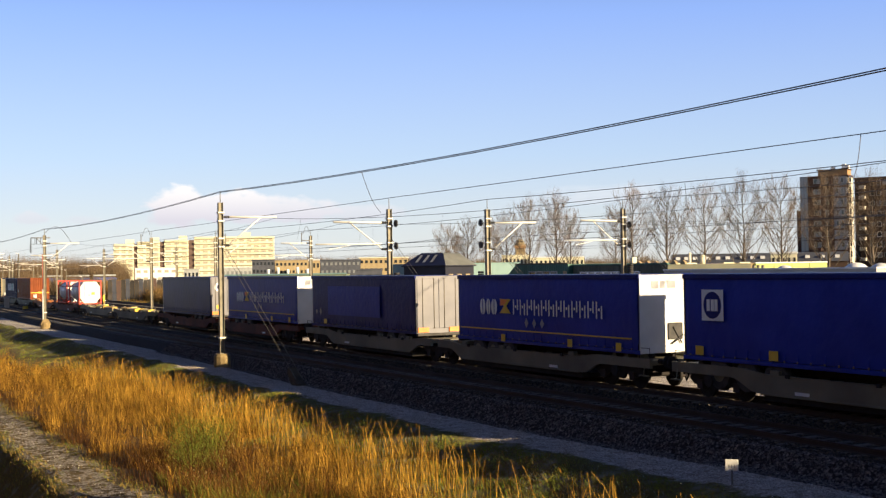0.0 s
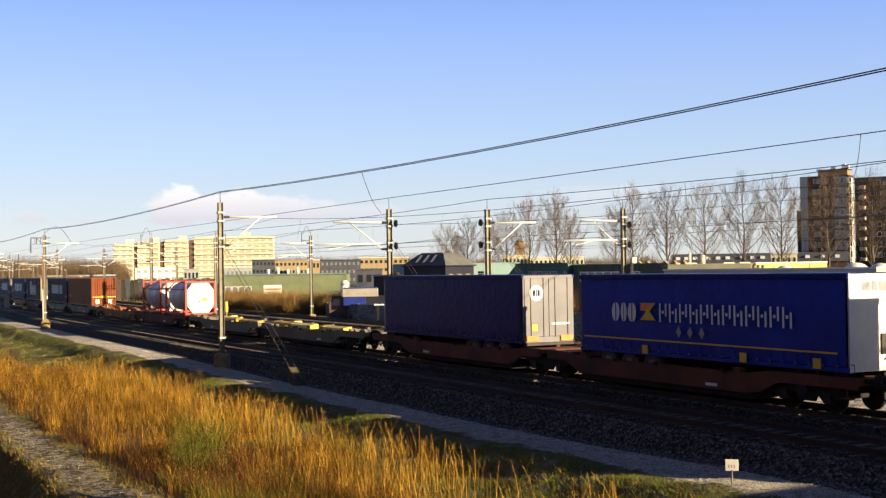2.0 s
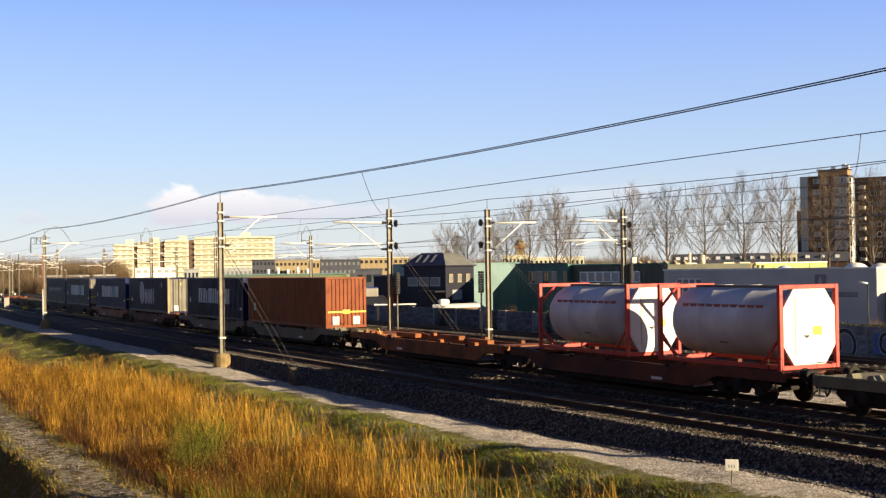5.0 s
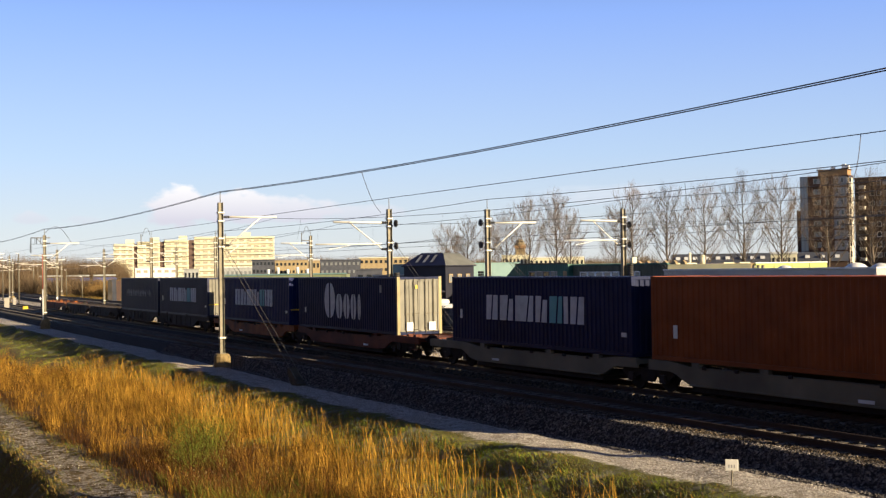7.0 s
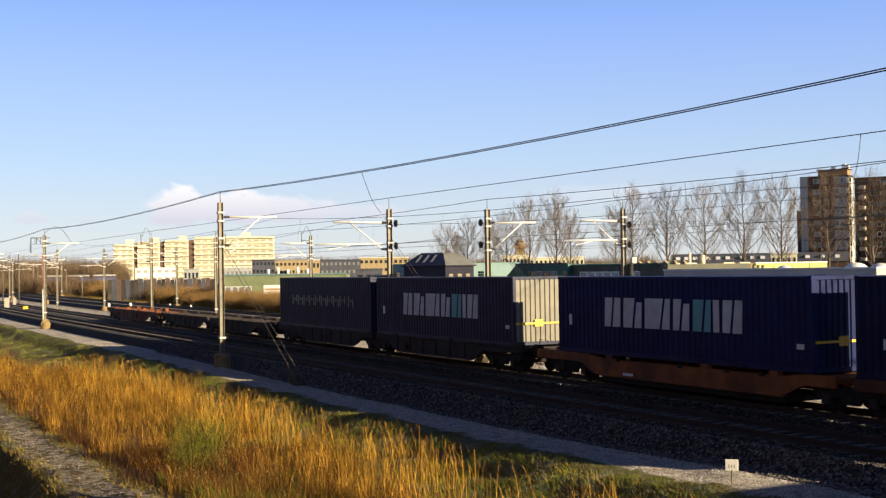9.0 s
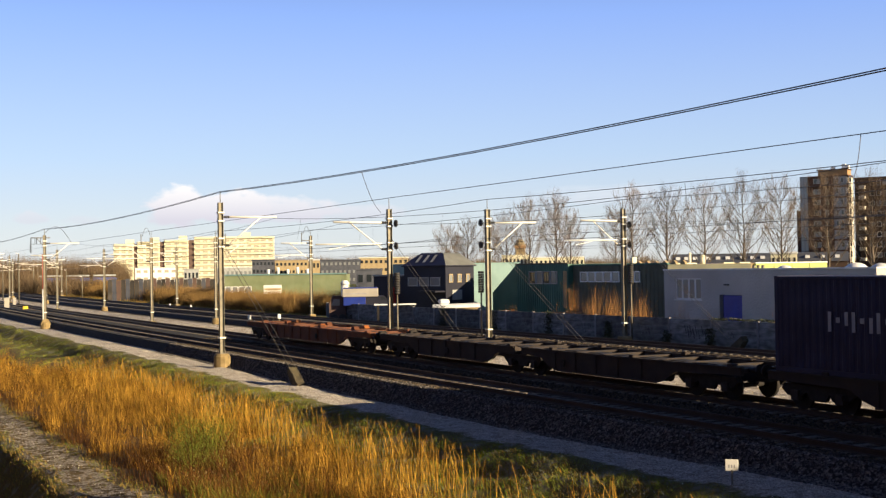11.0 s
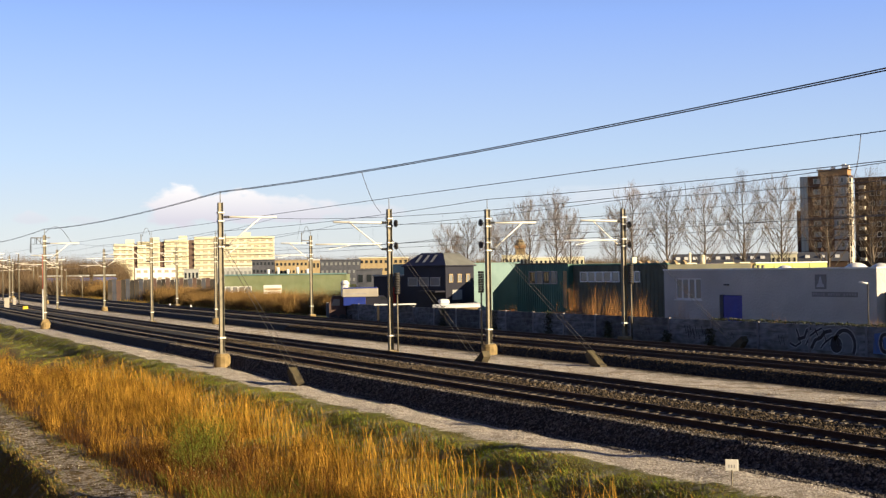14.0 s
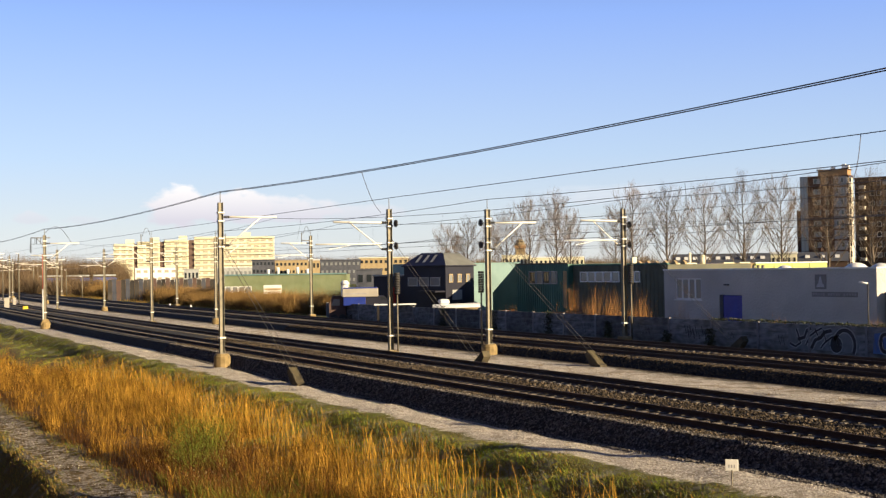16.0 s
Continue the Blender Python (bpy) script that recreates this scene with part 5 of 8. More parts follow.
def bogie(parent, xc, yc):
    """Y25-like bogie: frame, springs, four wheels on two axles."""
    g = Geo()
    for y in (-1.02, 1.02):
        g.prism([(xc - 1.5, 0.62), (xc - 1.25, 0.42), (xc - 0.75, 0.42), (xc - 0.45, 0.55), (xc - 0.3, 0.32), (xc + 0.3, 0.32), (xc + 0.45, 0.55), (xc + 0.75, 0.42), (xc + 1.25, 0.42),
                 (xc + 1.5, 0.62), (xc + 1.4, 0.78), (xc - 1.4, 0.78)], "y", yc + y - 0.06, yc + y + 0.06)
    g.box(xc - 0.25, xc + 0.25, yc - 1.0, yc + 1.0, 0.5, 0.82)
    b = part("bogie", g, M_BOGIE, parent)
    for xa in (xc - 0.9, xc + 0.9):
        for y in (-0.76, 0.76):
            g = Geo().tube((xa, yc + y - 0.06, 0.455), (xa, yc + y + 0.06, 0.455), 0.455, sides=22)
            g.tube((xa, yc + y - 0.14 if y < 0 else yc + y + 0.06, 0.455), (xa, yc + y - 0.06 if y < 0 else yc + y + 0.14, 0.455), 0.14, sides=10)
            part("wheel", g, M_BOGIE, b)
        part("axle", Geo().tube((xa, yc - 0.7, 0.455), (xa, yc + 0.7, 0.455), 0.08, sides=8), M_BOGIE, b)
        for y in (-1.04, 1.04):
            part("axle_box", Geo().box(xa - 0.16, xa + 0.16, yc + y - 0.12, yc + y + 0.12, 0.3, 0.6, 0.02), M_WDARK, b)
    return b


def buffers(ob, x, s, yc):
    for y in (-0.875, 0.875):
        g = Geo().tube((x, yc + y, 1.04), (x + s * 0.45, yc + y, 1.04), 0.09, sides=10)
        g.tube((x + s * 0.45, yc + y, 1.04), (x + s * 0.53, yc + y, 1.04), 0.22, sides=14)
        part("buffer", g, M_BOGIE, ob)
    part("coupling", Geo().tube((x, yc, 0.98), (x + s * 0.55, yc, 0.9), 0.05, sides=6).tube((x + s * 0.3, yc, 0.95), (x + s * 0.45, yc, 0.6), 0.03, sides=5), M_BOGIE, ob)


def pocket_wagon(mats, label, half=17.18):
    """Articulated pocket wagon on three bogies; local x = 0 at its joint, y = 0 in the middle of the track."""
    ob = thing("pocket_wagon", label, "freight wagon", "wagons of the train")
    e = half - 0.62
    for s, mat in ((1, mats[0]), (-1, mats[1])):
        def X(v): return s * v
        # side beams, dropped between the bogies
        sweep = [(k / 6, hermite(k / 6)) for k in range(7)]
        prof = [(0.35, 0.78), (0.35, 1.13), (1.3, 1.13)] + [(1.3 + 1.5 * u, 1.13 - 0.14 * float(v)) for u, v in sweep[1:]]
        prof += [(e - 4.9 + 1.7 * u, 0.99 + 0.14 * float(v)) for u, v in sweep] + [(e, 1.13), (e, 0.80), (e - 3.0, 0.80)]
        prof += [(e - 3.0 - 1.2 * u, 0.80 - 0.40 * float(v)) for u, v in sweep[1:]] + [(2.7 - 1.2 * u, 0.40 + 0.38 * float(v)) for u, v in sweep]
        prof = [(X(a), b) for a, b in prof]
        if s < 0:
            prof = prof[::-1]
        for y in (-1.30, 1.18):
            part("side_beam", Geo().prism(prof, "y", y, y + 0.12), mat, ob)
            g = Geo()
            lo, hi = sorted((X(2.6), X(e - 4.4)))
            g.box(lo, hi, y - 0.035, y + 0.155, 0.36, 0.42, 0.012)
            g.box(lo, hi, y - 0.02, y + 0.14, 0.975, 1.0, 0.006)
            part("flange", g, mat, ob)
        g = Geo()
        lo, hi = sorted((X(2.6), X(e - 4.4)))
        g.box(lo, hi, -1.18, 1.18, 0.18, 0.34)
        part("pocket_floor", g, M_BOGIE, ob)
        for a, b in ((0.35, 1.6), (e - 3.3, e)):
            lo, hi = sorted((X(a), X(b)))
            part("deck", Geo().box(lo, hi, -1.18, 1.18, 0.90, 1.08), mat, ob)
        for a in (2.9, 6.2, e - 5.0):
            for y in (-1.30, 1.10):
                part("container_support", Geo().box(X(a) - 0.2, X(a) + 0.2, y, y + 0.2, 0.98, 1.14, 0.015), mat, ob)
        buffers(ob, X(e), s, 0)
        bogie(ob, X(half - 2.8), 0)
        for a, w in ((4.2, 0.7), (6.9, 0.4), (9.0, 0.9)):
            lo, hi = sorted((X(a), X(a + w)))
            part("brake_cylinder", Geo().box(lo, hi, -1.16, -0.8, 0.14, 0.34, 0.04), M_BOGIE, ob)
        part("brake_hose", Geo().line([(X(e + 0.05), -0.45, 0.9), (X(e + 0.18), -0.47, 0.55), (X(e + 0.32), -0.42, 0.42), (X(e + 0.46), -0.36, 0.55)], 0.03, 6), M_BOGIE, ob)
        part("step", Geo().box(min(X(e - 0.5), X(e - 0.05)), max(X(e - 0.5), X(e - 0.05)), -1.42, -1.28, 0.52, 0.56).tube((X(e - 0.3), -1.35, 0.54), (X(e - 0.3), -1.3, 0.9), 0.02, sides=5), mat, ob)
        for a in (e - 2.6, e - 1.9, e - 1.1):
            part("folded_lug", Geo().prism([(X(a) - 0.16, 1.08), (X(a) + 0.16, 1.08), (X(a) + 0.08, 1.22), (X(a) - 0.10, 1.20)], "y", -0.95, -0.6), mat, ob)
        # hand rail, brake wheel, small lamp bracket
        g = Geo()
        g.line([(X(e - 0.1), -1.22, 1.1), (X(e - 0.1), -1.22, 1.5), (X(e - 0.7), -1.22, 1.5), (X(e - 0.7), -1.22, 1.1)], 0.014, 5)
        part("hand_rail", g, M_WDARK, ob)
        part("brake_wheel", Geo().tube((X(e - 2.0), -1.34, 0.62), (X(e - 2.0), -1.40, 0.62), 0.2, sides=14), M_BOGIE, ob)
        part("plate", Geo().box(min(X(e - 6.5), X(e - 5.9)), max(X(e - 6.5), X(e - 5.9)), -1.335, -1.325, 0.46, 0.56), M_LETTER, ob, "small white data plate")
        for a in (3.4, 5.0, 7.4, e - 5.6):
            part("twist_lock", Geo().box(X(a) - 0.08, X(a) + 0.08, -1.37, -1.30, 0.94, 1.06, 0.01), M_BOGIE, ob)
    bogie(ob, 0.0, 0)
    return ob


def guide_beam(ob, x0, x1, y, mat, ends, high=0.40):
    """A folded guide beam along the wagon with a sloping upper face and striped ends."""
    prof = [(y, 1.0), (y + 0.5, 1.0), (y + 0.5, 1.0 + high), (y + 0.4, 1.02 + high), (y, 1.0 + 0.75 * high)]
    b = part("guide_beam", Geo().prism(prof, "x", x0, x1), mat, ob, "folding guide beam with striped ends" if ends else "folded guide beam")
    for a in (x0 - 0.01, x1 - 0.6) if ends else ():
        part("striped_end", Geo().prism([(y - 0.012, 1.0), (y + 0.512, 1.0), (y + 0.512, 1.012 + high), (y + 0.4, 1.034 + high), (y - 0.012, 1.012 + 0.75 * high)], "x", a, a + 0.61), M_YELLOW, b)
        for k in range(3):
            q = a + 0.06 + 0.18 * k
            part("stripe", Geo().prism([(q, 1.02), (q + 0.07, 1.02), (q + 0.15, 1.0 + 0.74 * high), (q + 0.08, 1.0 + 0.74 * high)], "y", y - 0.018, y - 0.013), M_DARK, b)


def make_wagons():
    joint = -51.75
    colours = {0: (M_WGREY, M_WGREY), 1: (M_WRED, M_WRED), 2: (M_WGREY, M_WGREY), 3: (M_WRED, M_WORANGE), 4: (M_WGREY, M_WGREY), 5: (M_WRED, M_WORANGE), -1: (M_WGREY, M_WGREY)}
    names = {0: "grey articulated pocket wagon carrying two trailers", 1: "red-brown articulated pocket wagon carrying two trailers", 2: "empty grey articulated pocket wagon with yellow guide beams",
             3: "red and orange articulated pocket wagon carrying two tanks", 4: "grey articulated pocket wagon carrying two containers", 5: "rust-red articulated pocket wagon carrying two containers",
             -1: "grey articulated pocket wagon carrying two trailers"}
    yc = SIDE + 1.25
    for k in range(-1, 6):
        w = pocket_wagon(colours[k], names[k])
        x = joint - 34.36 * k
        if k == 2:
            for a, b, yy, mat, ends in ((-130.45, -126.4, -0.95, M_BEAM, True), (-125.3, -121.4, -1.15, M_BEAM2, False), (-120.5, -116.7, -0.5, M_BEAM2, False), (-115.75, -112.0, -1.1, M_BEAM, True),
                                        (-110.6, -107.0, -1.1, M_BEAM, True)):
                guide_beam(w, a - x, b - x, yy, mat, ends, 0.27 if ends else 0.22)
            part("signal_plate", Geo().box(-132.9 - x, -132.8 - x, 0.3, 0.5, 1.45, 2.25, 0.02).tube((-132.85 - x, 0.4, 1.0), (-132.85 - x, 0.4, 1.5), 0.03), M_YELLOW, w, "upright yellow frame")
            for a in (-117.0, -129.9):
                part("king_pin_stand", Geo().prism([(a - x - 0.3, 1.0), (a - x + 0.3, 1.0), (a - x + 0.08, 1.3), (a - x - 0.08, 1.3)], "y", -0.25, 0.25), M_BEAM, w)
        if k == 3:
            for a, y in ((-160.0, -0.5), (-164.0, 0.2), (-167.5, -0.4)):
                part("guide_beam", Geo().box(a - x, a - x + 2.2, y, y + 0.35, 0.98, 1.2, 0.02), M_WORANGE, w)
            g = Geo().line([(-170.2 - x, -0.9, 1.05), (-170.0 - x, -0.9, 1.36), (-168.6 - x, -0.9, 1.36), (-168.3 - x, -0.9, 1.05)], 0.03, 6)
            part("frame_bar", g, M_BEAM, w)
        ride(w, x, yc, 0)

    def flat(L, mat, label, joint_at=None, tail=False):
        ob = thing("flat_wagon", label, "freight wagon", "wagons of the train")
        e = 0.62
        segs = [(e, L - e)] if joint_at is None else [(e, joint_at - 0.25), (joint_at + 0.25, L - e)]
        for a, b in segs:
            la = a + (3.3 if a == e else 1.5)
            lb = b - (3.3 if b == L - e else 1.5)
            prof = [(a, 0.88), (a, 1.14), (b, 1.14), (b, 0.88), (lb, 0.80), (lb - 0.5, 0.52), (lb - 1.1, 0.34), (la + 1.1, 0.34), (la + 0.5, 0.52), (la, 0.80)]
            for y in (-1.28, 1.14):
                part("side_beam", Geo().prism(prof, "y", y, y + 0.14), mat, ob)
                s = -1 if y < 0 else 1
                edge = y if y < 0 else y + 0.14
                g = Geo().box(a + 0.05, b - 0.05, min(edge, edge + 0.06 * s), max(edge, edge + 0.06 * s), 1.08, 1.13)
                g.box(la + 1.0, lb - 1.0, min(edge, edge + 0.05 * s), max(edge, edge + 0.05 * s), 0.33, 0.38)
                for k in range(int((lb - la - 2) / 1.4) + 1):
                    xk = la + 1.1 + 1.4 * k
                    g.box(xk - 0.03, xk + 0.03, min(edge, edge + 0.045 * s), max(edge, edge + 0.03 * s), 0.38, 1.08)
                part("flange", g, mat, ob)
            n = int((b - a) / 1.55)
            cross = Geo().box(-0.12, 0.12, -1.14, 1.14, 0.95, 1.10).mesh("cross_beam")
            cross.materials.append(mat)
            for k in range(n + 1):
                q = new("cross_beam", cross)
                q.parent, q.location = ob, (min(max(a + (b - a) * k / n, a + 0.12), b - 0.12), 0, 0)
            part("centre_sill", Geo().box(a, b, -0.3, 0.3, 0.62, 1.06), M_BOGIE, ob)
            part("brake_box", Geo().box((a + b) / 2 - 0.9, (a + b) / 2 + 0.7, -0.9, -0.3, 0.3, 0.8, 0.03), M_BOGIE, ob)
            part("air_tank", Geo().tube(((a + b) / 2 + 1.2, -0.7, 0.55), ((a + b) / 2 + 2.4, -0.7, 0.55), 0.2, sides=12), M_BOGIE, ob)
            for k in range(8):
                xk = a + 0.5 + (b - a - 1) * k / 7
                for y in (-1.3, 1.06):
                    part("container_support", Geo().box(xk - 0.13, xk + 0.13, y, y + 0.24, 1.10, 1.16 + 0.07 * (k % 3 == 1), 0.02), mat, ob)
        for xb in (2.5, L - 2.5):
            bogie(ob, xb, 0)
        if joint_at is not None:
            bogie(ob, joint_at, 0)
        buffers(ob, e, -1, 0)
        buffers(ob, L - e, 1, 0)
        for xk in (L * 0.28, L * 0.62):
            part("brake_wheel", Geo().tube((xk, -1.3, 0.66), (xk, -1.36, 0.66), 0.16, sides=12), M_BOGIE, ob)
        if tail:
            for y in (-1.05, 1.05):
                g = Geo().box(0.38, 0.50, y - 0.11, y + 0.11, 1.22, 1.54, 0.035)
                part("tail_lamp", g, M_LETTER, ob, "white tail lamp box")
                part("lamp_bracket", Geo().box(0.40, 0.50, y - 0.03, y + 0.03, 1.05, 1.24), M_GALV, ob)
            for k, xk in enumerate((3.2, 4.3, 5.4, 8.0, 9.6, 11.2, 13.0, 15.2, 16.2)):
                g = Geo()
                y = (-1.05, 0.75, -0.3)[k % 3]
                g.prism([(xk - 0.3, 1.1), (xk + 0.3, 1.1), (xk + 0.15, 1.27), (xk - 0.1, 1.27)], "y", y, y + 0.3)
                part("folding_lug", g, M_WORANGE if k % 2 else mat, ob)
        return ob

    ride(flat(30.5, M_WDARK, "dark articulated flat wagon carrying two containers", 15.1), -271.2, yc, 0)
    ride(flat(28.6, M_WDARK, "empty dark brown articulated flat wagon", 14.3), -299.8, yc, 0)
    ride(flat(21.4, M_WRUST, "empty rust-red flat wagon with white tail lamps", None, True), -321.2, yc, 0)


make_containers()
make_trailers()
make_tanks()
make_wagons()


# ---- buildings beyond the wall ----
M_GREYWALL = paint("light_grey_render", (0.46, 0.435, 0.405), (0.55, 0.52, 0.485), scale=0.5, rough=0.85, bump=0.5, bscale=5, dirt=0.25, dirt_col=(0.36, 0.35, 0.35))
M_SIGN = paint("grey_brown_sign", (0.19, 0.175, 0.175), (0.25, 0.23, 0.225), scale=3, rough=0.6)
M_SIGNBAR = paint("dull_sign_mark", (0.27, 0.25, 0.245), (0.33, 0.31, 0.30), scale=3, rough=0.6)
M_SIGNPALE = paint("pale_sign_mark", (0.42, 0.41, 0.43), (0.5, 0.49, 0.5), scale=3, rough=0.6)
M_GLASS = glass_mat("dark_window_glass", (0.02, 0.025, 0.03))
M_PALEGLASS = glass_mat("pale_curtained_glass", (0.22, 0.23, 0.23), 0.15)
# distance haze on far windows, put into a pale glass colour
M_FLATGLASS = glass_mat("hazed_flat_window", (0.40, 0.36, 0.28), 0.2)
M_BLUETRAIN = paint("dull_blue_carriage", (0.05, 0.07, 0.19), (0.08, 0.10, 0.24), scale=0.5, rough=0.6, dirt=0.3)
M_BLUEDOOR = paint("blue_door_paint", (0.02, 0.03, 0.30), (0.03, 0.05, 0.38), scale=1.5, rough=0.5, dirt=0.2)
M_GREENHALL = paint("dark_green_cladding", (0.038, 0.125, 0.090), (0.056, 0.16, 0.118), scale=0.7, rough=0.6, bump=0.1, dirt=0.4, dirt_col=(0.02, 0.03, 0.02))
M_MINT = paint("mint_green_cladding", (0.12, 0.22, 0.215), (0.16, 0.27, 0.26), scale=0.7, rough=0.6, dirt=0.2)
M_OLIVE = paint("olive_cladding", (0.075, 0.080, 0.052), (0.11, 0.112, 0.072), scale=0.7, rough=0.7, dirt=0.4)
M_NAVYWALL = paint("navy_cladding", (0.005, 0.0055, 0.016), (0.009, 0.010, 0.024), scale=0.8, rough=0.6, dirt=0.3)
M_SOLAR = paint("blue_solar_roof", (0.007, 0.011, 0.040), (0.012, 0.018, 0.06), scale=1.0, rough=0.6)
M_MIDROOF = paint("dull_grey_roof_sheet", (0.13, 0.135, 0.125), (0.18, 0.185, 0.17), scale=1, rough=0.7, dirt=0.3)
M_GREYROOF = paint("grey_roof_sheet", (0.30, 0.31, 0.30), (0.38, 0.39, 0.37), scale=1, rough=0.6, dirt=0.3)
M_LIME = paint("lime_green_cladding", (0.34, 0.39, 0.09), (0.42, 0.47, 0.13), scale=0.8, rough=0.6, dirt=0.2)
M_TANWALL = paint("tan_brick", (0.33, 0.25, 0.13), (0.43, 0.33, 0.18), scale=0.9, rough=0.85, bump=0.2, dirt=0.3, dirt_col=(0.3, 0.2, 0.12))
M_OLDTAN = paint("stained_tan_brick", (0.26, 0.185, 0.085), (0.40, 0.30, 0.15), scale=1.3, rough=0.85, bump=0.2, dirt=0.7, dirt_col=(0.13, 0.085, 0.045))
M_CREAMWALL = paint("cream_facade", (0.64, 0.60, 0.42), (0.74, 0.69, 0.50), scale=0.12, rough=0.8, dirt=0.2, dirt_col=(0.5, 0.4, 0.28))
M_BROWNSTAIR = paint("brown_stairwell", (0.085, 0.052, 0.042), (0.13, 0.08, 0.062), scale=0.3, rough=0.8)
M_BRICK = paint("dark_brown_brick", (0.036, 0.019, 0.012), (0.066, 0.034, 0.021), scale=0.5, rough=0.85, bump=0.2, dirt=0.3)
M_ORBRICK = paint("orange_brick", (0.34, 0.19, 0.085), (0.42, 0.25, 0.12), scale=0.5, rough=0.85, bump=0.2)
M_FENCE = paint("weathered_fence_boards", (0.035, 0.030, 0.025), (0.075, 0.064, 0.052), scale=0.5, rough=0.85, vary=0.5)
M_SLATE = paint("slate_roof", (0.05, 0.055, 0.07), (0.085, 0.09, 0.11), scale=0.6, rough=0.7)
M_GREENBOX = paint("light_green_cladding", (0.17, 0.205, 0.10), (0.23, 0.26, 0.14), scale=0.6, rough=0.6, dirt=0.3)
M_BOXCREAM = paint("cream_van_body", (0.34, 0.31, 0.26), (0.42, 0.385, 0.32), scale=1, rough=0.5, dirt=0.3)
M_VANBLUE = paint("van_blue", (0.015, 0.03, 0.20), (0.022, 0.045, 0.27), scale=1, rough=0.35)
M_VANRED = paint("van_red", (0.40, 0.03, 0.025), (0.5, 0.05, 0.04), scale=1, rough=0.35)


def site(bearing, rng, z=0.0):
    """Pose at a bearing (degrees from -x towards +y) and range from the origin; local x runs to the right, y away."""
    a = radians(bearing)
    return pose(-math.cos(a) * rng, math.sin(a) * rng, z, 0, 0, 90 - bearing)


def placed(name, label, category, bearing, rng, group="", turn=0.0):
    ob = thing(name, label, category, group)
    m = site(bearing, rng) @ pose(0, 0, 0, 0, 0, turn)
    ob.matrix_world = m
    return ob


def width(b0, b1, rng):
    return rng * math.tan(radians(b1 - b0) / 2) * 2


PANES = {}


def pane(parent, x, y, z, w, h, glass, frame=None):
    """A window: frame and pane, facing -y."""
    key = (round(w, 2), round(h, 2), frame.name if frame else "", glass.name)
    if key not in PANES:
        t = min(0.09, w * 0.12)
        g = Geo()
        for a, b, c, d in ((0, w, 0, t), (0, w, h - t, h), (0, t, t, h - t), (w - t, w, t, h - t)):
            g.box(a, b, -0.07, 0.02, c, d)
        f = g.mesh("window")
        f.materials.append(frame or M_WHITE)
        p = Geo().box(t * 0.9, w - t * 0.9, -0.03, 0.01, t * 0.9, h - t * 0.9).mesh("pane")
        p.materials.append(glass)
        PANES[key] = (f, p)
    f, p = PANES[key]
    wo = new("window", f)
    wo.parent, wo.location = parent, (x, y, z)
    po = new("pane", p)
    po.parent = wo
    return wo


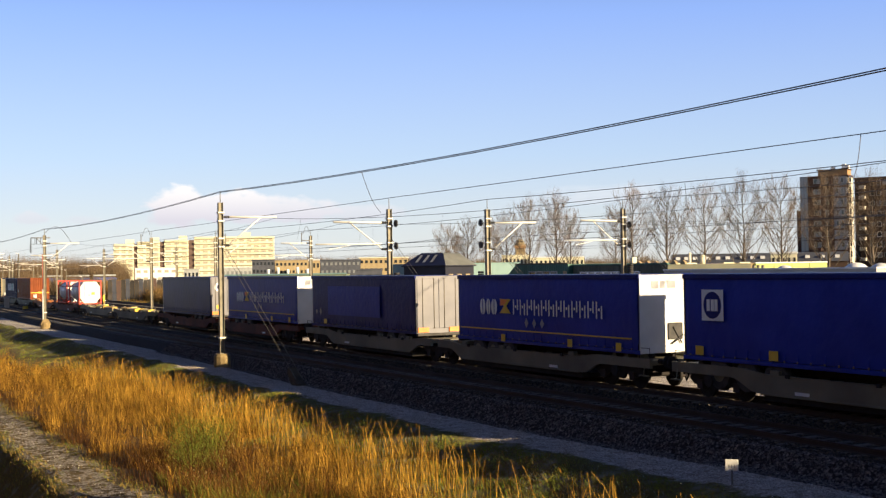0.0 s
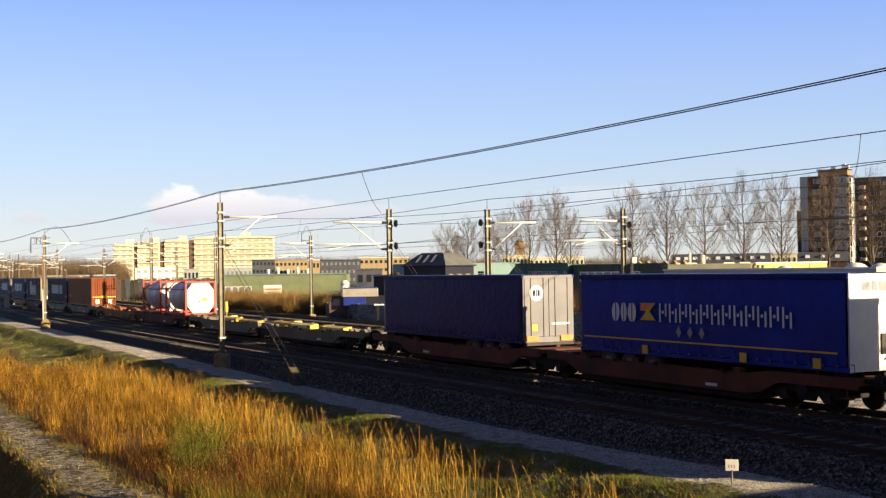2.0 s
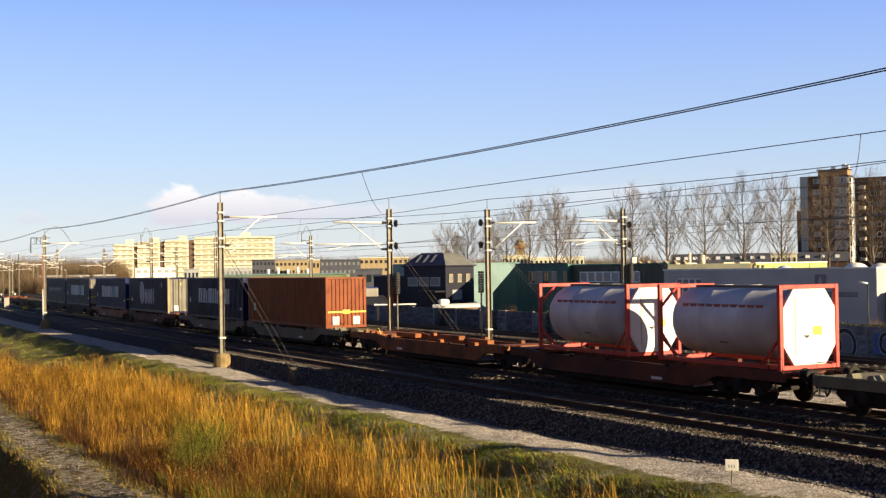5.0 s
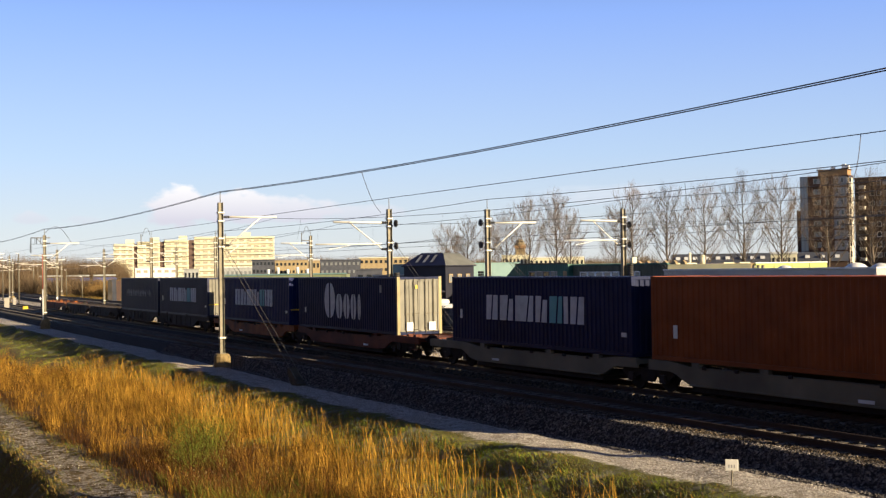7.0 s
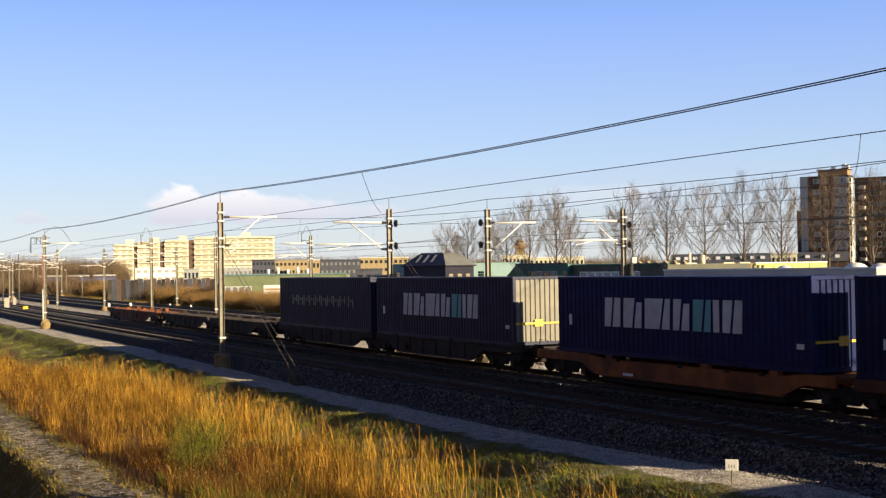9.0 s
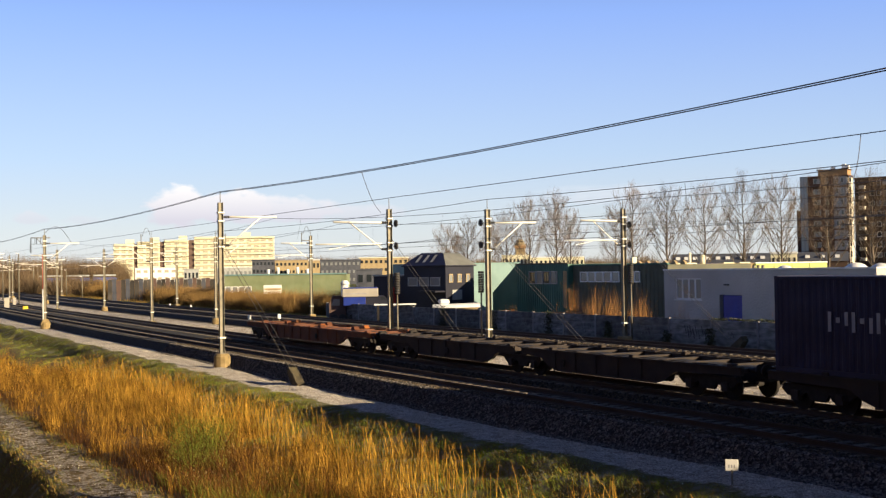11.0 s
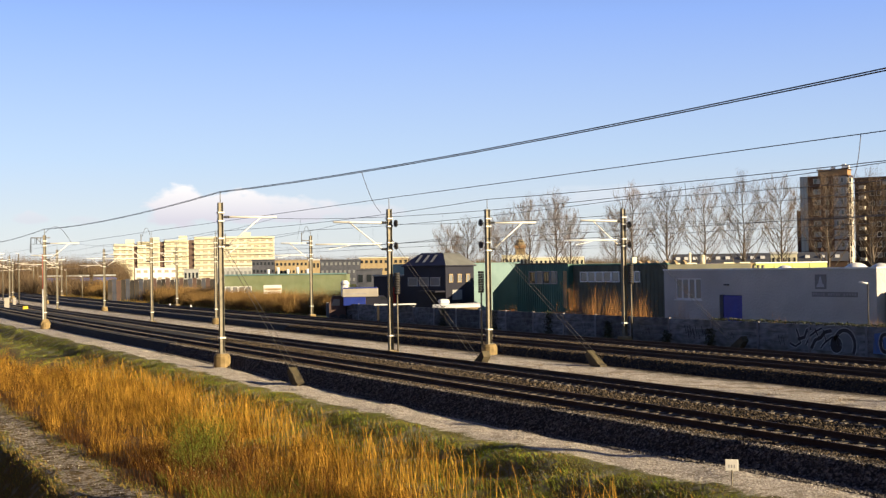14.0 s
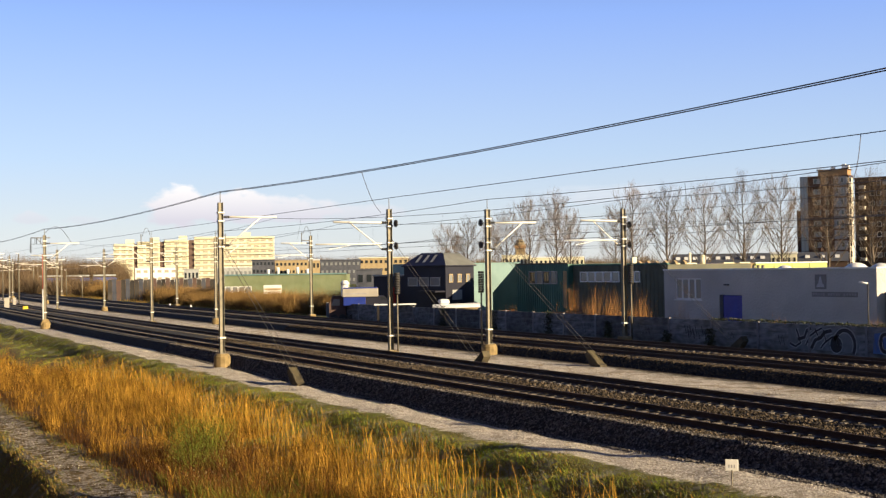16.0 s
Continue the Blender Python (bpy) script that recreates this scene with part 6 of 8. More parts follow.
def hall_white():
    """Long low grey-white hall with a blue door, right behind the wall."""
    X0, X1, Y, zr = -80.37, -58.18, 62.0, 4.0
    ob = thing("industrial_hall", "long low light-grey rendered hall with a blue door", "building", at=(0, Y, 0))
    g = Geo()
    wx0, wx1, wz0, wz1 = -78.91, -75.78, 1.74, 3.38
    dx0, dx1, dz1 = -73.66, -71.12, 2.15
    # front wall with its openings
    us, zs = [X0, wx0, wx1, dx0, dx1, X1], sorted([-0.8, wz0, wz1, dz1, zr])
    win = [(1, j) for j in range(4) if wz0 - 0.01 <= zs[j] and zs[j + 1] <= wz1 + 0.01]
    door = [(3, j) for j in range(4) if zs[j + 1] <= dz1 + 0.01]
    part("front_wall", g.pierced(us, zs, set(win + door), 0, 0.3), M_GREYWALL, ob)
    part("side_wall", Geo().box(X0, X0 + 0.3, 0.304, 13, -0.8, zr), M_GREYWALL, ob)
    part("side_wall", Geo().box(X1 - 0.3, X1, 0.304, 13, -0.8, zr), M_GREYWALL, ob)
    part("back_wall", Geo().box(X0 + 0.304, X1 - 0.304, 12.7, 13, -0.8, zr), M_GREYWALL, ob)
    part("roof", Geo().box(X0 + 0.2, X1 - 0.2, 0.2, 12.8, zr - 0.25, zr - 0.05), M_SLATE, ob)
    g = Geo()
    g.box(X0 - 0.08, X1 + 0.08, -0.08, 0.36, zr, zr + 0.12, 0.02)
    g.box(X1 - 0.3, X1 + 0.08, 0.36, 13.1, zr, zr + 0.12, 0.02)
    part("coping", g, M_WHITE, ob, "white roof coping")
    n = 4
    for k in range(n):
        w = (wx1 - wx0) / n
        pane(ob, wx0 + k * w, 0.12, wz0, w, wz1 - wz0, M_PALEGLASS, M_WHITE)
    part("window_sill", Geo().box(wx0 - 0.1, wx1 + 0.1, -0.1, 0.12, wz0 - 0.1, wz0, 0.01), M_WHITE, ob)
    part("door", Geo().box(dx0 + 0.35, dx1, 0.10, 0.16, -0.8, dz1 - 0.05), M_BLUEDOOR, ob, "blue roller door")
    g = Geo()
    for k in range(7):
        g.box(dx0 + 0.36, dx1 - 0.02, 0.08, 0.10, -0.7 + 0.42 * k, -0.7 + 0.42 * k + 0.03)
    part("door_rib", g, M_BLUEDOOR, ob)
    part("door_reveal", Geo().box(dx0, dx0 + 0.33, 0.05, 0.25, -0.8, dz1), M_SLATE, ob)
    sx0, sx1 = -63.66, -62.60
    part("sign_board", Geo().box(sx0, sx1, -0.04, 0.0, 2.64, 3.65, 0.01), M_SIGN, ob, "square grey sign board")
    xm = (sx0 + sx1) / 2
    part("sign_shape", Geo().prism([(xm - 0.36, 2.78), (xm + 0.36, 2.78), (xm + 0.30, 2.98), (xm + 0.2, 2.98), (xm + 0.06, 3.5), (xm - 0.06, 3.5), (xm - 0.2, 2.98), (xm - 0.30, 2.98)], "y", -0.05, -0.041), M_SIGNPALE, ob)
    lx0, lx1 = -63.98, -59.82
    part("sign_strip", Geo().box(lx0, lx1, -0.03, 0.0, 2.12, 2.46), M_SIGN, ob, "long grey-brown sign strip")
    g = Geo()
    for k, (a, b) in enumerate(even(lx0 + 0.1, lx1 - 0.1, 17, 0.08)):
        if k % 6 != 5:
            g.box(a, b, -0.045, -0.031, 2.21, 2.37)
    part("sign_bars", g, M_SIGNBAR, ob, "row of plain pale bars")
    for bx, by, r in ((-70.0, 3.2, 0.6), (-66.2, 6.5, 0.6), (-62.8, 3.0, 0.8), (-60.6, 3.0, 0.7), (-60.0, 6.0, 0.75)):
        vs, m, k = [], 12, 4
        for j in range(k + 1):
            t = j / k * math.pi / 2
            for i in range(m):
                a = 2 * math.pi * i / m
                vs.append((bx + r * math.cos(t) * math.cos(a), by + r * math.cos(t) * math.sin(a), zr - 0.05 + 0.6 * r * math.sin(t)))
        fs = [(j * m + i, j * m + (i + 1) % m, (j + 1) * m + (i + 1) % m, (j + 1) * m + i) for j in range(k) for i in range(m)]
        part("skylight_dome", Geo().add(vs, fs, True), M_WHITE, ob, "white skylight dome")
    g = Geo()
    for k in range(3):
        g.tube((-72.6 + k * 0.5, 2.5, zr - 0.1), (-72.6 + k * 0.5, 2.5, zr + 0.35), 0.12, sides=8)
    part("roof_vent", g, M_GALV, ob)
    part("wall_lamp", Geo().box(-72.9, -72.5, -0.25, 0.0, 2.85, 2.95, 0.02), M_DARK, ob)

    ob = thing("lean_to", "low dark slate-blue lean-to beside the grey hall", "building", at=(-58.0, Y + 0.6, 0))
    part("wall", Geo().box(0, 7, 0, 6, -0.8, 2.35), M_NAVYWALL, ob)
    part("roof", Geo().prism([(-0.1, 2.35), (6.2, 2.35), (6.2, 2.6), (-0.1, 2.45)], "x", -0.02, 7.1), M_SLATE, ob)

    # sun-lit side walls of the sheds behind
    for k, (y0, y1, z1, mat, lab) in enumerate((((65.5), 75.6, 4.42, M_OLDTAN, "low tan brick shed behind the hall"), (75.9, 84.5, 4.48, M_LIME, "low lime-green clad shed behind the hall"))):
        sh = thing("shed", lab, "building", at=(-85.2, 0, 0))
        part("wall", Geo().box(-8, 0, y0, y1, -0.8, z1), mat, sh)
        part("coping", Geo().box(-8.1, 0.06, y0 - 0.04, y1 + 0.04, z1, z1 + 0.1, 0.02), M_WHITE if k else M_OLDTAN, sh)
        g = Geo()
        for q in range(4):
            g.box(-0.0, 0.05, y0 + (y1 - y0) * q / 4, y0 + (y1 - y0) * q / 4 + 0.12, 3.4, z1)
        part("pilaster", g, mat, sh)
        if k == 0:
            for y, rr, hh in ((69.0, 0.13, 0.95), (70.4, 0.24, 0.75)):
                part("roof_vent", Geo().tube((-0.6, y, z1), (-0.6, y, z1 + hh), rr, sides=10).tube((-0.6, y, z1 + hh), (-0.6, y, z1 + hh + 0.15), rr * 1.25, rr * 0.6, sides=10), M_CREAMWALL, sh, "pale roof vent")
            for y in (66.5, 68.0, 72.2, 74.0):
                part("capping", Geo().box(-0.5, 0.1, y, y + 1.2, z1 + 0.1, z1 + 0.2), M_CREAMWALL, sh)


def hall_green():
    """Dark green shed with a slanting end, olive extension and pale windows."""
    Y = 64.0
    xl, xr = -111.72, -97.46
    zt = 4.70
    ob = thing("industrial_hall", "dark green clad shed with a slanting end", "building", at=(0, Y, 0))
    xk = -106.92
    prof = [(xl, -0.8), (xl, 1.90), (xk, zt), (xr, zt), (xr, -0.8)]
    part("wall", Geo().prism(prof, "y", 0, 9), M_GREENHALL, ob)
    part("roof_edge", Geo().box(xk, xr, -0.1, 0.15, zt, zt + 0.14, 0.02), M_OLIVE, ob)
    g = Geo()
    for k in range(24):
        x = xk + (xr - xk) * (k + 0.5) / 24
        g.box(x - 0.04, x + 0.04, -0.03, 0.0, -0.8, zt)
    part("cladding_rib", g, M_GREENHALL, ob)
    for k in range(4):
        w = (-99.21 - -104.43) / 4
        pane(ob, -104.43 + k * w, 0.0, 2.81, w * 0.94, 1.25, M_PALEGLASS if k % 2 else M_GLASS, M_GREYROOF)
    ob = thing("industrial_hall", "olive-brown shed with pale window strips", "building", at=(0, Y + 0.5, 0))
    x0, x1 = -97.36, -83.11
    zt = 4.50
    part("wall", Geo().box(x0, x1, 0, 9, -0.8, zt), M_OLIVE, ob)
    part("roof_edge", Geo().box(x0 - 0.05, x1 + 0.05, -0.1, 0.15, zt, zt + 0.16, 0.02), M_GREENHALL, ob)
    g = Geo()
    for k in range(26):
        x = x0 + (x1 - x0) * (k + 0.5) / 26
        g.box(x - 0.04, x + 0.04, -0.03, 0.0, -0.8, zt)
    part("cladding_rib", g, M_OLIVE, ob)
    part("board", Geo().box(-98.23, -97.65, -0.56, -0.5, 0.59, 4.05), M_TANWALL, ob)
    for a, b, n in ((-96.13, -89.87, 5), (-88.52, -86.88, 2)):
        w = (b - a) / n
        for k in range(n):
            pane(ob, a + k * w, -0.01, 3.00, w * 0.96, 3.97 - 3.00, M_PALEGLASS, M_WHITE)
    part("chimney_box", Geo().box(-91.1, -90.75, 2, 2.5, zt, 5.2, 0.03), M_CREAMWALL, ob, "white roof ventilation box")
    for k in range(6):
        x = -90.3 + k * 1.25
        g = Geo().prism([(x, zt), (x + 0.78, zt), (x + 0.66, zt + 0.20), (x + 0.4, zt + 0.36), (x + 0.15, zt + 0.22)], "y", 2.0, 2.25)
        part("roof_cowl", g, M_TANWALL, ob, "curved tan roof cowl")
    # mint gable to the left, facing the sun
    ob = thing("industrial_hall", "mint-green clad shed facing the sun", "building", at=(0, 0, 0))
    ya, yb, xf = 60.5, 72.0, -119.5
    part("wall", Geo().box(xf - 10, xf, ya, yb, -0.8, 4.93), M_MINT, ob)
    part("roof_edge", Geo().box(xf - 10, xf + 0.08, ya - 0.05, yb, 4.93, 5.05), M_MINT, ob)


def dark_house():
    """Workshop house seen on its corner: the front in shade, the side wall in the low sun."""
    r, turn = 124.0, -40.0
    ob = placed("house", "dark navy clad workshop house with a blue solar roof", "house", 27.64, r, turn=turn)
    whole = width(25.67, 28.99, r)
    L, D = whole * 0.595 / math.cos(radians(turn)), whole * 0.405 / -math.sin(radians(turn))
    ze, zr = 4.80, 6.08
    part("wall", Geo().box(-L, 0, 0, D, -0.8, ze), M_NAVYWALL, ob)
    i, o = 1.7, 0.2
    A, B, C, E = (-L - o, -o, ze), (o, -o, ze), (o, D + o, ze), (-L - o, D + o, ze)
    F, G, H, K = (-L + 0.9, i, zr), (-i, i, zr), (-i, D - 0.4, zr), (-L + 0.9, D - 0.4, zr)
    part("roof", Geo().add([A, B, G, F, K, E], [(0, 1, 2, 3), (0, 3, 4, 5)]), M_SOLAR, ob, "steep blue solar roof")
    part("grey_roof", Geo().add([B, C, H, G, E, K, F], [(0, 1, 2, 3), (1, 4, 5, 2), (3, 2, 5, 6)]), M_MIDROOF, ob, "grey sheet roof")
    part("eaves", Geo().box(-L - o, o, -o, D + o, ze - 0.12, ze - 0.004), M_NAVYWALL, ob)
    for k in range(3):
        a = -L + 0.9 + (L - 2.6) * (0.06 + 0.33 * k)
        g = Geo()
        for t0, t1 in ((0.22, 0.80),):
            p = [(a + 0.35 * (1 - t) + dx, -o + (i + o) * t, ze + (zr - ze) * t + 0.05) for t, dx in ((t0, 0), (t0, 0.34), (t1, 0.34), (t1, 0))]
            g.add(p, [(0, 1, 2, 3)])
        part("roof_light", g, M_GREYROOF, ob)
    for k in range(3):
        pane(ob, -L + L * (0.10 + 0.27 * k), -0.02, 2.70, L * 0.235, 0.9, M_PALEGLASS, M_GREYROOF)
    for k in range(3):
        q = pane(ob, 0.02, D * (0.10 + 0.30 * k), 3.05, D * 0.14, 0.85, M_PALEGLASS, M_TANWALL)
        q.rotation_euler.z = math.pi / 2
    part("garage_door", Geo().box(0.0, 0.05, D * 0.22, D * 0.56, 1.30, 2.30), M_GREYROOF, ob, "pale garage door")
    part("porch", Geo().box(-L * 0.45, -0.05, -1.6, -0.05, 2.10, 2.25), M_NAVYWALL, ob)
    part("annex", Geo().box(-L - 4.4, -L - 0.02, 0.1, 4, -0.8, 3.75), M_NAVYWALL, ob)
    part("annex_roof", Geo().box(-L - 4.5, -L - 0.02, 0.0, 4.1, 3.75, 3.9), M_GREYROOF, ob)
    part("red_panel", Geo().box(-L - 2.0, -L - 1.3, -0.3, 0.1, -0.8, 2.60), M_VANRED, ob)

def yard_things():
    # white boat on the yard, lit by the sun
    r = 112.0
    ob = placed("boat", "white covered boat standing behind the wall", "boat", 28.08, r, turn=8)
    z = 0.79
    L = width(26.98, 29.12, r)
    n, m = 12, 7
    vs = []
    for i in range(n + 1):
        u = i / n
        hw = 1.15 * math.sin(math.pi * min(0.5, 0.12 + u * 0.75)) * (1 - 0.5 * max(0, 0.15 - u) / 0.15)
        for j in range(m):
            a = math.pi * j / (m - 1)
            vs.append((-L / 2 + u * L, -hw * math.cos(a), z + 0.14 + (0.30 + 0.10 * u) * math.sin(a) ** 0.6))
    fs = [(i * m + j, (i + 1) * m + j, (i + 1) * m + j + 1, i * m + j + 1) for i in range(n) for j in range(m - 1)]
    part("cover", Geo().add(vs, fs, True), M_WHITE, ob, "taut white cover")
    part("cabin", Geo().box(-L / 2 + 0.55, -L / 2 + 1.5, -0.5, 0.5, z + 0.45, z + 0.9, 0.2), M_WHITE, ob)
    part("hull", Geo().prism([(-L / 2 + 0.2, z + 0.15), (L / 2 - 0.1, z + 0.15), (L / 2 - 0.8, z - 0.6), (-L / 2 + 0.5, z - 0.6)], "y", -0.9, 0.9), M_TANWALL, ob, "weathered hull")
    for x in (-1.4, 1.4):
        part("trestle", Geo().tube((x, 0, -0.7), (x, 0, z - 0.5), 0.12, sides=6), M_GALV, ob)
    for (pa, pb, py, rr, mat, name, lab) in ((660, 735, 534, 111, M_WHITE, "pontoon", "low pale flat deck behind the wall"), (870, 900, 549, 112, M_ORBRICK, "plank_stack", "stack of tan planks behind the wall"), (955, 1028, 553, 108, M_ORBRICK, "plank_stack", "long low stack of reddish planks")):
        b0, b1 = TURN + math.degrees(math.atan((pa - 784) / 2190.5)), TURN + math.degrees(math.atan((pb - 784) / 2190.5))
        ob = placed(name, lab, "planks", (b0 + b1) / 2, rr)
        w = width(b0, b1, rr)
        zt = 4.4 - (py - 474) / 2190 * rr
        for k in range(3):
            part("plank", Geo().box(-w / 2, w / 2, 0.3 * k, 0.3 * k + 0.26, zt - 0.12, zt, 0.02), mat, ob)
        for x in (-w * 0.4, w * 0.4):
            part("trestle", Geo().box(x - 0.1, x + 0.1, 0.1, 0.8, -0.75, zt - 0.12), M_BOGIE, ob)
    # box van and trucks
    r = 122.0
    ob = placed("box_van", "white and blue box van parked in the yard", "van", 23.72, r)
    w = width(22.91, 24.55, r)
    z0, z1, z2 = 1.25, 1.80, 2.52
    part("box", Geo().box(-w / 2 - 0.1, w / 2 - 0.05, -0.06, 2.36, z1, z2 + 0.1, 0.05), M_BOXCREAM, ob, "cream box body")
    part("stripe", Geo().box(-w / 2 + 0.1, w / 2 - 1.2, -0.07, -0.061, z1 + 0.28, z1 + 0.36), M_FADED, ob)
    part("skirt", Geo().box(-w / 2, w / 2 - 1.3, 0.02, 2.28, z0 - 0.3, z1 - 0.02, 0.04), M_VANBLUE, ob, "blue lower body")
    cab = part("cab", Geo().prism([(w / 2 - 1.25, z0 - 0.5), (w / 2 + 0.9, z0 - 0.5), (w / 2 + 0.85, z0 + 0.25), (w / 2 + 0.5, z1 + 0.1), (w / 2 - 1.25, z1 - 0.04)], "y", 0.1, 2.2), M_NAVYWALL, ob, "dark blue cab")
    part("windscreen", Geo().prism([(w / 2 + 0.20, z0 + 0.25), (w / 2 + 0.75, z0 + 0.25), (w / 2 + 0.45, z1), (w / 2 + 0.20, z1)], "y", 0.08, 0.10), M_GLASS, cab)
    for x in (-w / 2 + 0.9, w / 2):
        part("wheel", Geo().tube((x, 0.0, -0.3), (x, 0.25, -0.3), 0.42, sides=14), M_DARK, ob)
    part("roof_edge", Geo().box(-w / 2, w / 2 - 0.1, 0.1, 2.2, z2 + 0.1, z2 + 0.2, 0.03), M_VANBLUE, ob)
    ob = placed("lorry", "brown lorry parked beside the box van", "lorry", 22.62, 123)
    part("cab", Geo().prism([(-0.8, -0.3), (0.85, -0.3), (0.85, 1.5), (0.5, 1.9), (-0.45, 1.9), (-0.8, 1.1)], "y", 0, 2.2), M_BROWNSTAIR, ob)
    part("window", Geo().prism([(-0.6, 0.95), (0.25, 0.95), (0.25, 1.6), (-0.35, 1.6)], "y", -0.01, 0.0), M_PALEGLASS, ob)
    for x in (-0.3, 0.5):
        part("wheel", Geo().tube((x, -0.02, -0.3), (x, 0.25, -0.3), 0.4, sides=14), M_DARK, ob)
    ob = placed("silo", "small white silo top on the yard", "silo", 22.98, 141)
    part("drum", Geo().tube((0, 0, -0.7), (0, 0, 2.85), 0.42, sides=16).tube((0, 0, 2.85), (0, 0, 3.3), 0.55, 0.3, sides=16), M_WHITE, ob)


def green_shed():
    r = 190.0
    ob = placed("industrial_hall", "light green clad shed with white doors", "building", 20.27, r, turn=-6)
    w = width(17.46, 23.04, r)
    zt = 3.88
    part("wall", Geo().box(-w / 2, w / 2, 0, 10, -0.8, zt), M_GREENBOX, ob)
    part("roof_edge", Geo().box(-w / 2 - 0.1, w / 2 + 0.1, -0.15, 0.2, zt, zt + 0.2), M_MINT, ob)
    g = Geo()
    for k in range(40):
        x = -w / 2 + w * (k + 0.5) / 40
        g.box(x - 0.02, x + 0.02, -0.012, 0.0, -0.8, zt)
    part("cladding_rib", g, M_GREENBOX, ob)
    for k in range(4):
        pane(ob, -w / 2 + w * (0.01 + 0.055 * k), -0.6, 1.26, w * 0.05, 1.0, M_PALEGLASS, M_WHITE)
    for k in range(5):
        part("roof_vent", Geo().tube((-w * 0.15 + k * 1.5, 1.5, zt), (-w * 0.15 + k * 1.5, 1.5, zt + 0.9 + 0.3 * (k % 2)), 0.22, sides=8), M_WHITE, ob)
    lean = placed("kiosk", "small white shed with barred doors", "building", 19.68, 178)
    w = width(19.27, 20.09, 178)
    part("wall", Geo().box(-w / 2, w / 2, 0, 2, -0.8, 2.50), M_TANKEND, lean)
    for k in range(3):
        part("louvre", Geo().box(-w / 2 + 0.1, w / 2 - 0.1, -0.05, 0, 0.2 + 0.8 * k, 0.45 + 0.8 * k), M_TANWALL, lean)
    fence = placed("fence_screen", "weathered grey-brown fence screen beside the yard", "fence", 14.70, 230, turn=-10)
    w = width(12.60, 17.38, 230)
    for k in range(24):
        x = -w / 2 + w * k / 24
        part("fence_panel", Geo().box(x, x + w / 24 - 0.05, 0, 0.08, -0.7, 3.4 + 0.16 * math.sin(k * 2.1)), (M_FENCE, M_SLATE, M_BROWNSTAIR, M_FENCE)[(k * 7 // 5) % 4], fence)


# ---- town behind ----
def flats(b0, b1, rng, top, storeys, stair_at):
    """Slab of cream flats with balcony bands and window rows."""
    ob = placed("apartment_block", "cream sunlit slab of flats with balcony bands", "apartment block", (b0 + b1) / 2, rng, "slab flats")
    w = width(b0, b1, rng)
    part("wall", Geo().box(-w / 2, w / 2, 0, 12, -1, top), M_CREAMWALL, ob)
    part("roof", Geo().box(-w / 2 - 0.3, w / 2 + 0.3, -0.4, 12.3, top, top + 0.5), M_CREAMWALL, ob)
    h = (top + 0.5) / storeys
    n = max(3, int(w / 4.2))
    for k in range(storeys):
        z = -0.5 + k * h
        part("balcony", Geo().box(-w / 2 + 0.3, w / 2 - 0.3, -1.3, 0.0, z + h * 0.86, z + h * 1.22), M_CREAMWALL, ob)
        for i in range(n):
            x = -w / 2 + w * (i + 0.15) / n
            pane(ob, x, -0.05, z + 0.25, w / n * 0.7, h * 0.58, M_FLATGLASS, M_CREAMWALL)
    part("lift_house", Geo().box(w * 0.1, w * 0.1 + 5, 3, 8, top + 0.5, top + 3.2), M_CREAMWALL, ob)
    if stair_at:
        part("stairwell", Geo().box(w / 2, w / 2 + 3.6 * rng / 760, 0.6, 10, -1, top + 0.6), M_BROWNSTAIR, ob, "dark brown stairwell tower")
    return ob


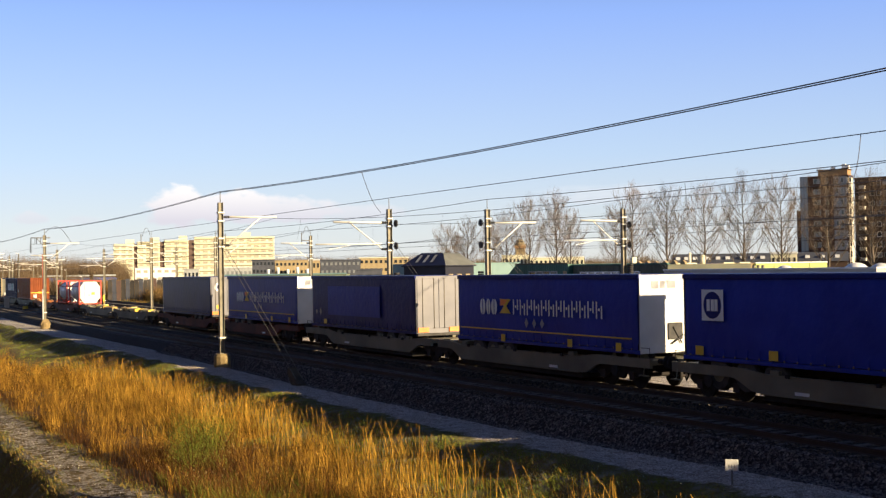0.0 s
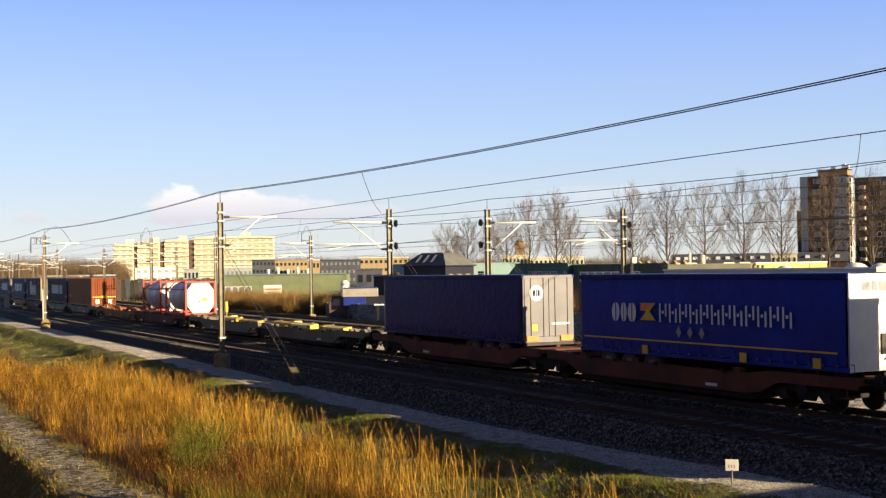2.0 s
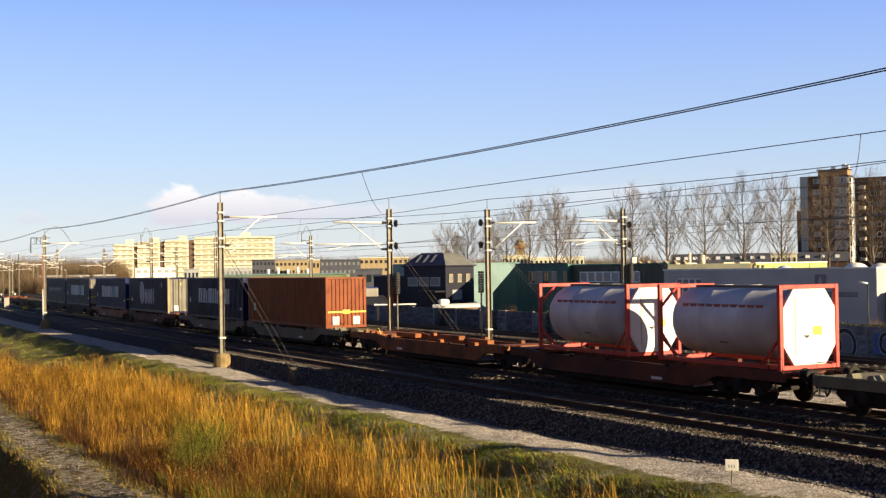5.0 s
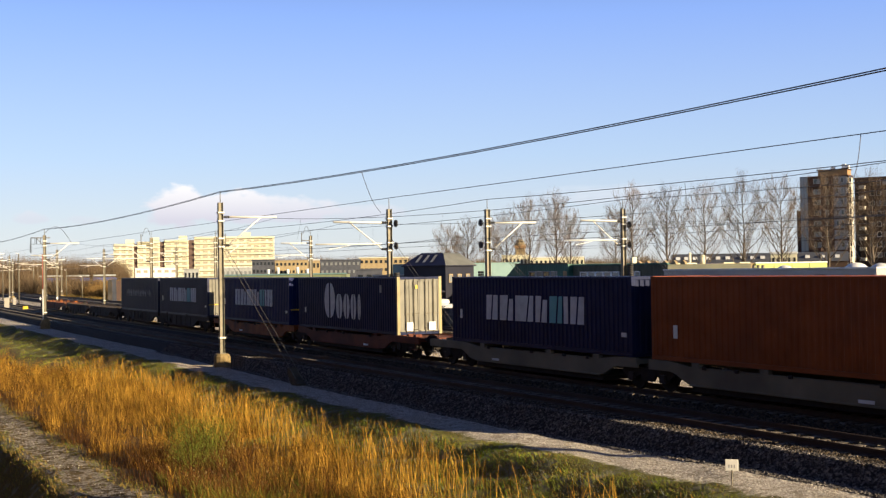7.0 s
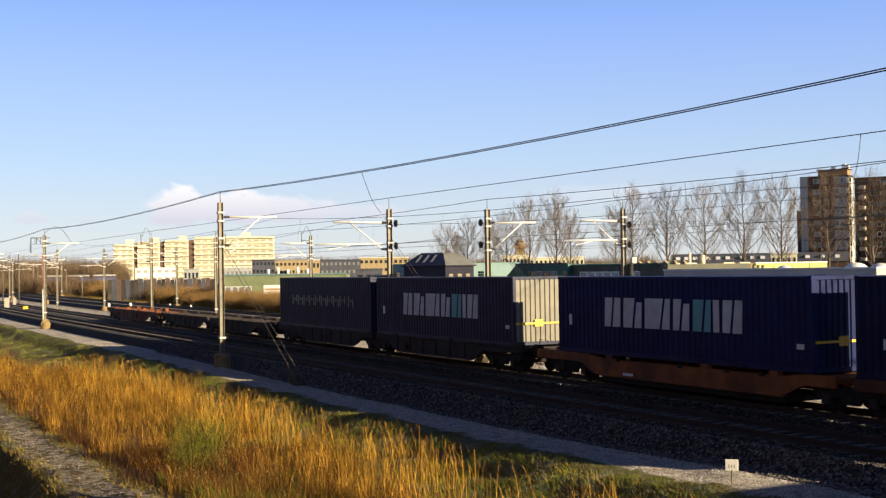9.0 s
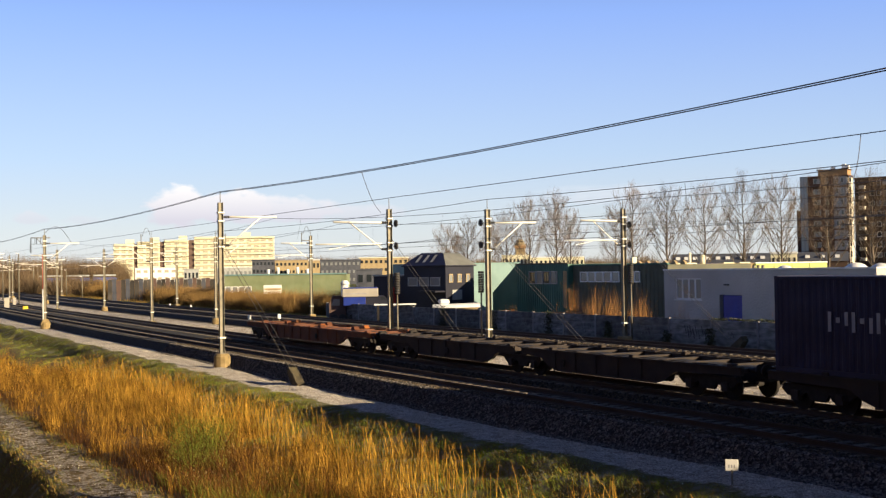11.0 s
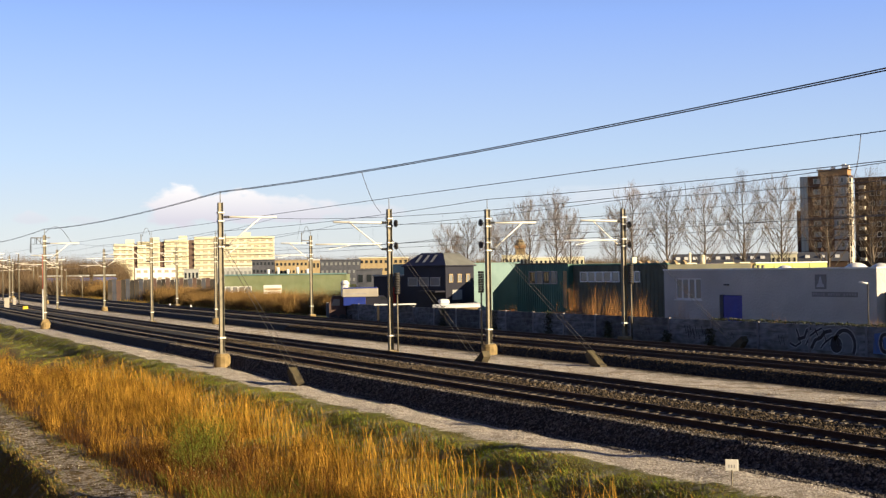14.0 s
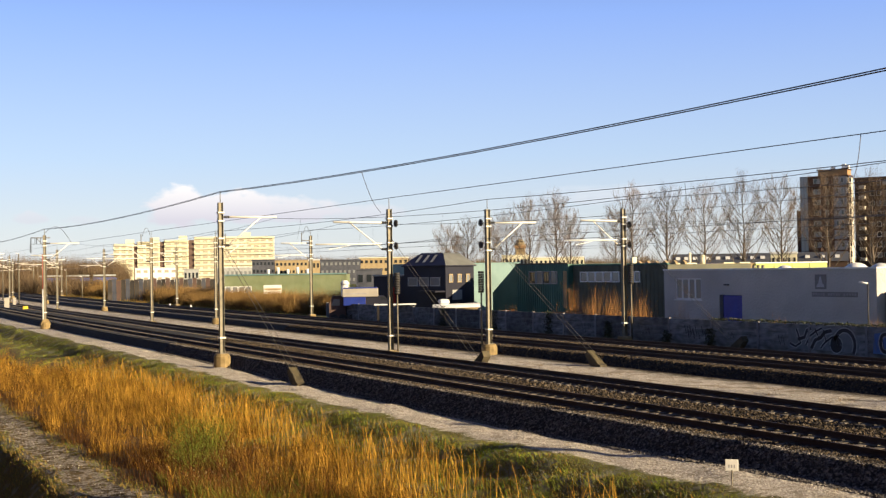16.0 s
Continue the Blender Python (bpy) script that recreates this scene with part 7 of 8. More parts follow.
def town():
    R = 760.0
    for a, b, y in ((12.63, 13.51, 21.66), (13.66, 14.65, 22.87), (14.85, 15.92, 23.72), (16.17, 19.78, 25.40)):
        flats(a, b, R, y, 8, b < 19)

    def slab(b0, b1, rng, top, wall, roofm, label, rows=2, cols=6, depth=9, hip=0.0, glass=M_GLASS):
        ob = placed("house_row" if hip else "office_block", label, "building", (b0 + b1) / 2, rng)
        w = width(b0, b1, rng)
        part("wall", Geo().box(-w / 2, w / 2, 0, depth, -1, top), wall, ob)
        if hip:
            part("roof", Geo().prism([(-0.4, top), (depth / 2, top + hip), (depth + 0.4, top)], "x", -w / 2 - 0.3, w / 2 + 0.3), roofm, ob)
        else:
            part("roof", Geo().box(-w / 2 - 0.2, w / 2 + 0.2, -0.3, depth, top, top + 0.35), roofm, ob)
        hh = (top + 0.6) / rows
        for k in range(rows):
            for i in range(cols):
                pane(ob, -w / 2 + w * (i + 0.18) / cols, -0.04, -0.6 + k * hh + hh * 0.35, w / cols * 0.62, hh * 0.42, glass, wall)
        return ob, w

    slab(13.56, 15.40, 700, 7.36, M_WHITE, M_WHITE, "low white sunlit building before the flats", 2, 6, glass=M_FLATGLASS)
    slab(15.70, 16.37, 640, 6.27, M_GREYROOF, M_GREYROOF, "low grey flat-roofed town building", 1, 4)
    slab(17.18, 18.76, 600, 6.68, M_GREYROOF, M_WHITE, "low grey building with white columns", 1, 8, glass=M_PALEGLASS)
    slab(18.76, 19.78, 560, 9.61, M_SLATE, M_SLATE, "dark slate-clad town building", 3, 6)
    slab(19.81, 21.30, 520, 8.84, M_TANWALL, M_TANWALL, "tan brick building in sun", 3, 8)
    slab(21.33, 21.85, 500, 8.76, M_TANWALL, M_WHITE, "tan brick building in sun", 2, 3)
    slab(21.87, 23.72, 470, 8.36, M_SLATE, M_SLATE, "dark slate-blue town building", 3, 9, glass=M_PALEGLASS)
    slab(23.66, 25.91, 520, 9.45, M_TANWALL, M_CREAMWALL, "yellow-tan brick building in sun", 3, 10)
    slab(23.51, 24.71, 330, 4.52, M_SLATE, M_SLATE, "low dark flat-roofed shed", 1, 3)
    slab(30.25, 31.60, 480, 9.15, M_CREAMWALL, M_CREAMWALL, "cream sunlit school building", 2, 8)
    slab(31.55, 34.04, 470, 8.15, M_CREAMWALL, M_WHITE, "low cream sunlit building", 2, 12)
    for k, (a, b) in enumerate(((38.03, 39.29), (39.34, 40.78), (40.83, 42.31), (43.52, 45.63))):
        ob, w = slab(a, b, 300, 4.9, M_BRICK, M_SLATE, "row of dark brick houses with slate roofs", 1, 7, 8, 2.2)
        for i in range(3):
            x = -w / 2 + w * (0.2 + 0.3 * i)
            part("dormer", Geo().box(x - 0.5, x + 0.5, 0.9, 3.2, 5.7, 6.4), M_WHITE, ob, "white dormer")
    slab(42.36, 43.50, 285, 6.72, M_CREAMWALL, M_WHITE, "small cream sunlit house", 2, 5)
    # brick dome tower
    ob = placed("church_tower", "squat orange brick tower with a domed top", "tower", 31.11, 560)
    z1, z2 = 14.6, 17.6
    part("shaft", Geo().box(-2.3, 2.3, 0, 4.6, -1, z1 - 1.4, 0.3), M_TANWALL, ob)
    part("belfry", Geo().box(-2.6, 2.6, -0.3, 4.9, z1 - 1.4, z1, 0.2), M_ORBRICK, ob)
    g = Geo()
    for k in range(5):
        r0, r1 = 2.3 * math.cos(k / 5 * 1.5), 2.3 * math.cos((k + 1) / 5 * 1.5)
        g.tube((0, 2.3, z1 + (z2 - z1) * math.sin(k / 5 * 1.5)), (0, 2.3, z1 + (z2 - z1) * math.sin((k + 1) / 5 * 1.5)), r0, r1, sides=14)
    part("dome", g, M_TANWALL, ob)


def towers():
    """Two brown brick tower blocks, their fronts just catching the low sun."""
    r = 330.0
    M_DULLPANEL = paint("dull_grey_cladding", (0.26, 0.265, 0.28), (0.33, 0.335, 0.345), scale=0.3, rough=0.7, dirt=0.3)
    # the sky's reflection in the stair glass is put into its blue-grey base
    M_STAIRGLASS = glass_mat("sky_toned_stair_glass", (0.22, 0.25, 0.28), 0.08)
    M_PIER = paint("red_brown_brick_pier", (0.055, 0.024, 0.016), (0.085, 0.038, 0.025), scale=0.5, rough=0.85, bump=0.2, dirt=0.3)
    # low sun on side wall, loggias and balconies, put into a pale cream
    M_SUNPALE = paint("painted_sun_cream", (0.62, 0.54, 0.42), (0.72, 0.64, 0.50), scale=0.3, rough=0.8, dirt=0.3)
    ob = placed("apartment_tower", "tall dark brown brick tower with glazed stair and orange top", "apartment block", 44.72, r, turn=-14)
    w = width(43.62, 45.70, r)
    top, storeys = 26.5, 10
    x0, h = -w / 2, 27.1 / 10
    X = lambda q: x0 + w * q
    part("wall", Geo().box(x0, w / 2, 0, 4.6, -1, top), M_BRICK, ob)
    side = part("side_wall", Geo().box(w / 2, w / 2 + 0.1, 0.15, 4.5, -1, top - 0.4), M_SUNPALE, ob, "side wall with sunlight put into its pale colour")
    part("parapet", Geo().box(x0 - 0.1, w / 2 + 0.15, -0.12, 4.7, top, top + 0.2), M_PIER, ob)
    crown = part("crown", Geo().box(X(0.36), w / 2 - 0.3, 0.4, 4.2, top + 0.05, 28.1), M_ORBRICK, ob, "orange-brown brick top storey")
    part("crown_roof", Geo().box(X(0.33), w / 2, 0.2, 4.4, 28.1, 28.3), M_PIER, ob)
    for q in (0.42, 0.50, 0.62):
        pane(crown, X(q), 0.75, top + 0.35, 0.8, 0.8, M_PALEGLASS, M_WHITE)
    for q, hh in ((0.60, 0.8), (0.83, 1.3), (0.90, 0.9)):
        part("roof_stack", Geo().box(X(q), X(q) + 0.9, 2, 3.2, 28.3, 28.3 + hh), M_WHITE, ob, "white roof stack")
    # glazed stair tower at one corner
    stair = part("stair_glass", Geo().box(x0 - 0.1, X(0.15), -0.35, 0.0, -1, top + 0.1), M_STAIRGLASS, ob, "glazed stairwell strip with the sky's reflection put into its colour")
    for k in range(storeys + 1):
        part("transom", Geo().box(x0 - 0.14, X(0.15) + 0.03, -0.42, -0.35, -0.6 + k * h, -0.48 + k * h), M_SLATE, stair)
    for q in (0.0, 0.075, 0.15):
        part("mullion", Geo().box(X(q) - 0.05, X(q) + 0.05, -0.43, -0.36, -1, top), M_SLATE, stair)
    part("low_wing", Geo().box(x0 - 1.3, x0 - 0.15, 0.6, 4.4, -1, 18.0), M_PIER, ob)
    for q0, q1 in ((0.155, 0.25), (0.44, 0.50), (0.60, 0.67)):
        part("brick_pier", Geo().box(X(q0), X(q1), -0.16, 0, -1, top), M_PIER, ob)
    for k in range(storeys):
        z = -0.6 + k * h
        part("floor_band", Geo().box(X(0.25), w / 2 - 0.02, -0.10, 0, z - 0.14, z + 0.16), M_PIER, ob)
        for i, (a, b) in enumerate(((0.27, 0.35), (0.36, 0.42), (0.515, 0.58), (0.74, 0.80), (0.84, 0.90))):
            pane(ob, X(a), -0.05, z + h * 0.34, w * (b - a), h * 0.48, M_PALEGLASS if (k * 3 + i) % 4 == 0 or i == 1 else M_GLASS, M_GREYROOF)
        b = part("balcony", Geo().box(X(0.26), X(0.43), -0.9, -0.02, z + 0.02, z + h * 0.28, 0.03), M_PIER, ob)
        part("cladding", Geo().box(X(0.69), X(0.955), -0.045, 0.0, z + h * 0.10, z + h * 0.95), M_DULLPANEL, ob, "grey facade cladding")
        pane(ob, w / 2 - 0.5, -0.06, z + h * 0.3, 0.34, h * 0.55, M_GLASS, M_WHITE)
        part("side_loggia", Geo().box(w / 2 + 0.1, w / 2 + 0.5, 0.3, 2.4, z + 0.02, z + h * 0.36), M_SUNPALE, ob, "small loggia with sunlight put into its pale colour")
        part("side_opening", Geo().box(w / 2 + 0.1, w / 2 + 0.14, 0.4, 2.3, z + h * 0.40, z + h * 0.95), M_GLASS, ob)
    ob = placed("apartment_tower", "dark brown brick block with balconies painted sunlit pale", "apartment block", 47.12, 345, turn=-14)
    w = width(45.95, 48.3, 345)
    top = 26.6
    x0, h = -w / 2, 27.2 / 10
    part("wall", Geo().box(x0, w / 2, 0, 14, -1, top), M_BRICK, ob)
    part("roof", Geo().box(x0 - 0.2, w / 2 + 0.2, -0.3, 14.2, top, top + 0.4), M_PIER, ob)
    for k in range(10):
        z = -0.6 + k * h
        part("balcony", Geo().box(x0 + 1.3, x0 + 2.9, -1.2, 0, z + 0.05, z + h * 0.34, 0.04), M_SUNPALE, ob, "small balcony with sunlight put into its pale colour")
        part("loggia_back", Geo().box(x0 + 0.3, x0 + 1.2, -0.05, 0, z + h * 0.36, z + h * 0.95), M_GLASS, ob)
        for i in range(6):
            pane(ob, x0 + w * (0.28 + 0.118 * i), -0.05, z + h * 0.32, w * 0.085, h * 0.5, M_GLASS if (k * 2 + i) % 5 else M_PALEGLASS, M_WHITE if i % 2 else M_GREYROOF)
        part("floor_band", Geo().box(x0, w / 2, -0.12, 0, z - 0.12, z + 0.06), M_PIER, ob)


def trackside():
    # small white marker board on a post by the service path
    ob = thing("marker_board", "small white distance board on a thin post", "sign", at=(-21.9, 18.7, -0.66))
    part("post", Geo().tube((0, 0, -0.2), (0, 0, 0.42), 0.02, sides=8), M_GALV, ob)
    b = Geo().box(-0.145, 0.145, -0.012, 0.012, 0.40, 0.66, 0.006)
    board = part("board", b, M_TANKEND, ob, "white board with dark bars")
    board.rotation_euler.z = radians(48)
    for a in (-0.075, -0.015, 0.045):
        part("marking", Geo().box(a, a + 0.022, -0.016, -0.013, 0.47, 0.54), M_FADED, board)
    # short pale marker posts between the far tracks
    for x, y in ((-176.6, 29.9), (-171.5, 46.2), (-161.9, 46.4)):
        ob = thing("marker_post", "short pale concrete marker post beside the track", "post", "marker posts", at=(x, y, -0.75))
        part("post", Geo().tube((0, 0, 0), (0, 0, 0.75), 0.15, 0.13, sides=10), M_WHITE, ob)
        part("cap", Geo().tube((0, 0, 0.75), (0, 0, 0.9), 0.16, 0.08, sides=10), M_WHITE, ob)
    # relay cabinets and signals far down the line
    for b, r, w, h, lab in ((8.10, 186, 0.7, 1.75, "white relay cabinet by the far tracks"), (8.42, 205, 0.5, 1.4, "white relay cabinet by the far tracks")):
        ob = placed("relay_cabinet", lab, "cabinet", b, r)
        part("body", Geo().box(-w / 2, w / 2, 0, 0.6, -0.45, h - 0.5, 0.03), M_BOXCREAM, ob)
        part("lid", Geo().box(-w / 2 - 0.06, w / 2 + 0.06, -0.06, 0.66, h - 0.5, h - 0.42, 0.02), M_GREYROOF, ob)
    ob = placed("track_cover", "yellow cable cover beside the far track", "cover", 8.87, 180)
    part("cover", Geo().box(-0.35, 0.35, 0, 0.5, -0.4, 0.2, 0.08), M_YELLOW, ob)
    for b, r, h in ((10.60, 300, 5.5), (11.27, 260, 4.0), (8.61, 215, 8.0), (9.24, 330, 7.0), (9.41, 380, 7.0), (7.95, 260, 8), (46.45, 76.0, 3.2)):
        ob = placed("lamp_post", "slim grey lamp post", "lamp post", b, r, "lamp posts")
        part("pole", Geo().tube((0, 0, -0.6), (0, 0, h), 0.05 if r < 100 else 0.12, 0.035 if r < 100 else 0.08, sides=7), M_DARK if r < 100 else M_GALV, ob)
        part("head", Geo().tube((0, 0, h), (-0.5, 0, h + 0.08), 0.06, sides=6), M_WHITE, ob)
    # long blue train or barrier far to the left
    ob = placed("parked_train", "distant parked blue carriages", "train", 11.15, 420)
    w = width(9.29, 12.72, 420)
    for k in range(3):
        a = -w / 2 + w * k / 3
        c = part("carriage", Geo().box(a, a + w / 3 - 0.8, 0, 2.8, 1.97, 3.44, 0.3), M_BLUETRAIN, ob)
        part("roof", Geo().box(a + 0.2, a + w / 3 - 1.0, 0.3, 2.5, 3.80, 4.35, 0.1), M_GREYROOF, c)
    part("underframe", Geo().box(-w / 2, w / 2, 0.3, 2.5, -0.6, 1.97), M_BOGIE, ob)


hall_white()
hall_green()
dark_house()
yard_things()
green_shed()
town()
towers()
trackside()


# ---- plants ----
M_REED = paint("dry_reed", (0.08, 0.034, 0.005), (0.57, 0.32, 0.048), scale=0.9, rough=0.8, spec=0.05, vary=0.75, island=True)
M_REED2 = paint("brown_dead_stalk", (0.038, 0.017, 0.007), (0.11, 0.050, 0.018), scale=0.6, rough=0.85, spec=0.05, vary=0.4, island=True)
M_HERB = paint("russet_herb", (0.085, 0.038, 0.011), (0.20, 0.095, 0.026), scale=0.8, rough=0.85, spec=0.05, vary=0.5, island=True)
M_SEED = paint("pale_seed_head", (0.36, 0.26, 0.11), (0.48, 0.36, 0.17), scale=3, rough=0.9)
M_GRASS = paint("winter_grass", (0.105, 0.155, 0.014), (0.28, 0.30, 0.040), scale=0.5, rough=0.8, spec=0.05, vary=0.45, island=True)
M_STRAW = paint("straw_grass", (0.22, 0.145, 0.036), (0.33, 0.22, 0.066), scale=0.5, rough=0.85, spec=0.05, vary=0.4, island=True)
M_FROSTY = paint("frosted_grass", (0.15, 0.17, 0.13), (0.30, 0.31, 0.27), scale=0.7, rough=0.9, spec=0.05, vary=0.35, island=True)
M_BUSH = paint("yellow_green_leaf", (0.085, 0.115, 0.016), (0.20, 0.21, 0.034), scale=1.5, rough=0.7, spec=0.05, vary=0.4, island=True)
M_BARK = paint("poplar_bark", (0.085, 0.066, 0.050), (0.15, 0.118, 0.088), scale=1.2, rough=0.9, bump=0.5, bscale=12)
M_TWIG = paint("bare_twigs", (0.12, 0.088, 0.062), (0.20, 0.145, 0.10), scale=0.5, rough=0.9, spec=0.1)
M_WOOD = paint("far_bare_wood", (0.12, 0.085, 0.052), (0.19, 0.138, 0.088), scale=0.05, rough=1.0, spec=0.0, vary=0.3, island=True)
M_SAPLING = paint("orange_willow_stems", (0.34, 0.165, 0.055), (0.48, 0.26, 0.095), scale=1.0, rough=0.8, spec=0.05, vary=0.4, island=True)


M_SCRUB = paint("golden_brown_scrub", (0.165, 0.10, 0.036), (0.30, 0.185, 0.068), scale=0.3, rough=0.9, spec=0.1, vary=0.4, island=True)


def unit(a):
    return a / np.maximum(np.linalg.norm(a, axis=-1, keepdims=True), 1e-9)


def blades(base, height, wide, lean, segs=3, taper=1.0, wild=0.16):
    """Bent tapering strips standing on base points."""
    n = len(base)
    h = np.broadcast_to(height, (n,))[:, None]
    ang = nrng.uniform(0, math.pi, n)
    side = np.stack([np.cos(ang), np.sin(ang), np.zeros(n)], -1)
    droop = lean + nrng.normal(size=(n, 3)) * np.array([wild, wild, 0])
    rows = []
    for k in range(segs + 1):
        t = k / segs
        c = base + np.array([0, 0, 1]) * h * t * (1 - 0.06 * t) + droop * h * t * t
        w = np.broadcast_to(wide, (n,))[:, None] * (1 - taper * t * 0.92)
        rows += [c - side * w / 2, c + side * w / 2]
    V = np.stack(rows, 1)
    k = 2 * (segs + 1)
    quads = np.array([(2 * i, 2 * i + 1, 2 * i + 3, 2 * i + 2) for i in range(segs)])
    F = (quads[None] + k * np.arange(n)[:, None, None]).reshape(-1, 4)
    tip = (rows[-1] + rows[-2]) / 2
    return V.reshape(-1, 3), F, tip


def merge(parts):
    V, F, k = [], [], 0
    for v, f in parts:
        V.append(v)
        F.append(f + k)
        k += len(v)
    return np.concatenate(V), np.concatenate(F)


def patchy(x, y, s, seed):
    """Smooth patch noise from -1 to 1."""
    return (np.sin(x * s + 1.3 * seed + 1.7 * np.sin(y * s * 0.8 + seed)) * np.cos(y * s * 1.3 - 0.4 * x * s + seed) + 0.5 * np.sin(x * s * 2.7 + y * s * 2.1 + 2 * seed)) / 1.5


def field(n, x0, x1, y0, y1, power=1.6):
    x = x1 - (x1 - x0) * nrng.uniform(0, 1, n) ** power
    y = nrng.uniform(y0, y1, n)
    return x, y


def stand(x, y):
    y = y + bend(x)
    return np.stack([x, y, ground_level(x, y) + roughness(x, y) - 0.03], -1)


WIND = np.array([-0.10, -0.06, 0.0])


def make_reeds():
    # tall golden stand in uneven clumps
    cx, cy = field(6500, -130, -17, 8.1, 16.4, 1.4)
    tall = nrng.uniform(0.45, 1.15, len(cx)) * (0.92 - 0.2 * hermite((cx + 60) / 25) + 0.62 * patchy(cx, cy, 0.55, 4.0) + 0.30 * patchy(cx, cy, 1.7, 8.0))
    tall = np.maximum(tall, 0.22)
    dirs = nrng.normal(size=(len(cx), 2)) * 0.13
    pick = nrng.integers(0, len(cx), 230000)
    x = cx[pick] + nrng.normal(size=len(pick)) * 0.17
    y = cy[pick] + nrng.normal(size=len(pick)) * 0.17
    edge = 12.4 + 3.0 * hermite((x + 88) / 28) * (1 - 0.55 * hermite((x + 40) / 12)) + 0.7 * patchy(x, y * 0, 0.5, 2.0)
    keep = (y < edge + 0.35 * nrng.normal(size=len(x))) & (y > 8.2 + 0.3 * patchy(x, y * 0, 0.7, 1.0)) & (nrng.uniform(size=len(x)) < 0.50 + 1.0 * patchy(x, y, 1.25, 3.0) + 0.35 * patchy(x, y, 3.1, 5.0))
    keep &= y > 8.2 + 2.1 * np.exp(-((x + 35.4) / 2.1) ** 2)
    keep &= ~((x > -33.5) & (y < 10.9 + 0.6 * patchy(x, y * 0, 0.9, 7.0)) & (nrng.uniform(size=len(x)) < 0.62))
    x, y, pick = x[keep], y[keep], pick[keep]
    rim = hermite((y - 8.1) / 0.9)
    h = tall[pick] * (0.45 + 0.75 * nrng.uniform(0, 1, len(x)) ** 0.7) * (0.55 + 0.45 * rim)
    sway = 0.6 * WIND + np.stack([0.04 * patchy(x, y, 0.7, 12.0) + dirs[pick, 0], 0.04 * patchy(x, y, 0.8, 15.0) + dirs[pick, 1] - 0.25 * (1 - rim), 0 * x], -1)
    # extra dark stalks by the trail stand in for shade at the edge
    dark = nrng.uniform(size=len(x)) < 0.30 + 0.10 * hermite((x + 50) / 20) + 0.22 * hermite((x + 42) / 8) * (1 - hermite((y - 10.8) / 1.5)) + 0.3 * (1 - rim) + 0.5 * np.maximum(patchy(x, y, 0.6, 21.0), 0)
    sets = {False: [], True: []}
    for d in (False, True):
        m = dark == d
        v, f, tip = blades(stand(x[m], y[m]), h[m] * (0.85 if d else 1.0), 0.0085, sway[m], 3, 0.75, 0.24)
        sets[d].append((v, f))
        half = stand(x[m], y[m]) + np.stack([0 * h[m], 0 * h[m], h[m] * nrng.uniform(0.15, 0.6, m.sum())], -1)
        sel = nrng.uniform(size=m.sum()) < 0.4
        lean = np.concatenate([unit(nrng.normal(size=(sel.sum(), 2))) * 0.5, np.full((sel.sum(), 1), -0.3)], 1)
        v, f, _ = blades(half[sel], h[m][sel] * 0.45, 0.011, lean, 2)
        sets[d].append((v, f))
    tagged(raw("reeds", *merge(sets[False]), M_REED), "dense stand of dry golden reeds and tall winter grass", "reeds", kind="stuff")
    # brown dead stalks among them and low along the trail
    a, b = field(26000, -120, -17, 8.1, 15.0)
    keep = (patchy(a, b, 0.9, 3.0) < 0.15) & (b < 14.4 - 2.4 * hermite((-24 - a) / 30))
    a, b = a[keep], b[keep]
    v, f, _ = blades(stand(a, b), nrng.uniform(0.2, 0.7, len(a)), 0.016, WIND * 2, 3)
    sets[True].append((v, f))
    tagged(raw("dead_stalks", *merge(sets[True]), M_REED2), "dark brown dead stalks among the reeds, set thicker for shade along the trail", "reeds", kind="stuff")
    # low russet herbs with small pale seed heads in front
    x, y = field(26000, -40, -17, 8.9, 13.2, 0.9)
    keep = nrng.uniform(size=len(x)) < 0.35 + 0.8 * patchy(x, y, 0.7, 17.0)
    x, y = x[keep], y[keep]
    v, f, tip = blades(stand(x, y), nrng.uniform(0.25, 0.75, len(x)), 0.010, WIND, 3, 0.6, 0.30)
    tagged(raw("herbs", v, f, M_HERB), "low russet winter herbs among the reeds", "herbs", kind="stuff")
    a, b = field(11000, -36, -17, 8.7, 12.6, 0.9)
    pick = nrng.uniform(size=len(a)) < 0.4 + 0.7 * patchy(a, b, 0.9, 27.0)
    v, f, _ = blades(stand(a[pick], b[pick]), nrng.uniform(0.2, 0.6, pick.sum()), 0.012, WIND, 3, 0.6, 0.35)
    tagged(raw("green_herbs", v, f, M_BUSH), "low olive-green winter herbs among the reeds", "herbs", kind="stuff")
    sel = tip[nrng.uniform(size=len(x)) < 0.035]
    V, F = leaf_clump(np.repeat(sel, 5, 0), 0.014, 0.010)
    tagged(raw("seed_heads", V, F, M_SEED), "small pale seed heads on the herbs", "herbs", kind="stuff")
    # loose tall upright stems towards the track, a few with a small seed head
    x, y = field(15000, -72, -17, 12.0, 16.6, 0.8)
    keep = nrng.uniform(size=len(x)) < 0.3 + 0.75 * patchy(x, y, 0.8, 6.0) - 0.25 * hermite((y - 15.2) / 1.5)
    x, y = x[keep], y[keep]
    h = nrng.uniform(0.6, 1.6, len(x)) * (1 - 0.25 * hermite((y - 15) / 1.5))
    v, f, tip = blades(stand(x, y), h, 0.014, WIND * 0.5, 3, 0.6)
    sel = nrng.uniform(size=len(x)) < 0.12
    v2, f2, _ = blades(tip[sel] - np.array([0, 0, 0.06]), 0.13, 0.03, WIND * 2, 2, 0.8)
    tagged(raw("reed_stems", *merge([(v, f), (v2, f2)]), M_REED), "loose tall golden reed stems on the bank", "reeds", kind="stuff")


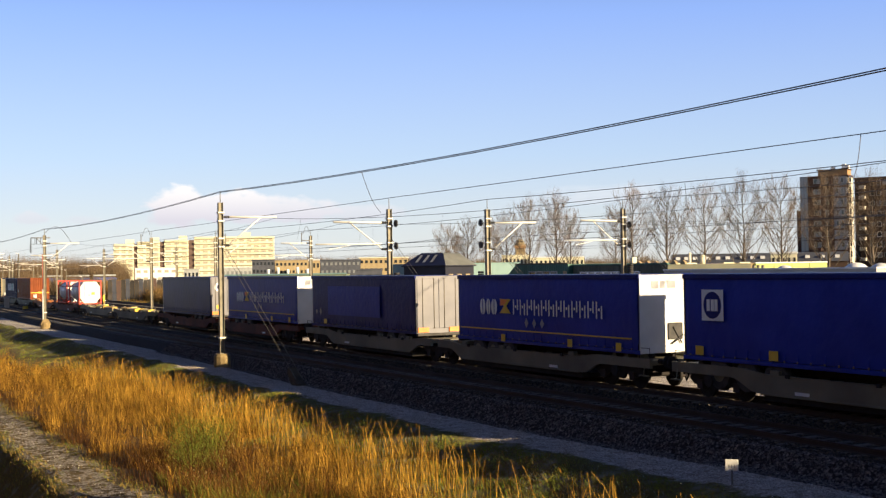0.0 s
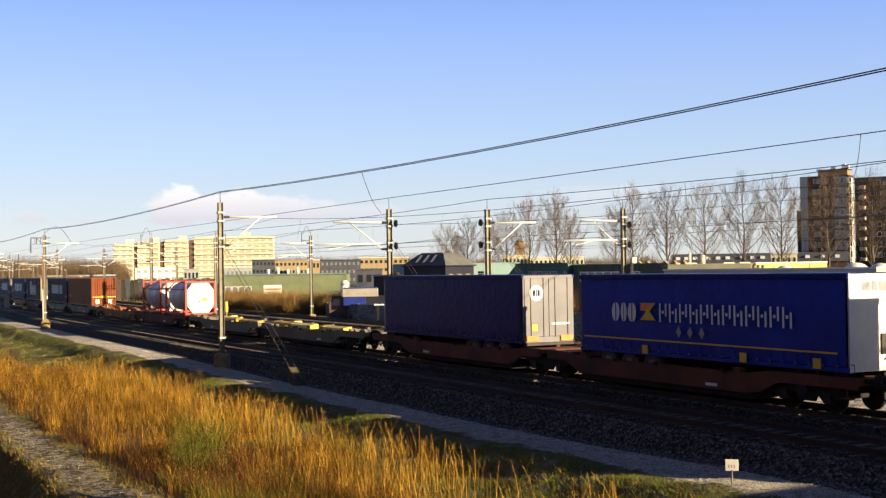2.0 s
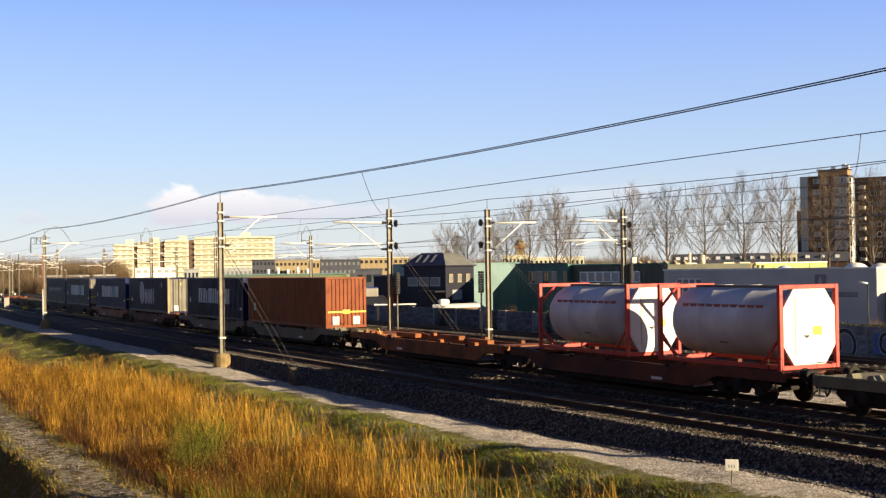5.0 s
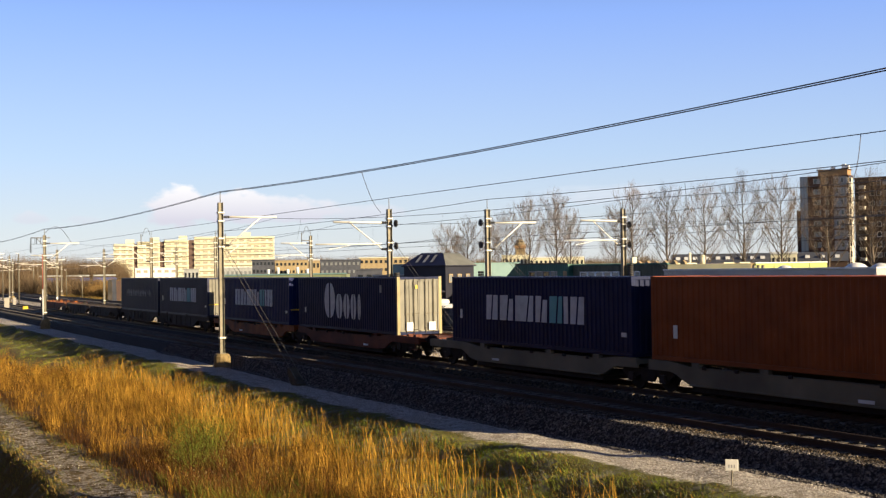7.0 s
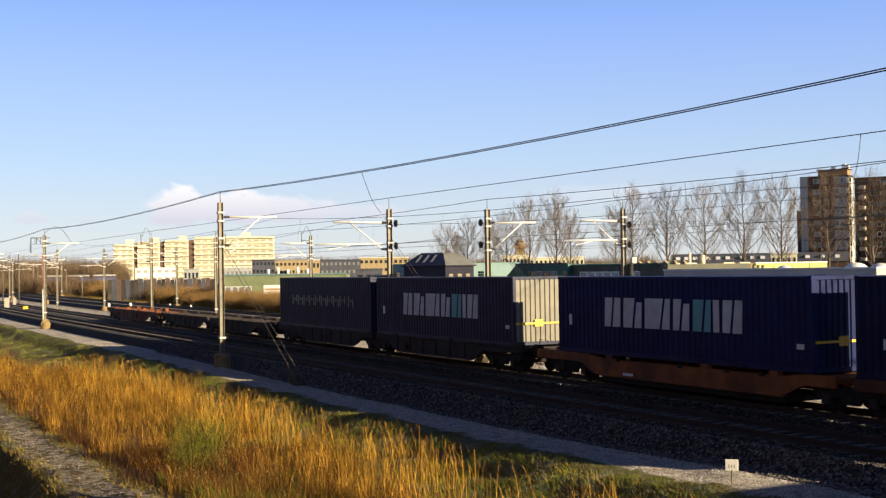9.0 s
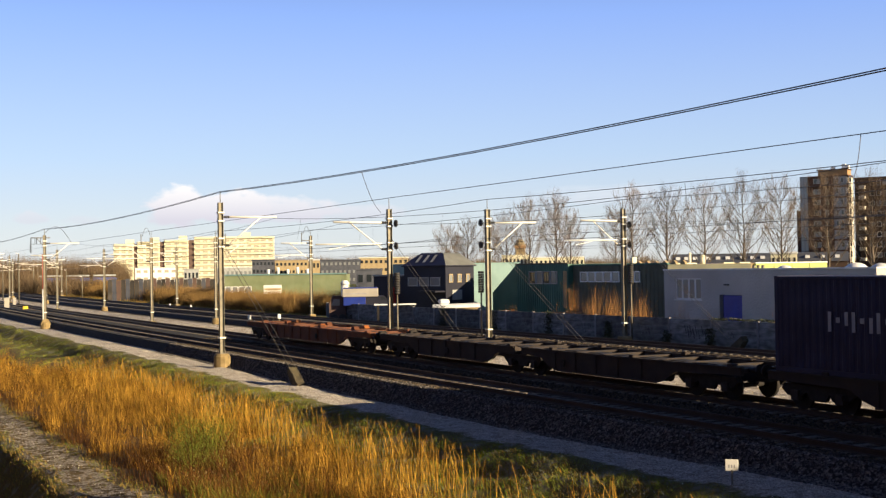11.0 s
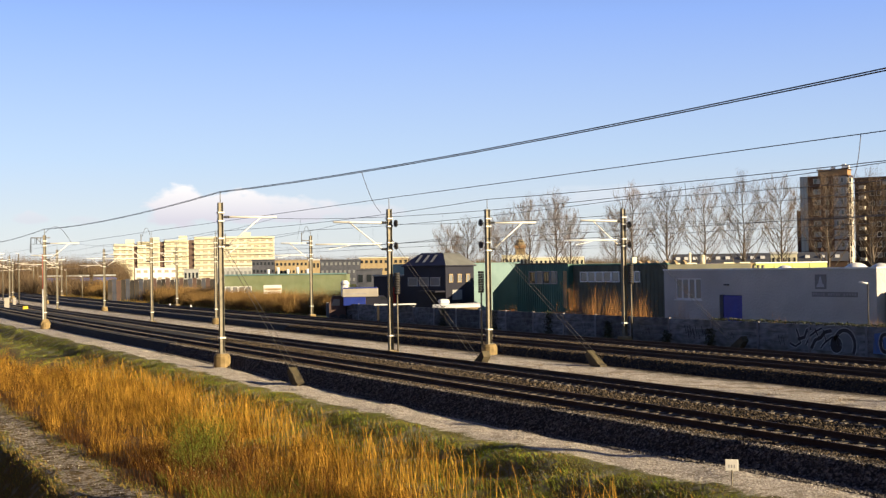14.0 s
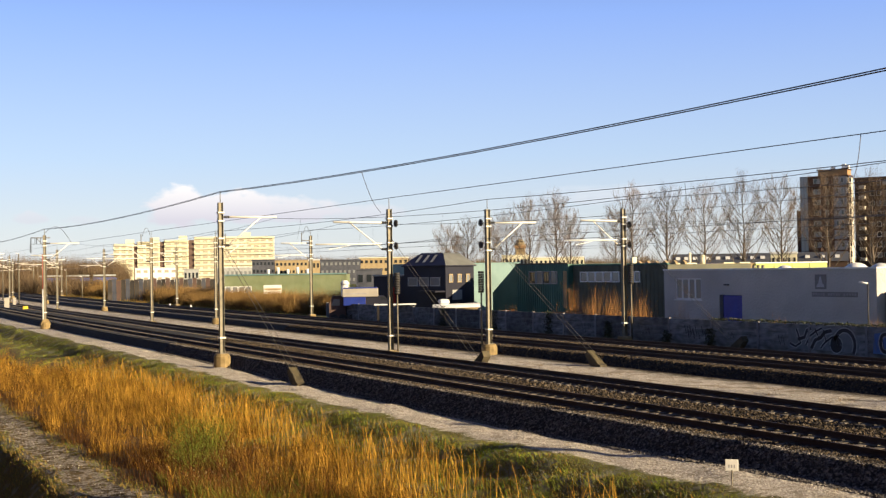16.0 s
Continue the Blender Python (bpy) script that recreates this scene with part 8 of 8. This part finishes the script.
def make_grass():
    x, y = field(90000, -190, -14, 11.0, 19.0, 1.6)
    keep = (y > 12.6 - 1.6 * hermite((-24 - x) / 30)) & (y < 18.6 + 0.12 * patchy(x, y * 0, 1.1, 5.0) - 0.5 * nrng.uniform(size=len(x)) ** 3)
    x, y = x[keep], y[keep]
    kind = patchy(x, y, 0.8, 7.0) + 0.5 * nrng.normal(size=len(x))
    tuft = (0.75 + 0.75 * np.maximum(patchy(x, y, 1.7, 13.0), -0.6)) * (1 - 0.5 * hermite((y - 17.6) / 0.9))
    for name, mask, mat, hh, lab in (("grass", kind < 0.62, M_GRASS, 0.11, "rough green winter grass on the bank"), ("straw_grass", (kind >= 0.62) & (kind < 0.95), M_STRAW, 0.13, "straw-coloured dry grass on the bank"),
                                     ("frosted_grass", kind >= 0.95, M_FROSTY, 0.09, "frosted pale grass on the bank")):
        a, b = x[mask], y[mask]
        v, f, _ = blades(stand(a, b), hh * tuft[mask] * nrng.uniform(0.5, 1.5, len(a)), 0.024, WIND * 3, 2)
        tagged(raw(name, v, f, mat), lab, "grass", kind="stuff")
    # short frosted turf
    x, y = field(130000, -75, -13, 12.8, 18.75, 1.25)
    keep = (y < 18.55 + 0.15 * patchy(x, y * 0, 1.1, 5.0)) & (y > 13.0 + 1.6 * patchy(x, y * 0, 0.5, 2.0))
    x, y = x[keep], y[keep]
    kind = patchy(x, y, 1.1, 19.0) + 0.7 * nrng.normal(size=len(x))
    for name, mask, mat, lab in (("turf", kind < 0.1, M_GRASS, "short green turf on the bank"), ("dry_turf", (kind >= 0.1) & (kind < 0.75), M_STRAW, "short dry turf on the bank"),
                                 ("frosted_turf", kind >= 0.75, M_FROSTY, "short frosted turf on the bank")):
        a, b = x[mask], y[mask]
        v, f, _ = blades(stand(a, b), nrng.uniform(0.05, 0.14, len(a)) * (1 - 0.4 * hermite((b - 17.5) / 1)), 0.013, WIND * 3, 2, 1.0, 0.35)
        tagged(raw(name, v, f, mat), lab, "grass", kind="stuff")
    # verge of the foot trail
    x, y = field(34000, -75, -24, 4.0, 8.6, 1.3)
    keep = ((y > 5.2) & (y < 6.75 + 0.2 * patchy(x, y * 0, 1.3, 3.0))) | (y > 7.75) | (nrng.uniform(size=len(x)) < 0.10)
    x, y = x[keep], y[keep]
    m = nrng.uniform(size=len(x)) < 0.4
    v, f, _ = blades(stand(x[m], y[m]), 0.075 * nrng.uniform(0.4, 1.6, m.sum()), 0.022, WIND * 3, 2)
    tagged(raw("verge_grass", v, f, M_GRASS), "rough green grass beside the foot trail", "grass", kind="stuff")
    v, f, _ = blades(stand(x[~m], y[~m]), 0.10 * nrng.uniform(0.4, 1.6, (~m).sum()), 0.02, WIND * 3, 2)
    tagged(raw("verge_straw", v, f, M_STRAW), "dry straw grass beside the foot trail", "grass", kind="stuff")
    # tufts of dry grass on the frosted gravel and between the tracks
    x, y = field(1500, -110, -16, 18.3, 20.4, 1.2)
    keep = patchy(x, y, 0.9, 9.0) > 0.35
    v, f, _ = blades(stand(x[keep], y[keep]), 0.09, 0.02, WIND * 3, 2)
    tagged(raw("path_tufts", v, f, M_STRAW), "small dry tufts on the frosted path", "grass", kind="stuff")
    x, y = field(2600, -140, -22, 30.6, 34.8, 1.2)
    keep = patchy(x, y, 0.7, 11.0) > 0.3
    v, f, _ = blades(stand(x[keep], y[keep]), 0.13, 0.03, WIND * 3, 2)
    tagged(raw("strip_tufts", v, f, M_STRAW), "small dry tufts on the frosted strip", "grass", kind="stuff")


def make_bush():
    for k, (x, y, r, h, n) in enumerate(((-36.4, 10.6, 1.05, 1.75, 5200), (-37.9, 11.5, 0.9, 1.45, 3200), (-34.8, 10.0, 0.8, 1.25, 2600))):
        z = float(ground_level(x, y))
        ob = thing("shrub", "yellow-green leafy shrub among the reeds", "shrub", "shrubs in the reeds", at=(x, y, z))
        g = Geo()
        tips = []
        for i in range(34):
            a, q = rnd.uniform(0, 6.28), rnd.uniform(0.1, 1.0) ** 0.7
            p = Vector((0.3 * r * q * math.cos(a), 0.3 * r * q * math.sin(a), 0))
            e = Vector((r * q * math.cos(a), r * q * math.sin(a), h * (1.0 - 0.35 * q * q) * rnd.uniform(0.7, 1.1)))
            m = p.lerp(e, 0.5) + Vector((0, 0, 0.15))
            g.tube(p, m, 0.012, 0.008, 4, False)
            g.tube(m, e, 0.008, 0.003, 4, False)
            tips += [p.lerp(e, t) + Vector((0, 0, 0.15 * math.sin(math.pi * t))) for t in np.linspace(0.25, 1.03, 12)]
        part("stem", g, M_REED2, ob)
        pts = np.array([tips[rnd.randrange(len(tips))][:] for _ in range(n)])
        V, F = leaf_clump(pts, 0.017, 0.17)
        c = raw("foliage", V, F, M_BUSH)
        c.parent = ob


def tree_meshes(seed, height, reach):
    """Bare upright poplar: straight trunk, limbs that swing out and then up, fine twigs."""
    q = random.Random(seed)
    T, C = Geo(), Geo()
    pts = [Vector((0.10 * math.sin(k * 1.3 + seed), 0.10 * math.cos(k * 1.7 + seed), height * 0.93 * k / 8)) for k in range(9)]
    r0 = height * 0.0135
    for k in range(8):
        T.tube(pts[k], pts[k + 1], r0 * (1.06 - k / 8), r0 * (1.06 - (k + 1) / 8), 7, False)

    def spray(G, p, d, ln, r, kinks=2):
        d = d.normalized()
        cur, marks = p.copy(), []
        for s in range(kinks):
            d = (d + Vector((q.gauss(0, 0.07), q.gauss(0, 0.07), 0.16))).normalized()
            nxt = cur + d * ln / kinks
            G.tube(cur, nxt, r * (1 - 0.35 * s), r * (0.65 - 0.35 * s), 3, False)
            marks += [(cur.lerp(nxt, 0.5), d.copy()), (nxt, d.copy())]
            cur = nxt
        return marks

    n = 34
    for i in range(n):
        u = (i + q.random()) / n
        zb = height * (0.20 + 0.66 * u)
        k = min(7, int(zb / (height * 0.93) * 8))
        base = pts[k].lerp(pts[k + 1], zb / (height * 0.93) * 8 - k)
        a = i * 2.4 + q.uniform(-0.5, 0.5)
        # widest at two fifths of the height, rounded towards the top
        out = height * reach * (0.62 + 1.5 * u - 2.0 * u * u) * q.uniform(0.6, 1.1)
        rise = height * (0.36 - 0.22 * u) * q.uniform(0.8, 1.15)
        way = Vector((math.cos(a), math.sin(a), 0))
        bend_up = lambda s: base + way * out * (1 - (1 - s) ** 1.35) + Vector((0.10 * math.sin(7 * s + i), 0.10 * math.cos(6 * s + i), rise * s ** 1.12))
        limb = [bend_up(s / 6) for s in range(7)]
        r1 = r0 * 0.33 * (1.1 - 0.6 * u)
        for s in range(6):
            T.tube(limb[s], limb[s + 1], r1 * (1 - s / 7), r1 * (1 - (s + 1) / 7), 4, False)
        for s in range(2, 7):
            dd = (limb[s] - limb[s - 1]).normalized()
            for _ in range(3):
                a2 = q.uniform(0, 6.28)
                side = Vector((math.cos(a2), math.sin(a2), q.uniform(0.0, 0.4)))
                for p3, d3 in spray(C, limb[s], dd + side * 0.62, height * q.uniform(0.05, 0.11), 0.012)[1:]:
                    for _ in range(2):
                        a3 = q.uniform(0, 6.28)
                        spray(C, p3, d3 + Vector((math.cos(a3), math.sin(a3), 0.2)) * 0.6, height * q.uniform(0.03, 0.065), 0.0075, 1)
    return T.mesh("trunk"), C.mesh("crown")


def make_trees():
    kinds = [tree_meshes(11, 17.0, 0.29), tree_meshes(23, 17.0, 0.32), tree_meshes(37, 17.0, 0.26)]
    for t, c in kinds:
        t.materials.append(M_BARK)
        c.materials.append(M_TWIG)
    # bearing, range, height of each poplar in the row
    row = ((46.68, 168, 0.93), (44.82, 176, 0.98), (42.84, 192, 1.02), (41.20, 205, 1.08), (39.49, 218, 1.06), (37.80, 230, 1.10), (36.25, 240, 1.14),
           (35.48, 262, 0.95), (32.77, 262, 1.18), (31.55, 285, 1.18), (30.48, 300, 1.05), (29.72, 318, 1.0), (28.68, 325, 1.02), (27.69, 335, 0.96), (28.16, 345, 0.85), (33.42, 290, 1.0))
    for i, (b, r, s) in enumerate(row):
        ob = thing("poplar_tree", "tall bare poplar in winter with upswept branches", "tree", "row of bare poplars")
        ob.matrix_world = site(b, r, -0.8) @ pose(0, 0, 0, 0, 0, 67 * i)
        ob.scale = (s, s, s)
        t, c = kinds[i % 3]
        part("trunk", t, M_BARK, ob)
        part("crown", c, M_TWIG, ob)


def fuzzy(n, centre, rad, top, w):
    """Upright thin triangles that make one far bare crown."""
    a = nrng.uniform(0, 6.28, n)
    d = rad * np.sqrt(nrng.uniform(0, 1, n))
    off = np.stack([np.cos(a) * d, np.sin(a) * d, np.zeros(n)], -1)
    hh = top * (1 - 0.45 * (d / rad) ** 2) * nrng.uniform(0.45, 1.0, n)
    foot = centre + off * 0.35 + np.array([0, 0, 1]) * (hh * nrng.uniform(0.0, 0.45, n))[:, None]
    tip = centre + off * 1.1 + np.array([0, 0, 1]) * hh[:, None]
    s = unit(np.stack([nrng.normal(size=n), nrng.normal(size=n), 0 * a], -1)) * w
    V = np.stack([foot - s, foot + s, tip], 1).reshape(-1, 3)
    return V, np.arange(3 * n).reshape(n, 3)


def make_woods():
    out = []
    for lo, hi, r0, r1, n, h0, h1 in ((4.0, 13.0, 500, 900, 260, 11, 18), (13.0, 27.0, 900, 1200, 170, 15, 22), (26.0, 50.0, 620, 900, 260, 9, 15), (33.5, 37.0, 330, 380, 24, 6, 9), (4.0, 12.5, 300, 480, 50, 4, 8)):
        for _ in range(n):
            b, r = nrng.uniform(lo, hi), nrng.uniform(r0, r1)
            c = np.array([-math.cos(radians(b)) * r, math.sin(radians(b)) * r, -0.8])
            h = nrng.uniform(h0, h1)
            out.append(fuzzy(420, c, h * 0.55, h, 0.00014 * r))
    V, F = merge(out)
    tagged(raw("far_woods", V, F, M_WOOD), "hazy brown belt of distant bare trees", "trees", kind="stuff")


def make_saplings():
    """Orange-brown willow rods and brown reed screens behind the far track."""
    def clump(name, label, x0, x1, y, h, n, mat, w=0.014, deep=0.35):
        x = nrng.uniform(x0, x1, n)
        x = x + 0.35 * np.sin(x * 2.1 + y)
        yy = y + nrng.normal(size=n) * deep + bend(x)
        b = np.stack([x, yy, np.full(n, -0.7)], -1)
        hh = h * nrng.uniform(0.3, 1.0, n) * (0.7 + 0.3 * np.sin(x * 1.9 + y)) * (0.8 + 0.2 * np.sin(x * 5.3))
        v, f, tip = blades(b, hh, w, np.array([0.0, 0, 0]), 3, 0.8, 0.06)
        sets = [(v, f)]
        for _ in range(3):
            mid = b + np.stack([0 * x, 0 * x, hh * nrng.uniform(0.25, 0.85, n)], -1)
            v2, f2, _ = blades(mid, hh * 0.28, w * 0.55, np.concatenate([nrng.normal(size=(n, 2)) * 0.4, np.zeros((n, 1))], 1), 2, 0.8, 0.06)
            sets.append((v2, f2))
        tagged(raw(name, *merge(sets), mat), label, "saplings", kind="stuff")

    def thicket(label, x0, x1, y, deep, h, n, mat, w):
        """Rounded twiggy bushes side by side."""
        out = []
        for _ in range(n):
            x = nrng.uniform(x0, x1)
            yb = y + nrng.uniform(0, deep) + float(bend(x))
            hh = h * nrng.uniform(0.45, 1.0)
            out.append(fuzzy(520, np.array([x, yb, -0.75]), hh * 0.62, hh, w))
        tagged(raw("scrub", *merge(out), mat), label, "scrub", kind="stuff")

    lab = "thicket of bare orange willow rods behind the wall"
    clump("willow_rods", lab, -80.63, -73.68, 55, 4.6, 800, M_SAPLING)
    clump("willow_rods", lab, -79.5, -70.5, 57, 3.1, 520, M_SAPLING)
    clump("willow_rods", lab, -74.2, -68.6, 57, 2.7, 380, M_SAPLING, 0.015)
    clump("willow_rods", lab, -62.68, -60.68, 57, 2.6, 130, M_SAPLING)
    clump("willow_rods", lab, -52.23, -50.02, 54, 2.6, 150, M_SAPLING)
    clump("willow_rods", lab, -97.34, -92.56, 56, 2.4, 500, M_SAPLING)
    clump("willow_rods", lab, -92.5, -86.56, 56, 2.0, 200, M_SAPLING)
    clump("willow_rods", lab, -87.07, -80.33, 56, 4.4, 260, M_SAPLING)
    screen = "golden-brown winter scrub along the far track"
    thicket(screen, -200, -128, 50.5, 3.0, 3.5, 200, M_SCRUB, 0.016)
    thicket(screen, -235, -160, 53.0, 6.0, 4.0, 150, M_SCRUB, 0.022)
    thicket("orange-brown dry scrub beyond the wall's end", -160, -122, 53.0, 5.0, 3.9, 130, M_SCRUB, 0.013)
    thicket("brown bare bushes beside the far yard", -330, -235, 52.0, 14.0, 5.5, 60, M_SCRUB, 0.036)
    clump("scrub", "low straw grass along the far track", -420, -128, 49.3, 1.0, 6000, M_STRAW, 0.05, 0.5)


def make_skylight_screen():
    # added out of view to cut the skylight on the train's near sides
    ob = thing("wall_south", "unseen dark wall added behind the viewpoint to hold back skylight", "wall", kind="structure", at=(0, -7, 0))
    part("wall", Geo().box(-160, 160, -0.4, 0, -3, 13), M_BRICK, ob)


make_reeds()
make_grass()
make_bush()
make_trees()
make_woods()
make_saplings()
make_skylight_screen()


# ---- movement ----
def motions():
    """The train rolls by at a steady speed, out of the curve and onto the straight."""
    for ob, x, y, z in MOVING:
        rows = []
        for k in range(33):
            at = x + SPEED * k / 2
            rows.append((k / 2, pose(at, y + float(bend(at)), z, 0, 0, heading(at + 7))))
        walk(ob, rows)


motions()
